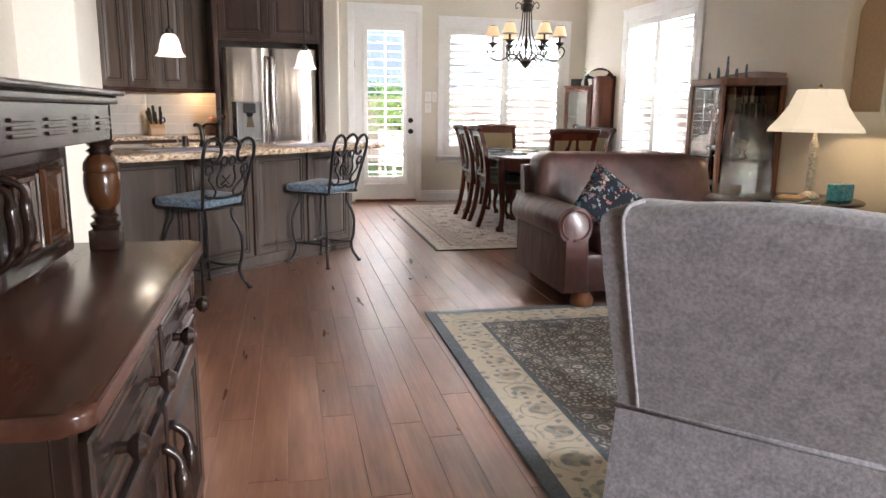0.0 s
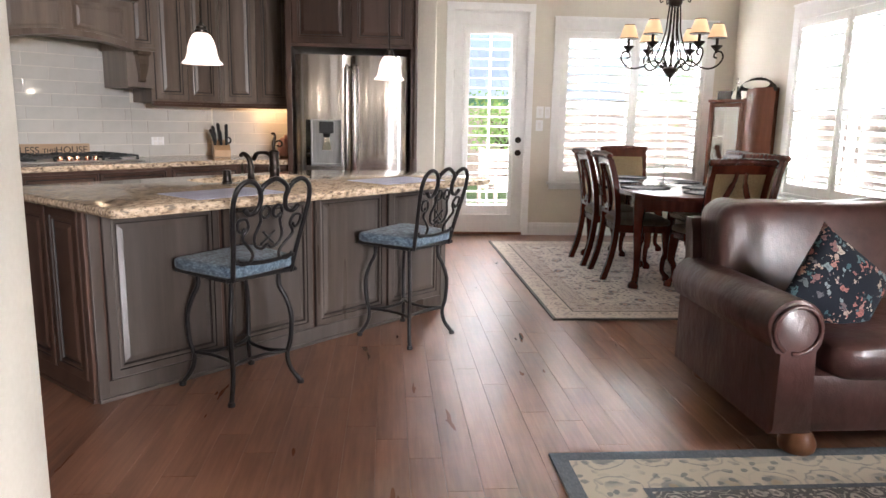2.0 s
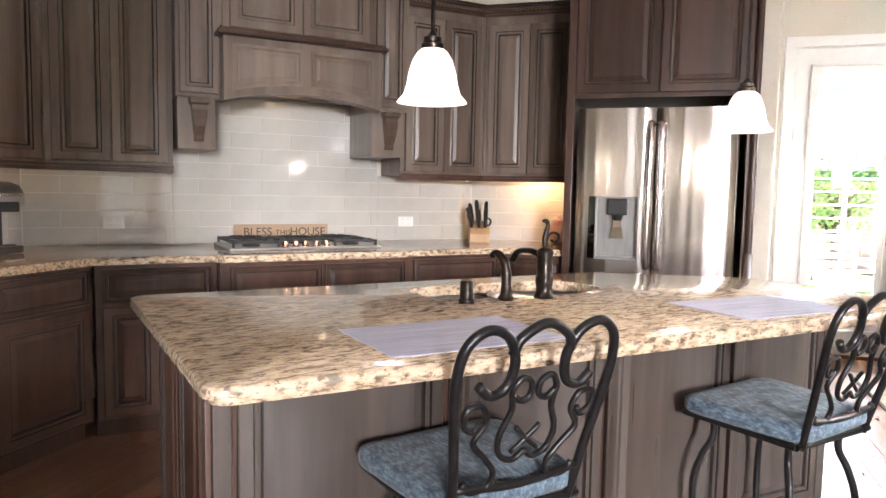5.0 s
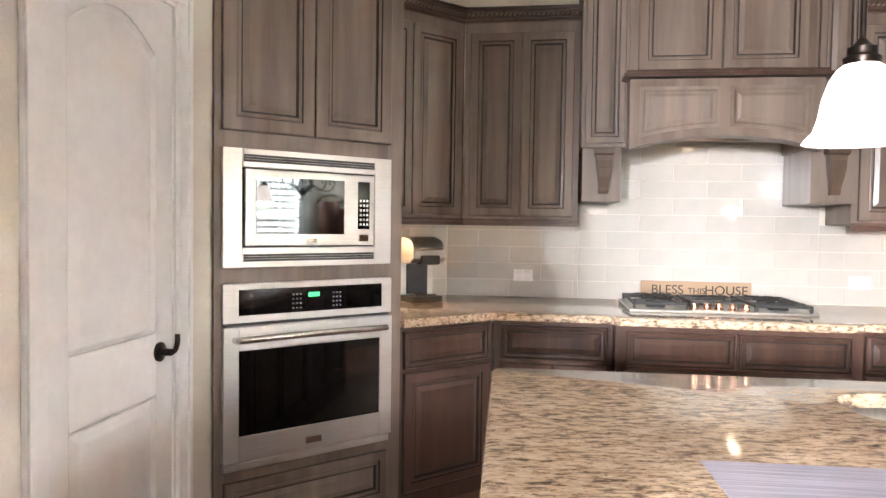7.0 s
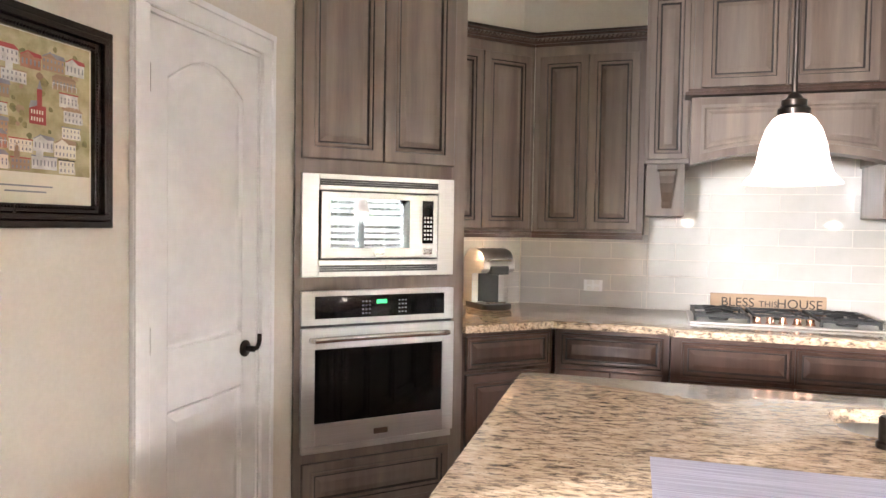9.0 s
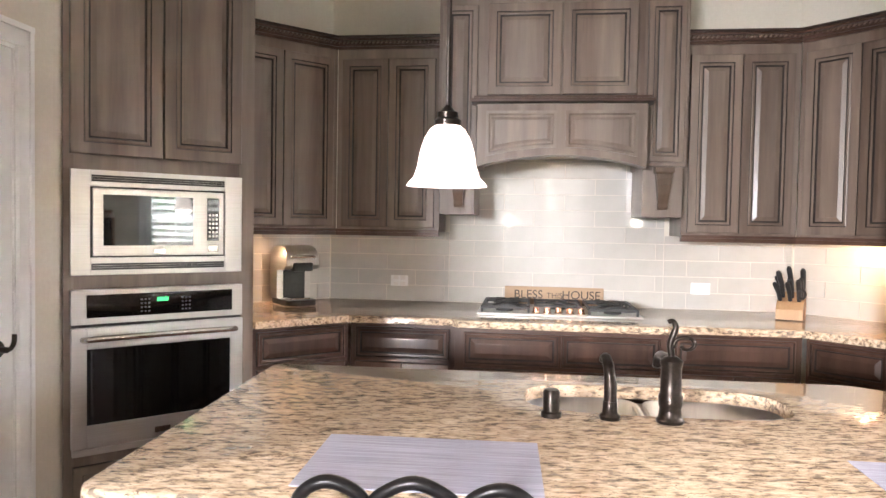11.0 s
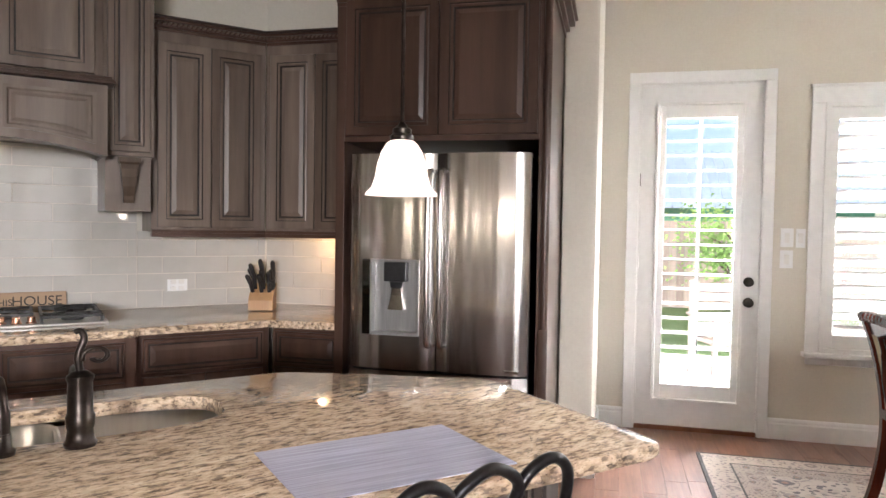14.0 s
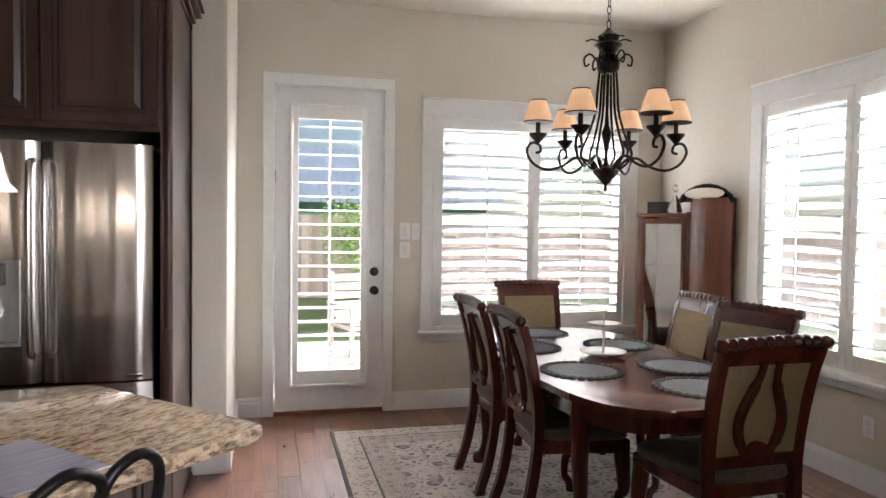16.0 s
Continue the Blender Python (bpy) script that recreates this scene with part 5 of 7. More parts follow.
box(bm, -0.04, 0.0, -0.16, 0.16, 0.86, 0.872, 0.004)
part("divider", bm, M_SINK, sk)

fa = thing("kitchen_faucet", diag(4.309, 4.247, 0.921) @ Matrix.Diagonal((1, 1, 0.76, 1)), "dark bronze pump-style kitchen faucet with scrolled handle", "faucet")
bm = B()
lathe(bm, [(0.034, 0), (0.036, 0.01), (0.03, 0.02), (0.027, 0.05), (0.03, 0.06), (0.031, 0.09), (0.027, 0.1), (0.026, 0.19), (0.029, 0.2), (0.029, 0.21), (0.018, 0.222), (0.0, 0.23)], 20)
part("body", bm, M_BRONZE, fa, "", 40)
bm = B()
tube(bm, curve([(0, 0, 0.22), (-0.004, 0, 0.27), (0.008, 0, 0.32), (0.0, 0, 0.345), (-0.012, 0, 0.34)], 6), [0.009] * 12 + [0.008] * 13, 8)
tube(bm, scroll(0.035, 0.265, 0.032, 0.012, 200, -160), 0.006, 8)
part("handle", bm, M_BRONZE, fa, "", True)
bm = B()
tube(bm, curve([(0, 0.02, 0.18), (0, 0.08, 0.2), (0, 0.16, 0.19), (0, 0.2, 0.14)], 6), 0.014, 10)
part("spout", bm, M_BRONZE, fa, "", True)
sp = thing("side_sprayer", diag(4.158, 4.25, 0.921) @ Matrix.Diagonal((1, 1, 0.8, 1)), "dark bronze curved side sprayer beside the sink", "sprayer")
bm = B()
lathe(bm, [(0.026, 0), (0.028, 0.012), (0.02, 0.022), (0.018, 0.06)], 16)
part("base", bm, M_BRONZE, sp, "", 40)
bm = B()
tube(bm, curve([(0, 0, 0.05), (0, 0.002, 0.11), (-0.004, 0.012, 0.16), (-0.008, 0.05, 0.19), (-0.01, 0.075, 0.175)], 6), [0.017] * 8 + [0.015] * 8 + [0.014] * 9, 10)
part("head", bm, M_BRONZE, sp, "", True)
sd = thing("air_gap_cap", diag(4.007, 4.247, 0.921), "small dark bronze cylinder beside the sink", "sink fitting")
bm = B()
lathe(bm, [(0.027, 0), (0.027, 0.012), (0.022, 0.016), (0.022, 0.066), (0.018, 0.072), (0, 0.072)], 18)
part("cap", bm, M_BRONZE, sd, "", 40)

for u0, v0, tn in ((3.5, 3.665, 2.0), (4.63, 3.68, -1.0)):
    pm = thing("placemat", diag(u0, v0, 0.9205, tn), "lavender grey ribbed placemat on the island", "placemat", "island placemats")
    bm = B()
    box(bm, 0, 0.48, 0, 0.325, 0, 0.003, 0.001)
    part("mat", bm, M_MAT, pm)
plate("island_outlet", diag(3.95, 4.035, 0.5), 0.07, 0.115, "dark bronze outlet on the island panel under the counter", 1, M_BRONZE)
plate("island_outlet", pose(-0.87, 5.355, 0.62, 0, 0, -42), 0.07, 0.12, "dark outlet on the end panel of the island", 1, M_BLACKP)

# pendants
for k, (x, y) in enumerate(((-0.181, 5.483), (0.682, 6.419))):
    pd = thing("pendant_lamp", pose(x, y, 1.507), "lit bell-shaped white glass pendant lamp on a dark rod", "pendant lamp", "island pendants")
    bm = B()
    lathe(bm, [(0.093, 0.0), (0.088, 0.008), (0.076, 0.02), (0.068, 0.045), (0.062, 0.08), (0.052, 0.11), (0.04, 0.13), (0.03, 0.138), (0.027, 0.135), (0.037, 0.126), (0.048, 0.107), (0.058, 0.078), (0.064, 0.045), (0.072, 0.02), (0.09, 0.003)], 32)
    s = part("shade", bm, M_SHADE, pd, "glowing frosted glass bell", True)
    bm = B()
    lathe(bm, [(0.03, 0.137), (0.031, 0.15), (0.024, 0.156), (0.024, 0.168), (0.016, 0.172), (0.006, 0.185)], 20)
    part("cap", bm, M_BRONZE, pd, "", 40)
    bm = B()
    lathe(bm, [(0.0055, 0.17), (0.0055, CEIL - 1.507 - 0.02)], 10)
    part("rod", bm, M_BRONZE, pd)
    bm = B()
    lathe(bm, [(0.06, CEIL - 1.507 - 0.022), (0.062, CEIL - 1.507 - 0.001)], 24)
    part("canopy", bm, M_BRONZE, pd)
    bulb("pendant_bulb", (x, y, 1.53), 4.2, (1.0, 0.85, 0.68), 0.06)


def puff(bm, c, s, e1=0.3, e2=0.3, n=22, sag=None):
    """A soft rounded block (superellipsoid) with centre c and half sizes s."""
    def f(w, e):
        return math.copysign(abs(w) ** e, w)
    m = n // 2
    rows = []
    for i in range(m + 1):
        a = -math.pi / 2 + math.pi * i / m
        row = []
        for k in range(n):
            b = 2 * math.pi * k / n
            x, y, z = f(math.cos(a), e1) * f(math.cos(b), e2), f(math.cos(a), e1) * f(math.sin(b), e2), f(math.sin(a), e1)
            p = Vector((c[0] + s[0] * x, c[1] + s[1] * y, c[2] + s[2] * z))
            if sag:
                p += sag(p)
            row.append(bm.verts.new(p))
        rows.append(row)
    for a, b in zip(rows, rows[1:]):
        for k in range(n):
            bm.faces.new((a[k], a[(k + 1) % n], b[(k + 1) % n], b[k]))
    bmesh.ops.remove_doubles(bm, verts=bm.verts, dist=0.0008)


# ---- bar stools ----
def lean(x, z):
    return (x * (0.93 + 0.6 * (z - 0.56)), -0.185 - 0.25 * (z - 0.56), z)


def back_line(pts, steps=6):
    return curve([lean(x, z) for x, z in pts], steps)


def bar_stool(m):
    st = thing("bar_stool", m, "black wrought-iron bar stool with scrolled back and blue tweed seat", "bar stool", "stools at the island")
    bm = B()
    puff(bm, (0, 0.0, 0.606), (0.215, 0.205, 0.036), 0.45, 0.28, 28, lambda p: Vector((p.x * 0.1 * (p.y / 0.2), 0, 0.006 * math.sin(p.x * 14))))
    part("seat", bm, M_DENIM, st, "blue and black tweed cushion", True)
    bm = B()
    tube(bm, [(-0.185, -0.185, 0.568), (0.185, -0.185, 0.568), (0.2, 0.19, 0.568), (-0.2, 0.19, 0.568), (-0.185, -0.185, 0.568)], 0.011, 8)
    part("seat_frame", bm, M_WROUGHT, st)
    for sx in (-1, 1):
        for sy in (-1, 1):
            bm = B()
            tube(bm, curve([(sx * q * 1.05, sy * q * 1.05, z) for q, z in ((0.125, 0.56), (0.125, 0.49), (0.145, 0.43), (0.162, 0.34), (0.158, 0.22), (0.146, 0.15), (0.155, 0.08), (0.182, 0.02), (0.186, 0.008))], 5), 0.0115, 8)
            leg = part("leg", bm, M_WROUGHT, st, "", True)
            bm = B()
            lathe(bm, [(0.016, 0.0), (0.018, 0.006), (0.014, 0.02), (0.0, 0.022)], 12, (sx * 0.196, sy * 0.196, 0))
            part("foot_cap", bm, M_WROUGHT, leg)
    for k in range(4):
        a = [(-1, -1), (1, -1), (1, 1), (-1, 1)]
        (xa, ya), (xb, yb) = a[k], a[(k + 1) % 4]
        q = 0.156
        mx, my = (xa + xb) / 2 * 0.5, (ya + yb) / 2 * 0.5
        bm = B()
        tube(bm, curve([(xa * q, ya * q, 0.165), (mx * q + (xa - mx) * 0.07, my * q + (ya - my) * 0.07, 0.16), (mx * q + (xb - mx) * 0.07, my * q + (yb - my) * 0.07, 0.16), (xb * q, yb * q, 0.165)], 5), 0.009, 8)
        part("stretcher", bm, M_WROUGHT, st, "", True)
    for s in (-1, 1):
        bm = B()
        tube(bm, back_line([(s * 0.17, 0.56), (s * 0.172, 0.68), (s * 0.178, 0.82), (s * 0.178, 0.91), (s * 0.16, 0.975), (s * 0.12, 1.005), (s * 0.078, 0.985), (s * 0.058, 0.93), (s * 0.07, 0.875), (s * 0.105, 0.86), (s * 0.13, 0.885)]), 0.0115, 8)
        part("back_post", bm, M_WROUGHT, st, "", True)
        bm = B()
        tube(bm, back_line([(s * 0.05, 0.855), (s * 0.03, 0.838), (s * 0.01, 0.85), (s * 0.012, 0.88), (s * 0.035, 0.89), (s * 0.052, 0.862), (s * 0.048, 0.82), (s * 0.07, 0.76), (s * 0.062, 0.715), (s * 0.028, 0.697), (0.0, 0.715)]), 0.0075, 8)
        part("heart_scroll", bm, M_WROUGHT, st, "", True)
        bm = B()
        tube(bm, back_line([(s * 0.12, 0.8), (s * 0.135, 0.782), (s * 0.155, 0.8), (s * 0.15, 0.835), (s * 0.118, 0.838), (s * 0.105, 0.8), (s * 0.13, 0.755), (s * 0.1, 0.715), (s * 0.072, 0.675), (s * 0.085, 0.64), (s * 0.13, 0.635), (s * 0.15, 0.66)]), 0.0075, 8)
        part("side_scroll", bm, M_WROUGHT, st, "", True)
        bm = B()
        tube(bm, back_line([(s * -0.03, 0.775), (0.0, 0.745), (s * 0.035, 0.715)], 4), 0.006, 6)
        part("cross_bar", bm, M_WROUGHT, st, "", True)
    bm = B()
    tube(bm, back_line([(-0.066, 0.945), (-0.05, 0.982), (0.0, 1.01), (0.05, 0.982), (0.066, 0.945)]), 0.0115, 8)
    part("top_arch", bm, M_WROUGHT, st, "", True)
    bm = B()
    tube(bm, back_line([(-0.17, 0.648), (0.0, 0.63), (0.17, 0.648)]), 0.0095, 8)
    part("lower_rail", bm, M_WROUGHT, st, "", True)
    return st


bar_stool(pose(-0.02, 5.335, 0, 0, 0, 47))
bar_stool(pose(0.79, 6.11, 0, 0, 0, 48))

# ---- rugs ----


def rug(m, w, h, mats, widths, label):
    """Nested woven bands round a field, laid as frames that butt together."""
    rg = thing("area_rug", m, label, "rug")
    x0, y0, x1, y1 = 0.0, 0.0, w, h
    for name, mt, b in zip(("edge_binding", "border", "guard_stripe", "inner_border", "field"), mats, (*widths, None)):
        bm = B()
        if b is None:
            box(bm, x0, x1, y0, y1, 0.0, 0.0105, 0.001)
        else:
            for p in ((x0, x1, y0, y0 + b), (x0, x1, y1 - b, y1), (x0, x0 + b, y0 + b, y1 - b), (x1 - b, x1, y0 + b, y1 - b)):
                box(bm, *p, 0.0, 0.0105)
            x0, y0, x1, y1 = x0 + b, y0 + b, x1 - b, y1 - b
        part(name, bm, mt, rg)
    return rg


rug(pose(1.305, 0.9, 0.001), 2.6, 3.645, (M_RUG_B, M_RUG_C, M_RUG_B, M_RUG_D), (0.062, 0.21, 0.025), "slate blue and cream patterned area rug on the wood floor").name = "area_rug"
rug(pose(1.758, 6.39, 0.001), 2.42, 3.005, (M_RUG2E, M_RUG2B, M_RUG2E, M_RUG2C, M_RUG2F), (0.022, 0.15, 0.012, 0.16), "faded cream and slate oriental rug under the dining table")

# ---- dining set ----
DT = 0.0125
tb = thing("dining_table", pose(3.02, 7.92, DT), "dark red mahogany dining table with shaped top and cabriole legs", "table")


def oval(a, b, e, n=56):
    out = []
    for k in range(n):
        t = 2 * math.pi * k / n
        c, s = math.cos(t), math.sin(t)
        out.append((a * math.copysign(abs(c) ** e, c), b * math.copysign(abs(s) ** e, s)))
    return out


bm = B()
prism(bm, oval(0.515, 1.04, 0.52), 0.72, 0.75, 0.008)
part("tabletop", bm, M_MAHOG, tb, "", 40)
bm = B()
prism(bm, oval(0.45, 0.93, 0.45), 0.63, 0.72)
part("apron", bm, M_MAHOG, tb, "", 40)


def cabriole(bm, x, y, sx, sy, top, r=0.034):
    q = [(0.0, top, 1.15), (0.006, top - 0.08, 1.1), (0.012, top - 0.2, 0.85), (-0.004, top * 0.42, 0.66), (-0.008, top * 0.2, 0.55), (0.008, 0.05, 0.6), (0.02, 0.025, 0.95), (0.022, 0.0, 0.9)]
    pts = curve([(x + sx * o, y + sy * o, z) for o, z, _ in q], 4)
    rad = []
    for i in range(len(pts)):
        t = i / (len(pts) - 1) * (len(q) - 1)
        k = min(int(t), len(q) - 2)
        rad.append(r * (q[k][2] + (q[k + 1][2] - q[k][2]) * (t - k)))
    tube(bm, pts, rad, 10)


for sx in (-1, 1):
    for sy in (-1, 1):
        bm = B()
        cabriole(bm, sx * 0.41, sy * 0.66, sx, sy, 0.72, 0.045)
        part("leg", bm, M_MAHOG, tb, "carved cabriole leg", True)


def dining_chair(m, label):
    ch = thing("dining_chair", m, label, "chair", "chairs round the dining table")
    bm = B()
    puff(bm, (0, 0.02, 0.475), (0.245, 0.225, 0.035), 0.5, 0.35, 26, lambda p: Vector((p.x * 0.12 * (p.y / 0.22), 0, 0)))
    part("seat", bm, M_OLIVE, ch, "olive upholstered seat", True)
    bm = B()
    prism(bm, [(-0.215, -0.2), (0.215, -0.2), (0.255, 0.23), (-0.255, 0.23)], 0.39, 0.455, 0.01)
    part("seat_rail", bm, M_MAHOG, ch)
    for s in (-1, 1):
        bm = B()
        cabriole(bm, s * 0.225, 0.2, s, 1, 0.42, 0.034)
        part("front_leg", bm, M_MAHOG, ch, "", True)
        bm = B()
        pts = curve([(s * 0.205, -0.29, 0.0), (s * 0.2, -0.235, 0.18), (s * 0.2, -0.2, 0.42), (s * 0.205, -0.205, 0.62), (s * 0.21, -0.245, 0.84), (s * 0.215, -0.29, 0.985)], 4)
        lps = []
        for p in pts:
            lps.append([(p.x - 0.019, p.y - 0.024, p.z), (p.x + 0.019, p.y - 0.024, p.z), (p.x + 0.022, p.y, p.z), (p.x + 0.019, p.y + 0.022, p.z), (p.x - 0.019, p.y + 0.022, p.z), (p.x - 0.022, p.y, p.z)])
        rings(bm, lps)
        part("back_post", bm, M_MAHOG, ch, "", 60)
    bm = B()
    n = 48
    pts, rad = [], []
    for i in range(n + 1):
        t = i / n
        pts.append((-0.25 + 0.5 * t, -0.305 + 0.012 * math.sin(math.pi * t), 1.006 + 0.008 * math.sin(math.pi * t)))
        rad.append(0.023 + 0.003 * (i % 4 in (1, 2)) + 0.003 * (i % 4 == 2))
    tube(bm, pts, rad, 10)
    part("top_rail", bm, M_MAHOG, ch, "rope-carved rolled top rail", True)
    bm = B()
    rings(bm, [[(-0.2, y - 0.012, z), (0.2, y - 0.012, z), (0.2, y + 0.018, z), (-0.2, y + 0.018, z)] for z, y in ((0.925, -0.268), (0.95, -0.276), (0.985, -0.288), (1.0, -0.29))])
    part("crest", bm, M_MAHOG, ch, "carved crest")
    bm = B()
    rings(bm, [[(-0.19, y - 0.01, z), (0.19, y - 0.01, z), (0.185, y + 0.02, z), (-0.185, y + 0.02, z)] for z, y in ((0.56, -0.2), (0.66, -0.211), (0.76, -0.226), (0.85, -0.246), (0.925, -0.268))])
    part("back_panel", bm, M_TAN, ch, "gold tan upholstered back panel")
    bm = B()
    rings(bm, [[(-0.19, y - 0.022, z), (0.19, y - 0.022, z), (0.19, y + 0.012, z), (-0.19, y + 0.012, z)] for z, y in ((0.52, -0.2), (0.565, -0.202))])
    part("lower_rail", bm, M_MAHOG, ch)
    for s in (-1, 1):
        bm = B()
        tube(bm, curve([(s * 0.035, -0.292, 0.935), (s * 0.04, -0.276, 0.88), (s * 0.058, -0.258, 0.82), (s * 0.095, -0.24, 0.72), (s * 0.09, -0.228, 0.64), (s * 0.06, -0.222, 0.58), (s * 0.05, -0.22, 0.55)], 5), [0.014] * 8 + [0.021] * 15 + [0.016] * 8, 8)
        part("lyre_splat", bm, M_MAHOG, ch, "", True)
    bm = B()
    pts = [(0.055 * math.cos(math.pi * k / 10), 0.565 + 0.055 * math.sin(math.pi * k / 10)) for k in range(11)]
    rings(bm, [[(x, y, z) for x, z in pts] for y in (-0.236, -0.212)])
    part("shell_ornament", bm, M_MAHOG, ch)
    return ch


CL = "carved mahogany dining chair with tan upholstered back"
dining_chair(pose(3.15, 7.1, DT, 0, 0, 2), CL + " at the table end")
for x, y, r in ((2.72, 8.3, -90), (2.74, 7.74, -92), (3.6, 8.32, 88), (3.55, 7.66, 106), (3.17, 9.06, 180)):
    dining_chair(pose(x, y, DT, 0, 0, r), CL)

for k, (x, y, r) in enumerate(((2.78, 7.62, 0.165), (2.74, 8.25, 0.165), (3.3, 8.24, 0.165), (3.3, 7.62, 0.165), (3.13, 7.2, 0.165), (3.0, 8.72, 0.16))):
    r += 0.015
    pm = thing("round_placemat", pose(x, y, 0.7635), "slate round placemat with scalloped dark edge on the table", "placemat", "round placemats")
    bm = B()
    lathe(bm, [(r - 0.015, 0.0), (r - 0.015, 0.0025), (0.0, 0.0028)], 32)
    part("mat", bm, M_MATD, pm)
    bm = B()
    for j in range(28):
        a = 2 * math.pi * j / 28
        lathe(bm, [(0.02, 0.0), (0.02, 0.006), (0.008, 0.009), (0.0, 0.004)], 8, (r * math.cos(a), r * math.sin(a), 0))
    part("scalloped_edge", bm, M_LATHE, pm)
ts = thing("tiered_stand", pose(3.05, 7.93, 0.763), "clear glass two-tier stand with white plates on the table", "cake stand")
for z, r in ((0.012, 0.12), (0.16, 0.085)):
    bm = B()
    lathe(bm, [(0.03, z), (r * 0.8, z + 0.006), (r, z + 0.016), (r, z + 0.019), (r * 0.75, z + 0.011), (0.0, z + 0.008)], 28)
    part("plate", bm, M_CERAM, ts, "", True)
bm = B()
lathe(bm, [(0.03, 0.0), (0.006, 0.012), (0.005, 0.23), (0.012, 0.24), (0.0, 0.25)], 12)
part("stem", bm, M_CERAM, ts)

# ---- chandelier ----
cd = thing("chandelier", pose(3.02, 7.89, 1.624), "black iron chandelier with six lit amber fabric shades", "chandelier")
bm = B()
lathe(bm, [(0.004, 0.0), (0.012, 0.012), (0.006, 0.03), (0.03, 0.055), (0.062, 0.09), (0.068, 0.105), (0.05, 0.12), (0.03, 0.125)], 20)
part("finial", bm, M_BRONZE, cd, "", 40)
bm = B()
lathe(bm, [(0.03, 0.12), (0.01, 0.15), (0.008, 0.2), (0.02, 0.26), (0.026, 0.3), (0.012, 0.34), (0.008, 0.4), (0.008, 0.62), (0.03, 0.64)], 16)
part("spindle", bm, M_BRONZE, cd, "", 40)
bm = B()
lathe(bm, [(0.035, 0.6), (0.055, 0.62), (0.06, 0.66), (0.05, 0.69), (0.035, 0.7), (0.055, 0.73), (0.07, 0.745), (0.05, 0.76), (0.055, 0.79), (0.03, 0.81), (0.012, 0.83)], 20)
part("crown", bm, M_BRONZE, cd, "", 40)
for k in range(6):
    a = radians(42.7 + 60 * k)
    c, s = math.cos(a), math.sin(a)
    def at(r, z):
        return (r * c, r * s, z)
    bm = B()
    tube(bm, curve([at(0.04, 0.64), at(0.05, 0.52), at(0.06, 0.4), at(0.1, 0.27), at(0.13, 0.19), at(0.09, 0.13), at(0.05, 0.11)], 5), 0.0065, 8)
    part("cage_bar", bm, M_BRONZE, cd, "", True)
    bm = B()
    tube(bm, curve([at(0.05, 0.105), at(0.1, 0.16), at(0.16, 0.17), at(0.22, 0.13), at(0.3, 0.11), at(0.37, 0.14), at(0.405, 0.2), at(0.385, 0.245), at(0.345, 0.24), at(0.335, 0.205), at(0.36, 0.195)], 5), 0.0075, 8)
    arm = part("arm", bm, M_BRONZE, cd, "scrolled iron arm", True)
    bm = B()
    tube(bm, curve([at(0.05, 0.66), at(0.09, 0.7), at(0.12, 0.68), at(0.115, 0.64), at(0.095, 0.65)], 5), 0.005, 6)
    part("crown_scroll", bm, M_BRONZE, cd, "", True)
    bm = B()
    tube(bm, curve([at(0.04, 0.76), at(0.08, 0.775), at(0.115, 0.765)], 4), 0.004, 6)
    part("crown_leaf", bm, M_BRONZE, cd, "", True)
    o = at(0.35, 0)
    bm = B()
    lathe(bm, [(0.006, 0.235), (0.012, 0.25), (0.03, 0.27), (0.045, 0.285), (0.047, 0.295), (0.02, 0.295), (0.012, 0.3), (0.012, 0.37)], 16, o)
    part("candle_cup", bm, M_BRONZE, arm, "", 40)
    bm = B()
    lathe(bm, [(0.076, 0.352), (0.06, 0.41), (0.04, 0.465), (0.038, 0.465), (0.058, 0.41), (0.074, 0.353)], 24, o)
    part("shade", bm, M_CSHADE, arm, "amber pleated fabric shade", True)
    for z, r in ((0.351, 0.0775), (0.461, 0.0415)):
        bm = B()
        lathe(bm, [(r, z), (r + 0.001, z + 0.005)], 24, o)
        part("shade_trim", bm, M_BRONZE, arm)
for k in (0, 2, 4):
    a = radians(42.7 + 60 * k)
    bulb("chandelier_bulb", (3.02 + 0.35 * math.cos(a), 7.89 + 0.35 * math.sin(a), 2.05), 2.3, (1.0, 0.7, 0.42), 0.02)
for k in range(17):
    bm = B()
    z = 0.84 + k * 0.036
    pts = [(0.011 * math.cos(2 * math.pi * j / 10), 0.0, z + 0.022 * math.sin(2 * math.pi * j / 10) + 0.012) for j in range(11)]
    if k % 2:
        pts = [(0.0, p[0], p[2]) for p in pts]
    if z < CEIL - 1.624 - 0.04:
        tube(bm, pts, 0.0025, 6, False)
        part("chain_link", bm, M_BRONZE, cd)
    else:
        bm.free()
bm = B()
lathe(bm, [(0.07, CEIL - 1.624 - 0.03), (0.075, CEIL - 1.624 - 0.002)], 24)
part("canopy", bm, M_BRONZE, cd)

# ---- corner secretary ----
sc = thing("secretary_cabinet", pose(4.12, 9.47, 0, 0, 0, -58), "antique mahogany secretary with glass door and arched mirror top", "cabinet")
W = 0.72
bm = B()
box(bm, 0.0, 0.03, 0.0, 0.28, 0.05, 1.53, 0.004)
box(bm, 0.385, 0.415, 0.0, 0.28, 0.05, 1.56, 0.004)
box(bm, 0.0, 0.4, 0.26, 0.28, 0.05, 1.53)
box(bm, 0.0, 0.4, 0.0, 0.28, 0.05, 0.1, 0.003)
box(bm, -0.012, 0.42, -0.012, 0.29, 1.52, 1.55, 0.005)
for z in (0.45, 0.8, 1.15):
    box(bm, 0.03, 0.385, 0.02, 0.26, z, z + 0.012)
part("bookcase", bm, M_SECR, sc)
bm = B()
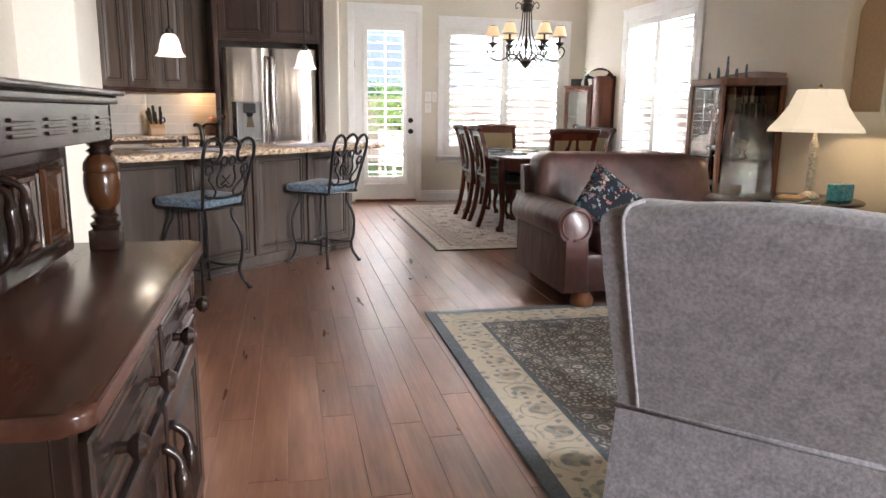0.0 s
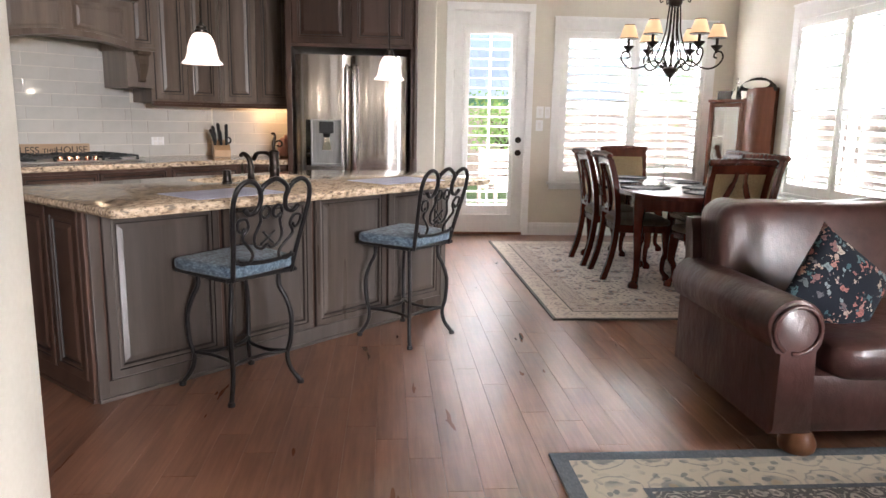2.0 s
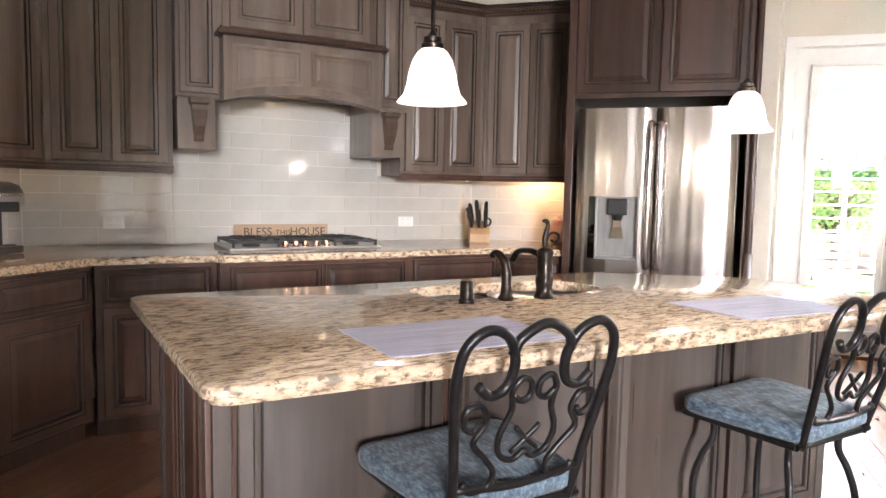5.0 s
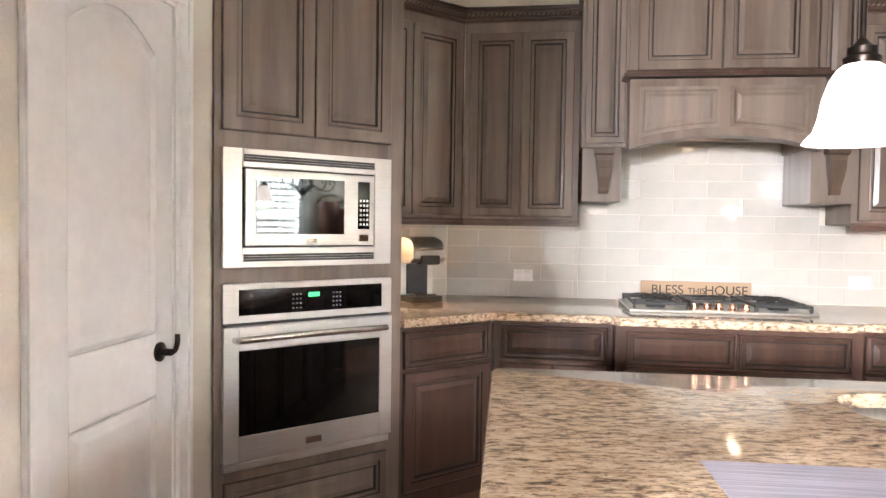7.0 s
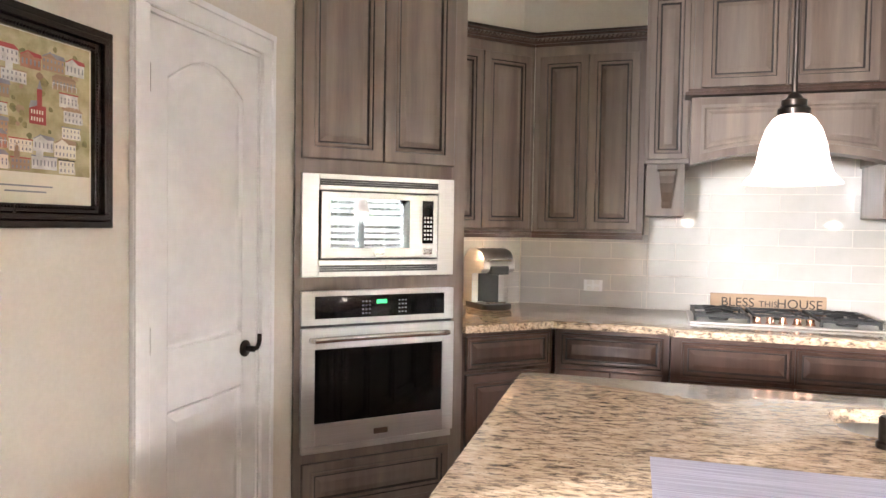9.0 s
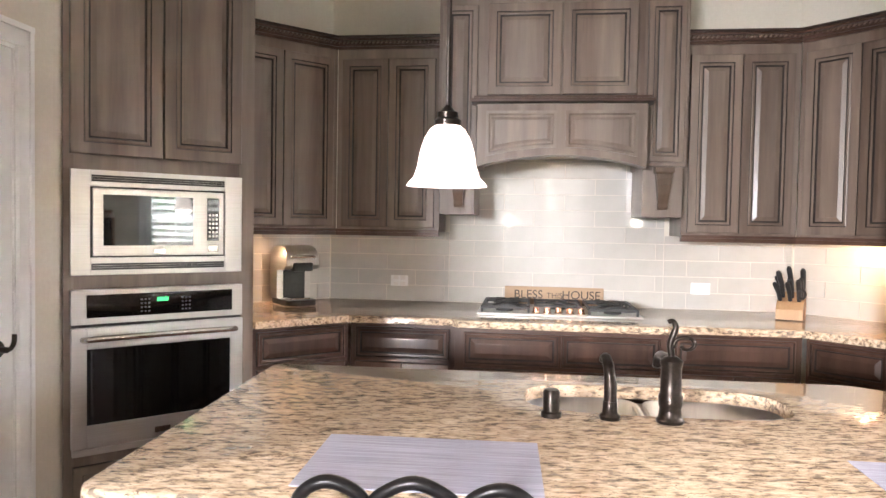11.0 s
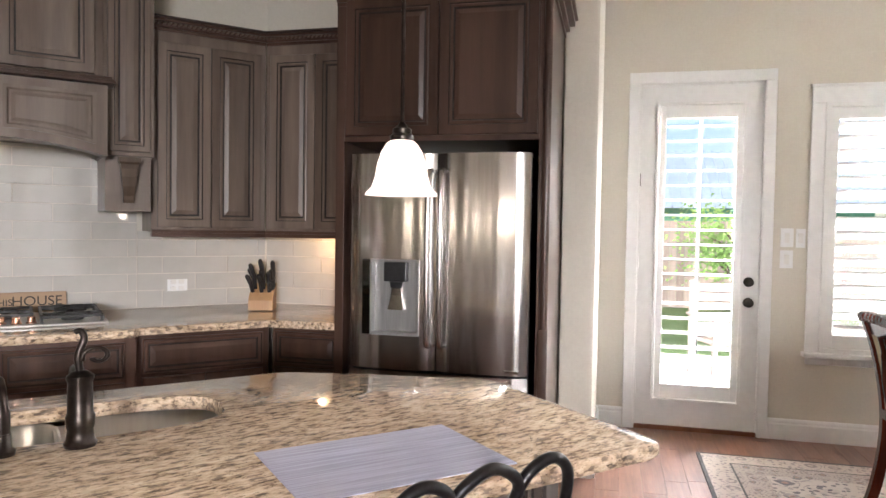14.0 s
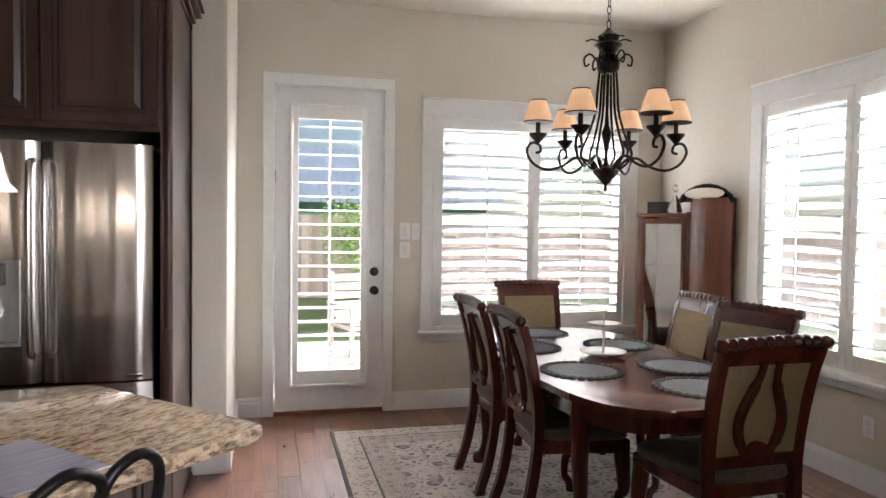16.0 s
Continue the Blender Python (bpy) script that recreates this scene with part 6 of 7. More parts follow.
for x0, x1, z0, z1 in ((0.032, 0.06, 0.11, 1.51), (0.355, 0.383, 0.11, 1.51), (0.06, 0.355, 0.11, 0.15), (0.06, 0.355, 1.47, 1.51)):
    box(bm, x0, x1, -0.012, 0.006, z0, z1, 0.003)
d = part("door", bm, M_SECR, sc)
bm = B()
box(bm, 0.06, 0.355, -0.002, 0.002, 0.15, 1.47)
part("door_pane", bm, M_OLDGLASS, d)
bm = B()
pts = [(0.415 + 0.305 * i / 10, -0.07 * math.sin(math.pi * i / 10)) for i in range(11)] + [(0.72, 0.28), (0.415, 0.28)]
prism(bm, pts, 0.06, 1.66)
part("desk_body", bm, M_SECR, sc, "bowed mahogany desk side", 40)
bm = B()
arc = [(0.34 + 0.39 * i / 16, 1.63 + 0.115 * math.sin(math.pi * i / 16) ** 0.6) for i in range(17)]
rings(bm, [[(x, y, z) for x, z in arc] for y in (-0.01, 0.012)])
part("mirror_board", bm, M_SIDE, sc)
bm = B()
tube(bm, [(x, -0.012, z) for x, z in arc], [0.016 + 0.004 * (i % 2) for i in range(17)], 8)
part("mirror_moulding", bm, M_SIDE, sc, "carved moulding round the mirror", True)
bm = B()
pts = [(0.535 + 0.145 * math.cos(2 * math.pi * i / 24), 1.69 + 0.042 * math.sin(2 * math.pi * i / 24)) for i in range(24)]
rings(bm, [[(x, y + (z - 1.79) * 0.3, z) for x, z in pts] for y in (-0.019, -0.012)])
part("mirror", bm, M_MIRROR, sc, "oval mirror")
bx = thing("small_wooden_box", pose(4.2, 9.5, 1.552, 0, 0, -58), "small dark wooden box on the secretary", "box")
bm = B()
box(bm, 0.0, 0.16, 0.02, 0.14, 0.0, 0.09, 0.004)
part("box_body", bm, M_SIDE, bx)
de = thing("glass_decanter", pose(4.31, 9.27, 1.552), "clear cut-glass decanter on the secretary", "decanter")
bm = B()
lathe(bm, [(0.05, 0.0), (0.055, 0.02), (0.035, 0.09), (0.012, 0.13), (0.012, 0.17), (0.022, 0.175), (0.016, 0.2), (0.0, 0.22)], 16)
part("bottle", bm, M_GLASS, de, "", True)

# ---- curio cabinet ----
cu = thing("curio_cabinet", pose(EX - 0.01, 6.23, 0, 0, 0, -90), "oak bow-sided curio cabinet with glass panes and crystal inside", "cabinet")


def bow(s, n=18, hw=0.48, dp=0.42):
    out = []
    for i in range(n + 1):
        x = -hw + 2 * hw * i / n
        e = min(1.0, max(0.0, (hw - abs(x)) / 0.26))
        out.append((x * s, -dp * s * (math.sin(e * math.pi / 2) ** 0.9)))
    return out


for nm, z0, z1, s in (("plinth", 0.06, 0.16, 1.0), ("cornice", 1.44, 1.5, 1.02)):
    bm = B()
    prism(bm, bow(s), z0, z1, 0.004)
    part(nm, bm, M_OAK, cu)
bm = B()
box(bm, -0.46, 0.46, -0.012, 0.0, 0.16, 1.44)
part("mirror_back", bm, M_OLDMIRROR, cu, "dim silvered mirror back")
bm = B()
rings(bm, [[(x, y, z) for x, z in [(-0.47, 1.5), (-0.47, 1.54)] + [(-0.47 + 0.94 * i / 8, 1.54 + 0.03 * math.sin(math.pi * i / 8)) for i in range(1, 8)] + [(0.47, 1.54), (0.47, 1.5)]] for y in (-0.02, 0.0)])
part("back_rail", bm, M_OAK, cu)
for x, y in ((-0.47, -0.02), (0.47, -0.02), (-0.235, -0.41), (0.235, -0.41)):
    bm = B()
    box(bm, x - 0.024, x + 0.024, y - 0.016, y + 0.016, 0.16, 1.44, 0.003)
    part("post", bm, M_OAK, cu)
    bm = B()
    lathe(bm, [(0.02, 0.0), (0.03, 0.03), (0.022, 0.06)], 12, (x * 0.95, y * 0.95 - 0.01, 0))
    part("foot", bm, M_OAK, cu)
for z in (0.5, 0.82, 1.14):
    bm = B()
    prism(bm, bow(0.95), z, z + 0.008)
    part("glass_shelf", bm, M_GLASS, cu)
bm = B()
box(bm, -0.21, 0.21, -0.416, -0.412, 0.17, 1.43)
part("door_pane", bm, M_GLASS, cu)
for s in (-1, 1):
    bm = B()
    pts = [p for p in bow(0.995, 40) if s * p[0] > 0.25]
    for (xa, ya), (xb, yb) in zip(pts, pts[1:]):
        bm.faces.new([bm.verts.new(q) for q in ((xa, ya, 0.17), (xb, yb, 0.17), (xb, yb, 1.43), (xa, ya, 1.43))])
    bmesh.ops.remove_doubles(bm, verts=bm.verts, dist=0.0003)
    ret = bmesh.ops.solidify(bm, geom=bm.faces[:], thickness=0.003)
    part("curved_pane", bm, M_GLASS, cu, "", True)
random.seed(8)
for z in (0.168, 0.51, 0.83, 1.15):
    for k in range(4):
        x, y = -0.25 + k * 0.16 + random.uniform(-0.03, 0.03), random.uniform(-0.28, -0.15)
        h, rr = random.uniform(0.07, 0.18), random.uniform(0.025, 0.05)
        cup = thing("crystal_piece", pose(EX - 0.01, 6.23, 0, 0, 0, -90) @ pose(x, y, z), "white china or crystal piece on a curio shelf", "glassware", "curio contents")
        bm = B()
        lathe(bm, [(rr * 0.7, 0.0), (rr * 0.25, 0.012), (rr * 0.22, h * 0.45), (rr, h * 0.65), (rr * 1.1, h), (rr * 0.95, h * 0.98), (rr * 0.8, h * 0.68), (0, h * 0.55)], 14)
        part("bowl", bm, M_CERAM if k % 2 else M_GLASS, cup, "", True)
for k, h in enumerate((0.04, 0.07, 0.09, 0.11, 0.1, 0.2, 0.09, 0.08, 0.12)):
    fg = thing("blue_figurine", pose(EX - 0.01, 6.23, 0, 0, 0, -90) @ pose(-0.3 + k * 0.065, -0.2 - 0.05 * (k % 2), 1.501), "small dark blue figurine on top of the curio cabinet", "figurine", "figurines on the curio cabinet")
    bm = B()
    lathe(bm, [(0.02, 0.0), (0.016, h * 0.2), (0.01, h * 0.55), (0.013, h * 0.7), (0.007, h * 0.8), (0.01, h * 0.92), (0.0, h)], 10)
    part("figure", bm, simple("slate_blue_glaze", (0.05, 0.08, 0.11), (0.12, 0.16, 0.2), rough=0.3) if k == 0 else bpy.data.materials["slate_blue_glaze"], fg, "", True)

# ---- leather loveseat ----
so = thing("leather_loveseat", pose(2.88, 4.95, 0), "dark brown leather rolled-arm loveseat with nailhead front", "sofa")
HW = 0.76
bm = B()
box(bm, -HW + 0.16, HW - 0.16, -0.46, 0.42, 0.1, 0.34, 0.03)
part("base", bm, M_LEATH, so, "", 50)
bm = B()
puff(bm, (0, -0.09, 0.4), (0.52, 0.42, 0.095), 0.4, 0.22, 36, lambda p: Vector((0, 0, 0.006 * math.sin(9 * p.x) * math.cos(7 * p.y))))
part("seat_cushion", bm, M_LEATH, so, "", True)
bm = B()
puff(bm, (0, 0.3, 0.65), (0.66, 0.13, 0.265), 0.24, 0.22, 48, lambda p: Vector((0, (p.z - 0.66) * 0.28 + 0.008 * math.sin(11 * p.x) + 0.006 * math.sin(27 * p.x + 9 * p.z), (0.01 * math.sin(8 * p.x) + 0.006 * math.sin(31 * p.x)) * (p.z > 0.7))))
part("back_cushion", bm, M_LEATH, so, "plump creased leather back", True)
bm = B()
rings(bm, [[(-0.7, y0, z), (0.7, y0, z), (0.7, y1, z), (-0.7, y1, z)] for z, y0, y1 in ((0.1, 0.36, 0.44), (0.5, 0.37, 0.46), (0.76, 0.42, 0.5), (0.82, 0.45, 0.5))])
part("outer_back", bm, M_LEATH, so, "", 50)
for s in (-1, 1):
    bm = B()
    prof = [(0.56, 0.1), (0.73, 0.1), (0.73, 0.44)]
    cx, cz, rr = 0.665, 0.52, 0.115
    prof += [(cx + rr * math.cos(radians(a)), cz + rr * math.sin(radians(a))) for a in range(-40, 221, 20)]
    prof += [(0.575, 0.43)]
    lps = []
    for y, f in ((-0.47, 0.9), (-0.455, 1.0), (0.0, 1.0), (0.44, 0.98)):
        lps.append([(s * (0.65 + (x - 0.65) * f), y, 0.32 + (z - 0.32) * f) for x, z in prof])
    rings(bm, lps)
    part("rolled_arm", bm, M_LEATH, so, "", 40)
    bm = B()
    tube(bm, [(s * (cx + rr * 0.8 * math.cos(radians(a))), -0.474, cz + rr * 0.8 * math.sin(radians(a))) for a in range(-60, 300, 20)], 0.009, 8)
    part("arm_piping", bm, M_LEATH, so, "", True)
    for y in (-0.41, 0.38):
        bm = B()
        lathe(bm, [(0.045, 0.0), (0.068, 0.02), (0.072, 0.05), (0.055, 0.085), (0.04, 0.1)], 18, (s * 0.58, y, 0))
        part("bun_foot", bm, M_OAK, so, "turned wooden bun foot", True)
tip = radians(36)
L, Y, U = Vector((math.cos(tip), 0, -math.sin(tip))), Vector((0, 1, 0)), Vector((math.sin(tip), 0, math.cos(tip)))
lean = radians(16)
PILLOW = Matrix((L, Y * math.cos(lean) - U * math.sin(lean), U * math.cos(lean) + Y * math.sin(lean))).transposed().to_4x4()
PILLOW.translation = (2.54, 4.75, 0.625)
pl = thing("throw_pillow", PILLOW, "navy floral throw pillow on the leather loveseat", "pillow")
bm = B()
n = 16
sheets = []
for sgn in (-1, 1):
    grid = []
    for i in range(n + 1):
        a = -1 + 2 * i / n
        row = []
        for j in range(n + 1):
            b = -1 + 2 * j / n
            t = max(0.0, (1 - a * a) * (1 - b * b)) ** 0.42
            pinch = 1 - 0.07 * (1 - a * a) * (b * b) - 0.07 * (1 - b * b) * (a * a)
            row.append(bm.verts.new((0.205 * a * pinch, sgn * 0.08 * t, 0.185 * b * pinch)))
        grid.append(row)
    for i in range(n):
        for j in range(n):
            bm.faces.new((grid[i][j], grid[i + 1][j], grid[i + 1][j + 1], grid[i][j + 1]))
bmesh.ops.remove_doubles(bm, verts=bm.verts, dist=0.001)
part("cover", bm, M_FLORAL, pl, "", True)

# ---- coffee table ----
ct = thing("coffee_table", pose(2.31, 2.5, 0.0125), "black painted coffee table with turned bun legs", "table")
bm = B()
box(bm, 0, 0.95, 0, 1.2, 0.455, 0.485, 0.008)
part("tabletop", bm, M_BLACKW, ct)
bm = B()
box(bm, 0.03, 0.92, 0.03, 1.17, 0.3, 0.455, 0.004)
box(bm, 0.02, 0.93, 0.02, 1.18, 0.29, 0.31, 0.005)
part("apron", bm, M_BLACKW, ct)
for x in (0.07, 0.88):
    for y in (0.07, 1.13):
        bm = B()
        lathe(bm, [(0.018, 0.0), (0.026, 0.03), (0.036, 0.12), (0.058, 0.19), (0.06, 0.225), (0.035, 0.25), (0.05, 0.27), (0.05, 0.29)], 18, (x, y, 0))
        part("leg", bm, M_BLACKW, ct, "", 40)
bk = thing("magazine", pose(2.72, 3.3, 0.498, 0, 0, 12), "cream magazine lying on the black coffee table", "magazine")
bm = B()
box(bm, 0, 0.22, 0, 0.29, 0, 0.012, 0.002)
part("pages", bm, M_PAPER, bk)

# ---- grey armchair ----
ac = thing("grey_armchair", pose(1.541, 1.829, 0.0125, 0, 0, -45), "light grey tweed armchair with a tall winged back", "armchair")
bm = B()
n = 14
lps = []
for z, y, wd, crownz in ((0.42, 0.12, 0.375, 0), (0.6, 0.05, 0.38, 0), (0.8, -0.03, 0.385, 0), (0.915, -0.072, 0.385, 0.02), (0.942, -0.074, 0.382, 0.026), (0.957, -0.05, 0.37, 0.03), (0.96, 0.03, 0.355, 0.03), (0.93, 0.06, 0.35, 0.02)):
    lps.append([(-wd + 2 * wd * i / n, y, z + crownz * math.sin(math.pi * i / n)) for i in range(n + 1)] + [(wd, y + 0.16, z), (-wd, y + 0.16, z)])
rings(bm, lps)
part("backrest", bm, M_GREY, ac, "", 50)
for s in (-1, 1):
    bm = B()
    puff(bm, (s * 0.345, 0.2, 0.7), (0.034, 0.13, 0.24), 0.3, 0.35, 20, lambda p: Vector((0, (0.7 - p.z) * 0.36, 0)))
    part("wing", bm, M_GREY, ac, "", True)
    bm = B()
    puff(bm, (s * 0.315, 0.51, 0.4), (0.068, 0.3, 0.19), 0.35, 0.3, 22)
    part("arm", bm, M_GREY, ac, "", True)
    bm = B()
    tube(bm, curve([(s * 0.325, 0.116, 0.43), (s * 0.33, 0.009, 0.7), (s * 0.332, -0.073, 0.915), (s * 0.33, -0.075, 0.95), (s * 0.328, -0.05, 0.967), (s * 0.32, 0.03, 0.972)], 6), 0.0055, 6)
    part("welt_seam", bm, M_GREY, ac, "", True)
bm = B()
rings(bm, [[(-w, y0, z), (w, y0, z), (w - 0.04, 0.76, z), (-w + 0.04, 0.76, z)] for z, w, y0 in ((0.03, 0.4, 0.07), (0.2, 0.39, 0.09), (0.42, 0.38, 0.11), (0.435, 0.37, 0.13))])
part("skirted_base", bm, M_GREY, ac, "", 40)
bm = B()
tube(bm, [(-0.385, 0.15, 0.43), (-0.385, 0.112, 0.43), (0.385, 0.112, 0.43), (0.385, 0.15, 0.43)], 0.007, 6)
part("back_seam", bm, M_GREY, ac, "", True)
bm = B()
puff(bm, (0, 0.44, 0.46), (0.27, 0.32, 0.08), 0.35, 0.25, 26)
part("seat_cushion", bm, M_GREY, ac, "", True)

# ---- end table with lamp ----
et = thing("end_table", pose(4.12, 4.9, 0), "round black pedestal end table", "table")
bm = B()
lathe(bm, [(0.36, 0.585), (0.385, 0.592), (0.385, 0.608), (0.37, 0.615), (0.0, 0.615)], 40)
part("tabletop", bm, M_BLACKW, et, "", 40)
bm = B()
lathe(bm, [(0.16, 0.06), (0.06, 0.1), (0.05, 0.2), (0.08, 0.3), (0.045, 0.42), (0.1, 0.56), (0.14, 0.585)], 20)
part("pedestal", bm, M_BLACKW, et, "", 40)
for k in range(3):
    a = radians(90 + 120 * k)
    bm = B()
    tube(bm, curve([(0.05 * math.cos(a), 0.05 * math.sin(a), 0.14), (0.17 * math.cos(a), 0.17 * math.sin(a), 0.09), (0.28 * math.cos(a), 0.28 * math.sin(a), 0.018)], 5), [0.03] * 5 + [0.022] * 6, 8)
    part("foot", bm, M_BLACKW, et, "", True)
lp = thing("table_lamp", pose(4.16, 4.9, 0.616), "cream bell-shade table lamp with slender mosaic base", "lamp")
bm = B()
lathe(bm, [(0.075, 0.0), (0.07, 0.02), (0.03, 0.05), (0.022, 0.1), (0.032, 0.16), (0.022, 0.22), (0.03, 0.28), (0.02, 0.34), (0.03, 0.38), (0.014, 0.42), (0.008, 0.5)], 18)
part("base", bm, simple("crackled_silver_mosaic", (0.3, 0.27, 0.23), (0.7, 0.66, 0.58), (60, 60, 60), 0.35, 0.3, bumps=0.4), lp, "", 40)
bm = B()
n = 8
lps = []
for r, z in ((0.325, 0.465), (0.315, 0.49), (0.255, 0.56), (0.2, 0.64), (0.165, 0.72), (0.15, 0.755), (0.147, 0.755), (0.162, 0.72), (0.197, 0.64), (0.252, 0.56), (0.312, 0.49)):
    lps.append([(r * math.cos(2 * math.pi * (i + 0.5) / n), r * math.sin(2 * math.pi * (i + 0.5) / n), z) for i in range(n)])
rings(bm, lps, close=False)
part("shade", bm, M_LSHADE, lp, "cream panelled fabric shade")
bm = B()
lathe(bm, [(0.008, 0.5), (0.006, 0.76), (0.014, 0.77), (0.006, 0.785), (0.0, 0.8)], 10)
part("finial", bm, M_BRASS, lp)
bulb("lamp_bulb", (4.16, 4.9, 1.22), 2.1, (1.0, 0.72, 0.45), 0.04)
for k in range(3):
    bo = thing("book", pose(3.86, 4.7, 0.617 + 0.013 * k, 0, 0, 24 + 7 * k), "slim book lying in a stack on the end table", "book", "books on the end table")
    bm = B()
    box(bm, -0.11, 0.11, -0.08, 0.08, 0, 0.012, 0.002)
    part("cover", bm, (M_PAPER, M_GREYP, M_PINE)[k], bo)
bb = thing("blue_glass_box", pose(4.26, 4.72, 0.617, 0, 0, 15), "turquoise glass candle box on the end table", "candle holder")
bm = B()
box(bm, -0.075, 0.075, -0.05, 0.05, 0, 0.115, 0.006)
part("box_body", bm, M_BLUE, bb)

# armchair with a dark floral cover beyond the end table
fc = thing("floral_armchair", pose(4.12, 3.75, 0, 0, 0, 90), "dark floral upholstered armchair beside the end table", "armchair")
bm = B()
puff(bm, (0, 0.0, 0.28), (0.4, 0.4, 0.2), 0.3, 0.3)
part("seat_base", bm, M_FLORAL2, fc, "", True)
bm = B()
puff(bm, (0, -0.3, 0.6), (0.38, 0.12, 0.3), 0.35, 0.35)
part("backrest", bm, M_FLORAL2, fc, "", True)
for s in (-1, 1):
    bm = B()
    puff(bm, (s * 0.38, 0.02, 0.42), (0.09, 0.36, 0.16), 0.4, 0.4)
    part("arm", bm, M_FLORAL2, fc, "", True)

# ---- sideboard with hutch ----
sb = thing("antique_sideboard", pose(0, 0, 0), "dark antique oak sideboard with carved hutch and turned posts", "sideboard")
Y0, Y1, XF, XB = 1.45, 2.56, 0.3, -0.27
bm = B()
top_pts = rounded([(XB, Y0 - 0.01), (XF + 0.012, Y0 - 0.01), (XF + 0.012, Y1), (XB, Y1)], 0.035)
prism(bm, top_pts, 0.803, 0.832, 0.009)
part("worktop", bm, M_SIDETOP, sb, "worn reddish top", 40)
for nm, p in zip(("case", "front_leg", "front_leg", "stile", "top_rail", "bottom_rail", "middle_rail"), ((XB, XF - 0.045, Y0 + 0.02, Y1 - 0.03, 0.12, 0.803), (XF - 0.045, XF - 0.022, Y0 + 0.02, Y0 + 0.055, 0.0, 0.803), (XF - 0.045, XF - 0.022, Y1 - 0.065, Y1 - 0.03, 0.0, 0.803), (XF - 0.045, XF - 0.022, 1.985, 2.015, 0.12, 0.803), (XF - 0.045, XF - 0.026, Y0 + 0.055, Y1 - 0.065, 0.775, 0.803), (XF - 0.045, XF - 0.022, Y0 + 0.055, Y1 - 0.065, 0.12, 0.16), (XF - 0.045, XF - 0.022, Y0 + 0.055, Y1 - 0.065, 0.6, 0.63))):
    bm = B()
    box(bm, *p, 0.003)
    part(nm, bm, M_SIDE, sb)
for y in (Y0 + 0.02, Y1 - 0.06):
    bm = B()
    box(bm, XB, XB + 0.03, y, y + 0.03, 0.0, 0.12)
    part("back_leg", bm, M_SIDE, sb)
FM = pose(XF - 0.026, Y0 + 0.06, 0, 0, 0, 90)
for y0, y1 in ((0.0, 0.47), (0.505, 0.98)):
    bm = B()
    raised(bm, y0, y1, 0.64, 0.765, 0.024, 0, 0.016)
    o = part("drawer", bm, M_SIDE, sb)
    o.matrix_local = FM
    for f in (0.24, 0.78):
        bm = B()
        lathe(bm, [(0.01, 0.0), (0.008, 0.016), (0.018, 0.024), (0.021, 0.034), (0.014, 0.044), (0.0, 0.047)], 16)
        k = part("knob", bm, M_SIDE, o, "turned wooden knob", 40)
        k.location, k.rotation_euler = (y0 + (y1 - y0) * f, -0.016, 0.7), (radians(90), 0, 0)
    dm = y0
    bm = B()
    raised(bm, y0, y1, 0.165, 0.595, 0.06, 0, 0.016)
    o = part("door", bm, M_SIDE, sb)
    o.matrix_local = FM
    px = y1 - 0.035 if y0 == 0 else y0 + 0.035
    bm = B()
    tube(bm, curve([(px, -0.016, 0.54), (px + 0.004, -0.045, 0.51), (px - 0.004, -0.05, 0.46), (px + 0.004, -0.05, 0.42), (px, -0.04, 0.36), (px, -0.016, 0.33)], 5), [0.01] * 8 + [0.016] * 10 + [0.01] * 8, 8)
    part("pull", bm, M_SIDE, o, "forged iron drop pull", True)
bm = B()
box(bm, XB, 0.13, Y0 - 0.02, Y1 - 0.03, 1.185, 1.205, 0.006)
box(bm, XB, 0.145, Y0 - 0.03, Y1 - 0.02, 1.205, 1.218, 0.005)
part("hutch_top", bm, M_SIDE, sb)
bm = B()
box(bm, 0.09, 0.115, Y0, Y1 - 0.05, 1.1, 1.186, 0.003)
box(bm, XB, 0.115, Y1 - 0.075, Y1 - 0.05, 1.1, 1.186, 0.003)
part("frieze", bm, M_SIDE, sb)
for k in range(6):
    for j in range(3):
        bm = B()
        y = Y0 + 0.05 + k * 0.175
        box(bm, 0.1155, 0.12, y, y + 0.11, 1.125 + j * 0.013, 1.132 + j * 0.013, 0.002)
        part("carved_reed", bm, M_SIDE, sb)
bm = B()
box(bm, XB, 0.02, Y0 + 0.1, Y1 - 0.16, 0.834, 1.1, 0.003)
part("hutch_case", bm, M_SIDE, sb)
HM = pose(0.022, Y0 + 0.11, 0, 0, 0, 90)
for y0, y1 in ((0.0, 0.415), (0.425, 0.84)):
    bm = B()
    raised(bm, y0, y1, 0.845, 1.09, 0.04, 0, 0.016)
    o = part("hutch_door", bm, M_SIDE, sb)
    o.matrix_local = HM
    bm = B()
    cx = (y0 + y1) / 2
    for a, b in ((y0 + 0.06, cx - 0.02), (cx + 0.02, y1 - 0.06)):
        raised(bm, a, b, 0.89, 1.05, 0.012, -0.015, 0.012)
    part("inset_panel", bm, M_SIDEP, o, "amber panel")
    px = y1 - 0.03 if y0 == 0 else y0 + 0.03
    bm = B()
    tube(bm, curve([(px, -0.016, 1.05), (px + 0.004, -0.045, 1.03), (px - 0.004, -0.052, 0.99), (px + 0.004, -0.052, 0.95), (px, -0.04, 0.91), (px, -0.016, 0.89)], 5), [0.007] * 8 + [0.012] * 10 + [0.007] * 8, 8)
    part("pull", bm, M_SIDE, o, "forged iron drop pull", True)
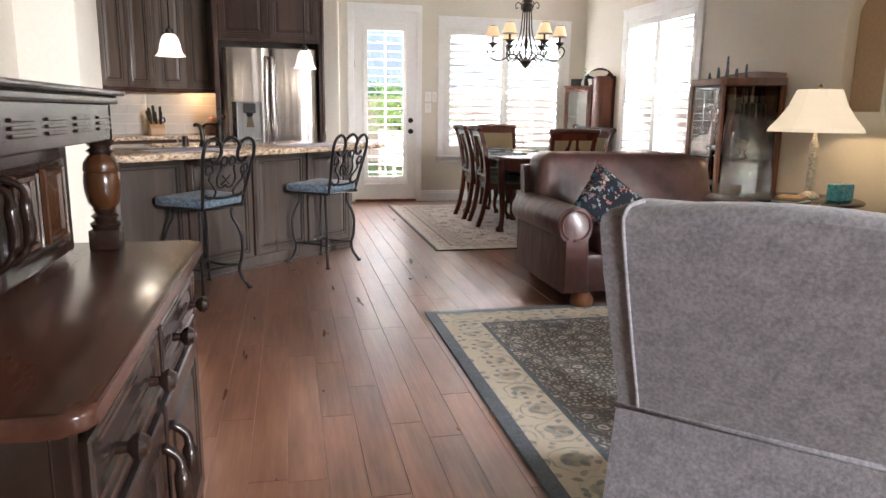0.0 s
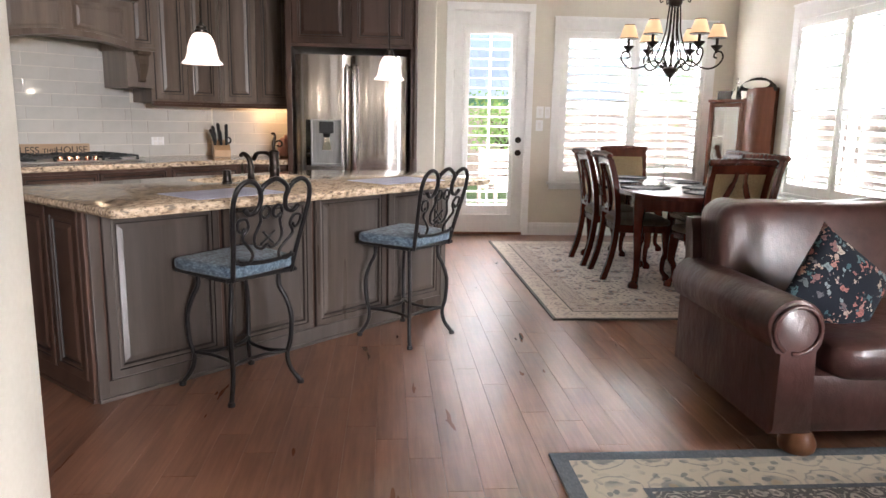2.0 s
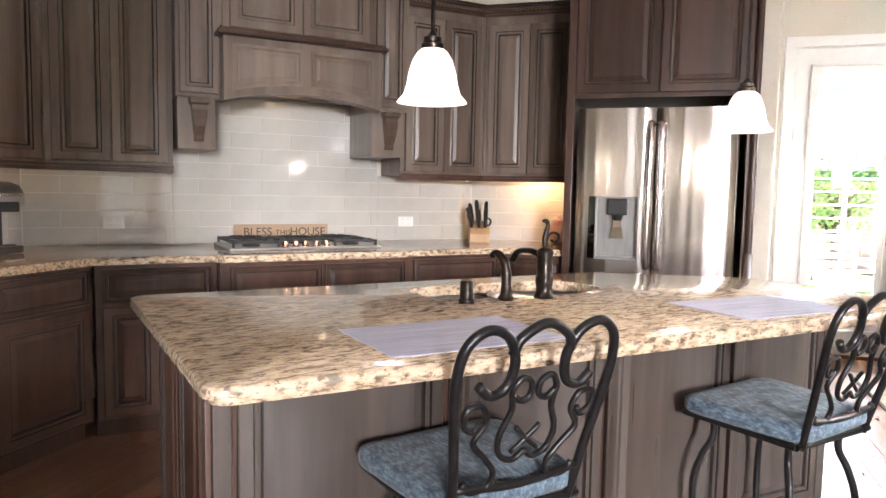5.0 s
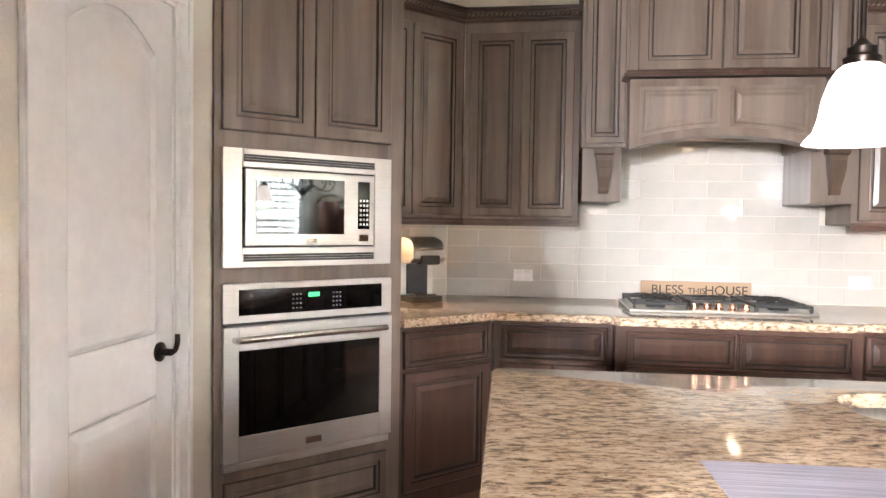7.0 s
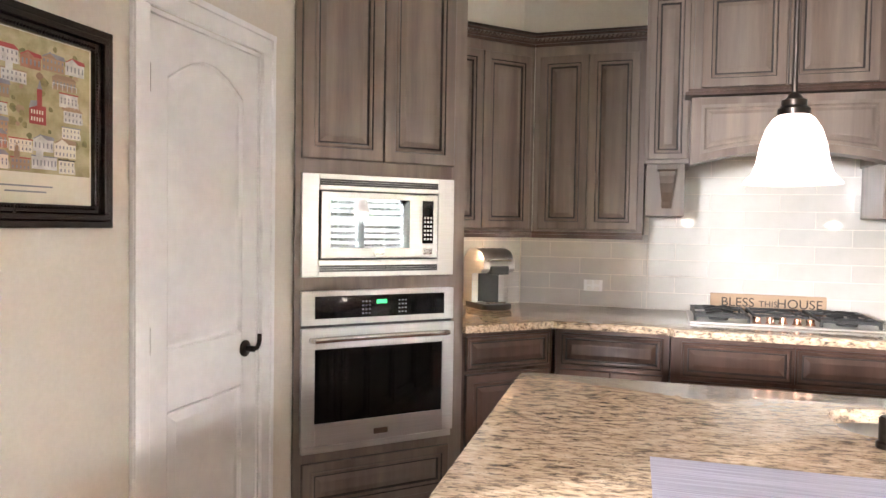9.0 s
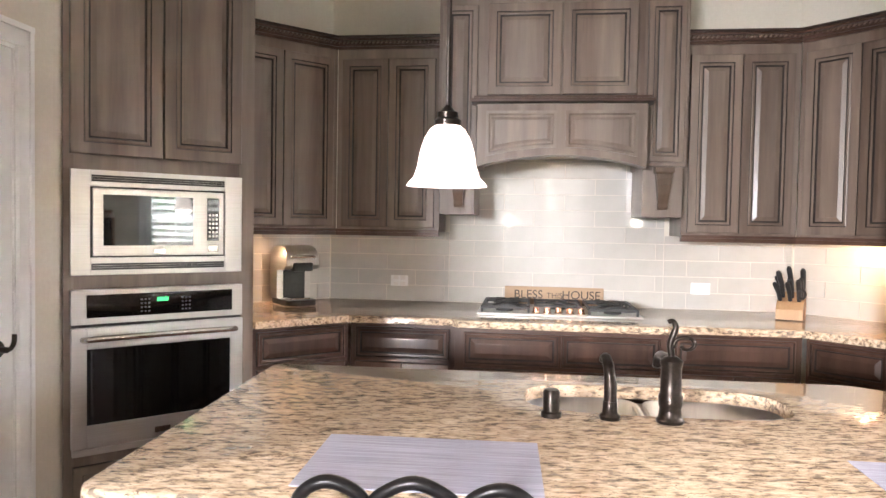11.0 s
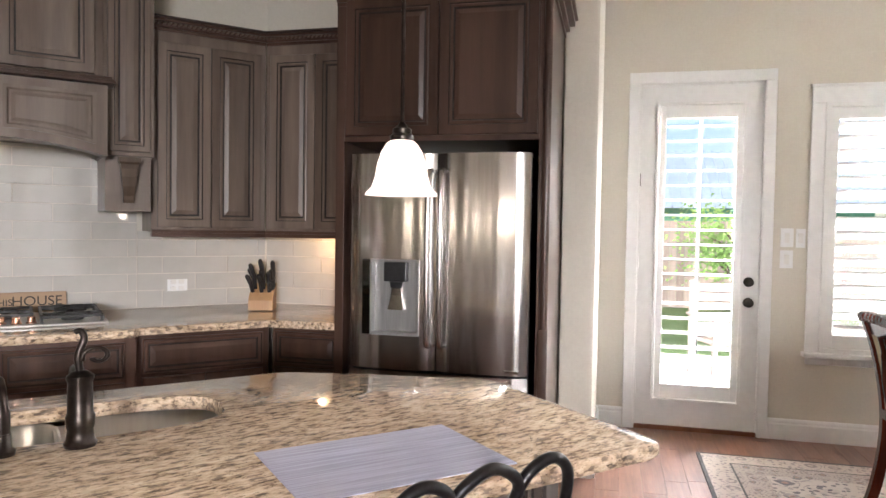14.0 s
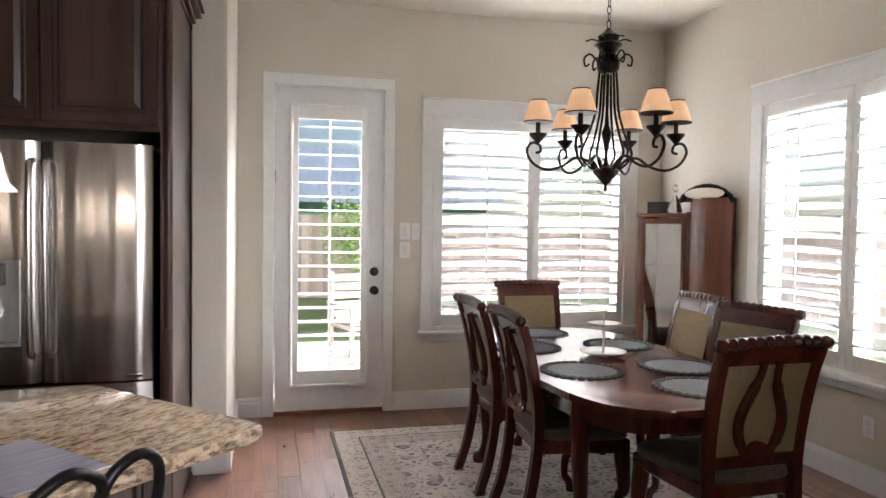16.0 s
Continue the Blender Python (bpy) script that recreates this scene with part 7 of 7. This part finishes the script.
for y in (Y0 + 0.05, Y1 - 0.085):
    bm = B()
    box(bm, 0.058, 0.126, y - 0.034, y + 0.034, 0.832, 0.882, 0.004)
    lathe(bm, [(0.028, 0.88), (0.034, 0.888), (0.036, 0.896), (0.024, 0.904), (0.033, 0.914), (0.022, 0.922), (0.027, 0.932)], 22, (0.092, y, 0))
    part("post_foot", bm, M_SIDE, sb, "dark turned foot of the post", 40)
    bm = B()
    lathe(bm, [(0.024, 0.932), (0.036, 0.948), (0.042, 0.975), (0.043, 0.998), (0.041, 1.018), (0.039, 1.022), (0.042, 1.027), (0.04, 1.045), (0.031, 1.06), (0.024, 1.066)], 22, (0.092, y, 0))
    part("post_bulb", bm, M_SIDEP, sb, "amber turned bulb", 40)
    bm = B()
    lathe(bm, [(0.024, 1.066), (0.033, 1.074), (0.022, 1.082), (0.03, 1.09), (0.034, 1.1)], 22, (0.092, y, 0))
    part("post_cap", bm, M_SIDE, sb, "", 40)

# ---- framed village print on the diagonal wall ----
fp = thing("framed_print", pose(-1.1, 3.88, 0, 0, 0, 135), "folk village print in a dark carved frame", "picture")
X0, X1, Z0, Z1 = 0.02, 0.55, 1.388, 1.94
bm = B()
for ins, dep, w in ((0.0, 0.028, 0.02), (0.02, 0.034, 0.018), (0.038, 0.022, 0.024)):
    a, b, c, d = X0 + ins, X1 - ins, Z0 + ins, Z1 - ins
    for p in ((a, b, c, c + w), (a, b, d - w, d), (a, a + w, c + w, d - w), (b - w, b, c + w, d - w)):
        box(bm, p[0], p[1], -dep, -0.001, p[2], p[3], 0.003)
part("frame", bm, M_SIDE, fp)
bm = B()
box(bm, X0 + 0.06, X1 - 0.06, -0.008, -0.003, Z0 + 0.06, Z1 - 0.06)
part("paper", bm, M_PAPER, fp)
bm = B()
box(bm, X0 + 0.062, X1 - 0.068, -0.0095, -0.0082, Z0 + 0.14, Z1 - 0.064)
art = part("printed_scene", bm, M_PRINT, fp, "village scene in muted greens")


def printed(name, polys, y, material):
    """Flat printed shapes, a hair proud of the paper, as one inked patch."""
    bm = B()
    for pts in polys:
        rings(bm, [[(a, yy, b) for a, b in pts] for yy in (y, y - 0.0003)])
    return part(name, bm, material, art)


def printed_building(x, z, w, h, wall_ink, roof_ink, style, floors):
    """A little printed building: front, roof, windows and, on some, a porch or a steeple."""
    printed("printed_front", [[(x, z), (x + w, z), (x + w, z + h), (x, z + h)]], -0.0098, wall_ink)
    top = z + h
    if style == "gable":
        roof = [[(x - 0.002, top), (x + w * 0.36, top + h * 0.45), (x + w * 0.72, top), (x + w * 0.66, top), (x + w * 0.36, top + h * 0.36), (x + w * 0.06, top)], [(x + w * 0.4, top + h * 0.4), (x + w, top + h * 0.3), (x + w + 0.003, top), (x + w * 0.72, top)]]
        printed("printed_gable", [[(x + w * 0.06, top), (x + w * 0.66, top), (x + w * 0.36, top + h * 0.36)]], -0.0098, wall_ink)
    elif style == "hip":
        roof = [[(x - 0.003, top), (x + w + 0.003, top), (x + w * 0.82, top + h * 0.34), (x + w * 0.16, top + h * 0.34)]]
    else:
        roof = [[(x - 0.002, top), (x + w + 0.002, top), (x + w + 0.002, top + h * 0.1), (x - 0.002, top + h * 0.1)]]
    printed("printed_roof", roof, -0.0104, roof_ink)
    if style == "steeple":
        cx = x + w * 0.3
        printed("printed_tower", [[(cx - w * 0.14, top), (cx + w * 0.14, top), (cx + w * 0.14, top + h * 0.7), (cx, top + h * 1.35), (cx - w * 0.14, top + h * 0.7)]], -0.0108, wall_ink)
    n = max(3, int(w / 0.0105))
    lights = []
    for r in range(floors):
        for i in range(n):
            a, b = x + w * (i + 0.3) / n, z + h * (r + 0.28) / floors
            lights.append([(a, b), (a + w * 0.36 / n, b), (a + w * 0.36 / n, b + h * 0.46 / floors), (a, b + h * 0.46 / floors)])
    printed("window_row", lights, -0.0108, M_GREYP)
    if style in ("flat", "hip"):
        posts = [[(x + w * k / 5, z), (x + w * k / 5 + 0.0016, z), (x + w * k / 5 + 0.0016, z + h * 0.5), (x + w * k / 5, z + h * 0.5)] for k in range(6)]
        posts.append([(x, z + h * 0.5), (x + w, z + h * 0.5), (x + w, z + h * 0.56), (x, z + h * 0.56)])
        printed("printed_porch", posts, -0.0113, M_WHITEP)


random.seed(21)
STYLES = ("gable", "flat", "hip", "gable", "hip", "steeple", "flat")
PX0, PZ0 = X0 + 0.07, Z0 + 0.148
for j in range(8):
    x = PX0 + random.uniform(0.0, 0.02)
    while x < X1 - 0.12:
        w, h = random.uniform(0.048, 0.078), random.uniform(0.027, 0.036)
        z = PZ0 + j * 0.0425 + random.uniform(-0.004, 0.006)
        style = random.choice(STYLES)
        if x + w < X1 - 0.072 and not (0.285 < x + w and x < 0.345 and 1.63 < z + h and z < 1.76) and z + h * (2.4 if style == "steeple" else 1.5) < Z1 - 0.066:
            printed_building(x, z, w, h, random.choice((M_WHITEP, M_WHITEP, M_WHITEP, M_PAPER, M_PAPER, M_BRICKP, M_SIGN)), random.choice((M_GREYP, M_GREYP, M_INK, M_REDP, M_SIGN)), style, random.choice((1, 2, 2)))
        x += w + random.uniform(0.002, 0.008)
for k in range(60):
    cx, cz, rr = random.uniform(PX0 + 0.012, X1 - 0.085), random.uniform(PZ0 + 0.01, Z1 - 0.085), random.uniform(0.005, 0.012)
    printed("printed_tree", [[(cx + rr * random.uniform(0.7, 1.2) * math.cos(a * 0.785), cz + rr * random.uniform(0.7, 1.2) * math.sin(a * 0.785)) for a in range(8)]], -0.0096, random.choice((M_TREEP, M_TREEP, M_SIGN)))
printed("printed_hall", [[(0.288, 1.652), (0.338, 1.652), (0.338, 1.7), (0.326, 1.7), (0.326, 1.742), (0.311, 1.742), (0.311, 1.7), (0.288, 1.69)]], -0.0106, M_REDP)
printed("printed_spire", [[(0.311, 1.742), (0.326, 1.742), (0.319, 1.765)]], -0.0112, M_GREYP)
printed("printed_hall_roof", [[(0.286, 1.69), (0.311, 1.7), (0.311, 1.712), (0.292, 1.71)]], -0.0112, M_GREYP)
printed("hall_window_row", [[(0.293 + 0.008 * i, z), (0.2965 + 0.008 * i, z), (0.2965 + 0.008 * i, z + 0.01), (0.293 + 0.008 * i, z + 0.01)] for i in range(5) for z in (1.66, 1.678)], -0.0112, M_PAPER)
bm = B()
for k in range(44):
    for z in (Z0 + 0.05, Z1 - 0.056):
        lathe(bm, [(0.0025, 0.0), (0.0035, 0.003), (0.0025, 0.006)], 6, (X0 + 0.058 + k * 0.00945, -0.0245, z))
    if k < 46:
        for x in (X0 + 0.053, X1 - 0.053):
            lathe(bm, [(0.0025, 0.0), (0.0035, 0.003), (0.0025, 0.006)], 6, (x, -0.0245, Z0 + 0.06 + k * 0.0098))
part("beaded_inner_edge", bm, M_SIDE, fp)
bm = B()
for k, (a, b) in enumerate(((0.2, 0.36), (0.22, 0.34))):
    box(bm, a, b, -0.009, -0.0082, Z0 + 0.104 - 0.014 * k, Z0 + 0.108 - 0.014 * k)
part("caption_line", bm, M_GREYP, fp)

# ---- outdoors ----
bm = B()
box(bm, -60, 60, 10.06, 120, -0.35, -0.12)
box(bm, 4.95, 60, -60, 10.06, -0.35, -0.12)
structure("ground", bm, M_GRASS, "mown green lawn outside the windows", "ground")
bm = B()
box(bm, -1.0, 7.2, 10.07, 13.4, -0.13, -0.05, 0.005)
structure("patio", bm, M_PATIO, "pale concrete patio outside the door", "patio")
fn = thing("wooden_fence", pose(0, 0, -0.12), "weathered reddish cedar privacy fence", "fence")
bm = B()
box(bm, 0, 0.14, 0, 0.018, 0.02, 1.72)
first = part("board", bm, M_FENCE, fn)
first.location = (-5.0, 19.0, 0)
for k in range(1, 100):
    again(first, "board", fn, (-5.0 + k * 0.146, 19.0 + 0.008 * (k % 3), 0))
for k in range(70):
    again(first, "board", fn, (10.2, 19.0 - k * 0.146, 0), (0, 0, -90))
for nm, h, s, x, y in (("neighbour_house", 2.2, 14.0, -5.5, 27.0),):
    hs = thing(nm, pose(x, y, -0.12), "green neighbouring house with blue ribbed metal roof", "house")
    bm = B()
    box(bm, 0, s, 0, 6, 0, h)
    part("wall", bm, M_BRICK, hs)
    bm = B()
    rings(bm, [[(-0.5, -0.5, h), (s + 0.5, -0.5, h), (s + 0.5, 6.5, h), (-0.5, 6.5, h)], [(-0.5, 2.9, h + 2.0), (s + 0.5, 2.9, h + 2.0), (s + 0.5, 3.1, h + 2.0), (-0.5, 3.1, h + 2.0)]])
    roof = part("roof", bm, M_ROOF, hs)
    bm = B()
    for k in range(int(s / 0.3)):
        x = k * 0.3
        rings(bm, [[(x, -0.5, h), (x + 0.05, -0.5, h), (x + 0.05, -0.5, h + 0.07), (x, -0.5, h + 0.07)], [(x, 2.9, h + 2.0), (x + 0.05, 2.9, h + 2.0), (x + 0.05, 2.9, h + 2.07), (x, 2.9, h + 2.07)]])
    part("roof_ribs", bm, M_ROOF, roof)


def tree(x, y, h, spread, seed):
    random.seed(seed)
    tr = thing("garden_tree", pose(x, y, -0.12), "leafy green garden tree behind the patio", "tree", "garden trees")
    bm = B()
    tube(bm, curve([(0, 0, 0), (0.05, 0.02, h * 0.3), (-0.03, 0.05, h * 0.6), (0.02, 0, h * 0.85)], 5), [0.09 - 0.004 * i for i in range(16)], 8)
    tips = []
    for k in range(9):
        a, z = random.uniform(0, 6.28), h * random.uniform(0.35, 0.75)
        e = (spread * 0.7 * math.cos(a), spread * 0.7 * math.sin(a), z + h * 0.25)
        tube(bm, curve([(0, 0, z), (e[0] * 0.5, e[1] * 0.5, z + h * 0.16), e], 4), [0.035 - 0.003 * i for i in range(9)], 6)
        tips.append(e)
    part("trunk", bm, M_BARK, tr, "", True)
    vs, fs = [], []
    for e in tips:
        for _ in range(230):
            p = Vector(e) + Vector((random.gauss(0, spread * 0.28), random.gauss(0, spread * 0.28), random.gauss(0, h * 0.11)))
            d = Vector((random.gauss(0, 1), random.gauss(0, 1), random.gauss(0, 0.6))).normalized() * 0.07
            w = d.orthogonal().normalized() * 0.03
            k = len(vs)
            vs += [p, p + d * 0.5 + w, p + d, p + d * 0.5 - w]
            fs.append((k, k + 1, k + 2, k + 3))
    me = bpy.data.meshes.new("crown")
    me.from_pydata(vs, [], fs)
    me.materials.append(M_LEAF)
    o = new("crown", me)
    o.parent = tr


tree(3.15, 16.5, 1.75, 0.9, 3)
tree(7.5, 15.5, 3.4, 1.4, 5)
tree(9.0, 8.0, 3.2, 1.3, 6)
pc = thing("patio_chair", pose(2.35, 12.2, -0.05, 0, 0, 200), "reddish wooden patio armchair with pale cushion", "chair")
for x in (-0.28, 0.24):
    for y in (-0.26, 0.24):
        bm = B()
        box(bm, x, x + 0.045, y, y + 0.045, 0, 0.6 if y > 0 else 0.95, 0.004)
        part("leg", bm, M_FENCE, pc)
    bm = B()
    box(bm, x - 0.02, x + 0.065, -0.28, 0.32, 0.6, 0.625, 0.004)
    part("armrest", bm, M_FENCE, pc)
bm = B()
box(bm, -0.27, 0.28, -0.26, 0.28, 0.36, 0.4, 0.004)
part("seat", bm, M_FENCE, pc)
for k in range(5):
    bm = B()
    box(bm, -0.22, 0.23, -0.25, -0.23, 0.45 + k * 0.1, 0.52 + k * 0.1, 0.003)
    part("back_slat", bm, M_FENCE, pc)
bm = B()
puff(bm, (0, 0.02, 0.45), (0.25, 0.24, 0.05), 0.4, 0.3)
part("cushion", bm, M_PAPER, pc, "pale cushion", True)

# ---- floor planks ----
random.seed(11)
PW = 0.127
near, far = [], []
x = -3.3
row = 0
while x < 4.75:
    y = -1.6 - random.uniform(0, 1.2)
    while y < 10.04:
        L = random.choice((0.6, 0.75, 0.9, 1.05, 1.2, 1.35))
        a, b = max(y, -1.6), min(y + L, 10.04)
        if b - a > 0.03:
            (near if 0.0 < x < 2.05 and 2.6 < a < 9.6 else far).append((x, a, b))
        y += L
    x += PW
    row += 1
shared = {}


def plank_data(L):
    key = round(L, 3)
    if key not in shared:
        bm = B()
        box(bm, 0.0004, PW - 0.0004, 0.0004, L - 0.0004, -0.011, 0.0, 0.0012)
        bmesh.ops.recalc_face_normals(bm, faces=bm.faces)
        me = bpy.data.meshes.new("plank")
        bm.to_mesh(me)
        bm.free()
        me.materials.append(M_FLOORA)
        shared[key] = me
    return shared[key]


for i, (x, a, b) in enumerate(near):
    if i < 300:
        o = new("plank", plank_data(b - a))
        o.parent, o.location = floor, (x, a, 0)
far += near[300:]
vs, fs = [], []
for x, a, b in far:
    k = len(vs)
    e, f = 0.0004, 0.0016
    vs += [(x + e, a + e, -0.011), (x + PW - e, a + e, -0.011), (x + PW - e, b - e, -0.011), (x + e, b - e, -0.011),
           (x + e, a + e, -0.0015), (x + PW - e, a + e, -0.0015), (x + PW - e, b - e, -0.0015), (x + e, b - e, -0.0015),
           (x + f, a + f, 0), (x + PW - f, a + f, 0), (x + PW - f, b - f, 0), (x + f, b - f, 0)]
    fs += [tuple(k + i for i in q) for q in ((0, 1, 5, 4), (1, 2, 6, 5), (2, 3, 7, 6), (3, 0, 4, 7), (4, 5, 9, 8), (5, 6, 10, 9), (6, 7, 11, 10), (7, 4, 8, 11), (8, 9, 10, 11))]
me = bpy.data.meshes.new("plank_field")
me.from_pydata(vs, [], fs)
me.materials.append(M_FLOORB)
o = new("plank_field", me)
o.parent = floor
o["kind"] = "stuff"


# ---- backsplash tiles ----
def splash(name, m, L, zones, label):
    """Running-bond tiles, 10 by 38 cm; zones are x0, x1, z1 of the tiled heights."""
    wall = thing(name, m, label, "backsplash", kind="structure")
    bm = B()
    for x0, x1, z1 in zones:
        box(bm, x0, x1, -0.004, -0.001, 0.921, z1)
    part("grout_bed", bm, M_GROUT, wall)
    TH, TL, g = 0.1, 0.38, 0.0022
    meshes = {}
    for x0, x1, z1 in zones:
        r = 0
        while 0.922 + r * TH < z1 - 0.01:
            za, zb = 0.922 + r * TH, min(0.922 + (r + 1) * TH, z1)
            x = math.floor((x0 - TL) / TL) * TL + (TL / 2 if r % 2 else 0)
            while x < x1:
                a, b = max(x, x0), min(x + TL, x1)
                if b - a > 0.02:
                    key = (round(b - a, 3), round(zb - za, 3))
                    if key not in meshes:
                        bm = B()
                        box(bm, g, key[0] - g, -0.0105, -0.0052, g, key[1] - g, 0.0012)
                        ob = part("tile", bm, M_TILE, wall)
                        meshes[key] = ob
                        ob.location = (a, 0, za)
                        ob.rotation_euler = (radians(random.gauss(0, 0.13)), 0, radians(random.gauss(0, 0.09)))
                    else:
                        again(meshes[key], "tile", wall, (a, 0, za), (random.gauss(0, 0.13), 0, random.gauss(0, 0.09)))
                x += TL
            r += 1
    return wall


splash("backsplash_west", pose(-3.02, 5.876, 0, 0, 0, 90), 0.86, [(0, 0.855, 1.375)], "glossy cream subway tile backsplash")
splash("backsplash_diagonal", diag(2.635, 6.9), 2.9, [(0.0, 0.79, 1.375), (0.79, 2.14, 1.84), (2.14, 2.9, 1.375)], "glossy cream subway tile backsplash behind the cooktop")
splash("backsplash_north", pose(-0.95, 8.8, 0), 0.79, [(0, 0.79, 1.375)], "glossy cream subway tile backsplash")
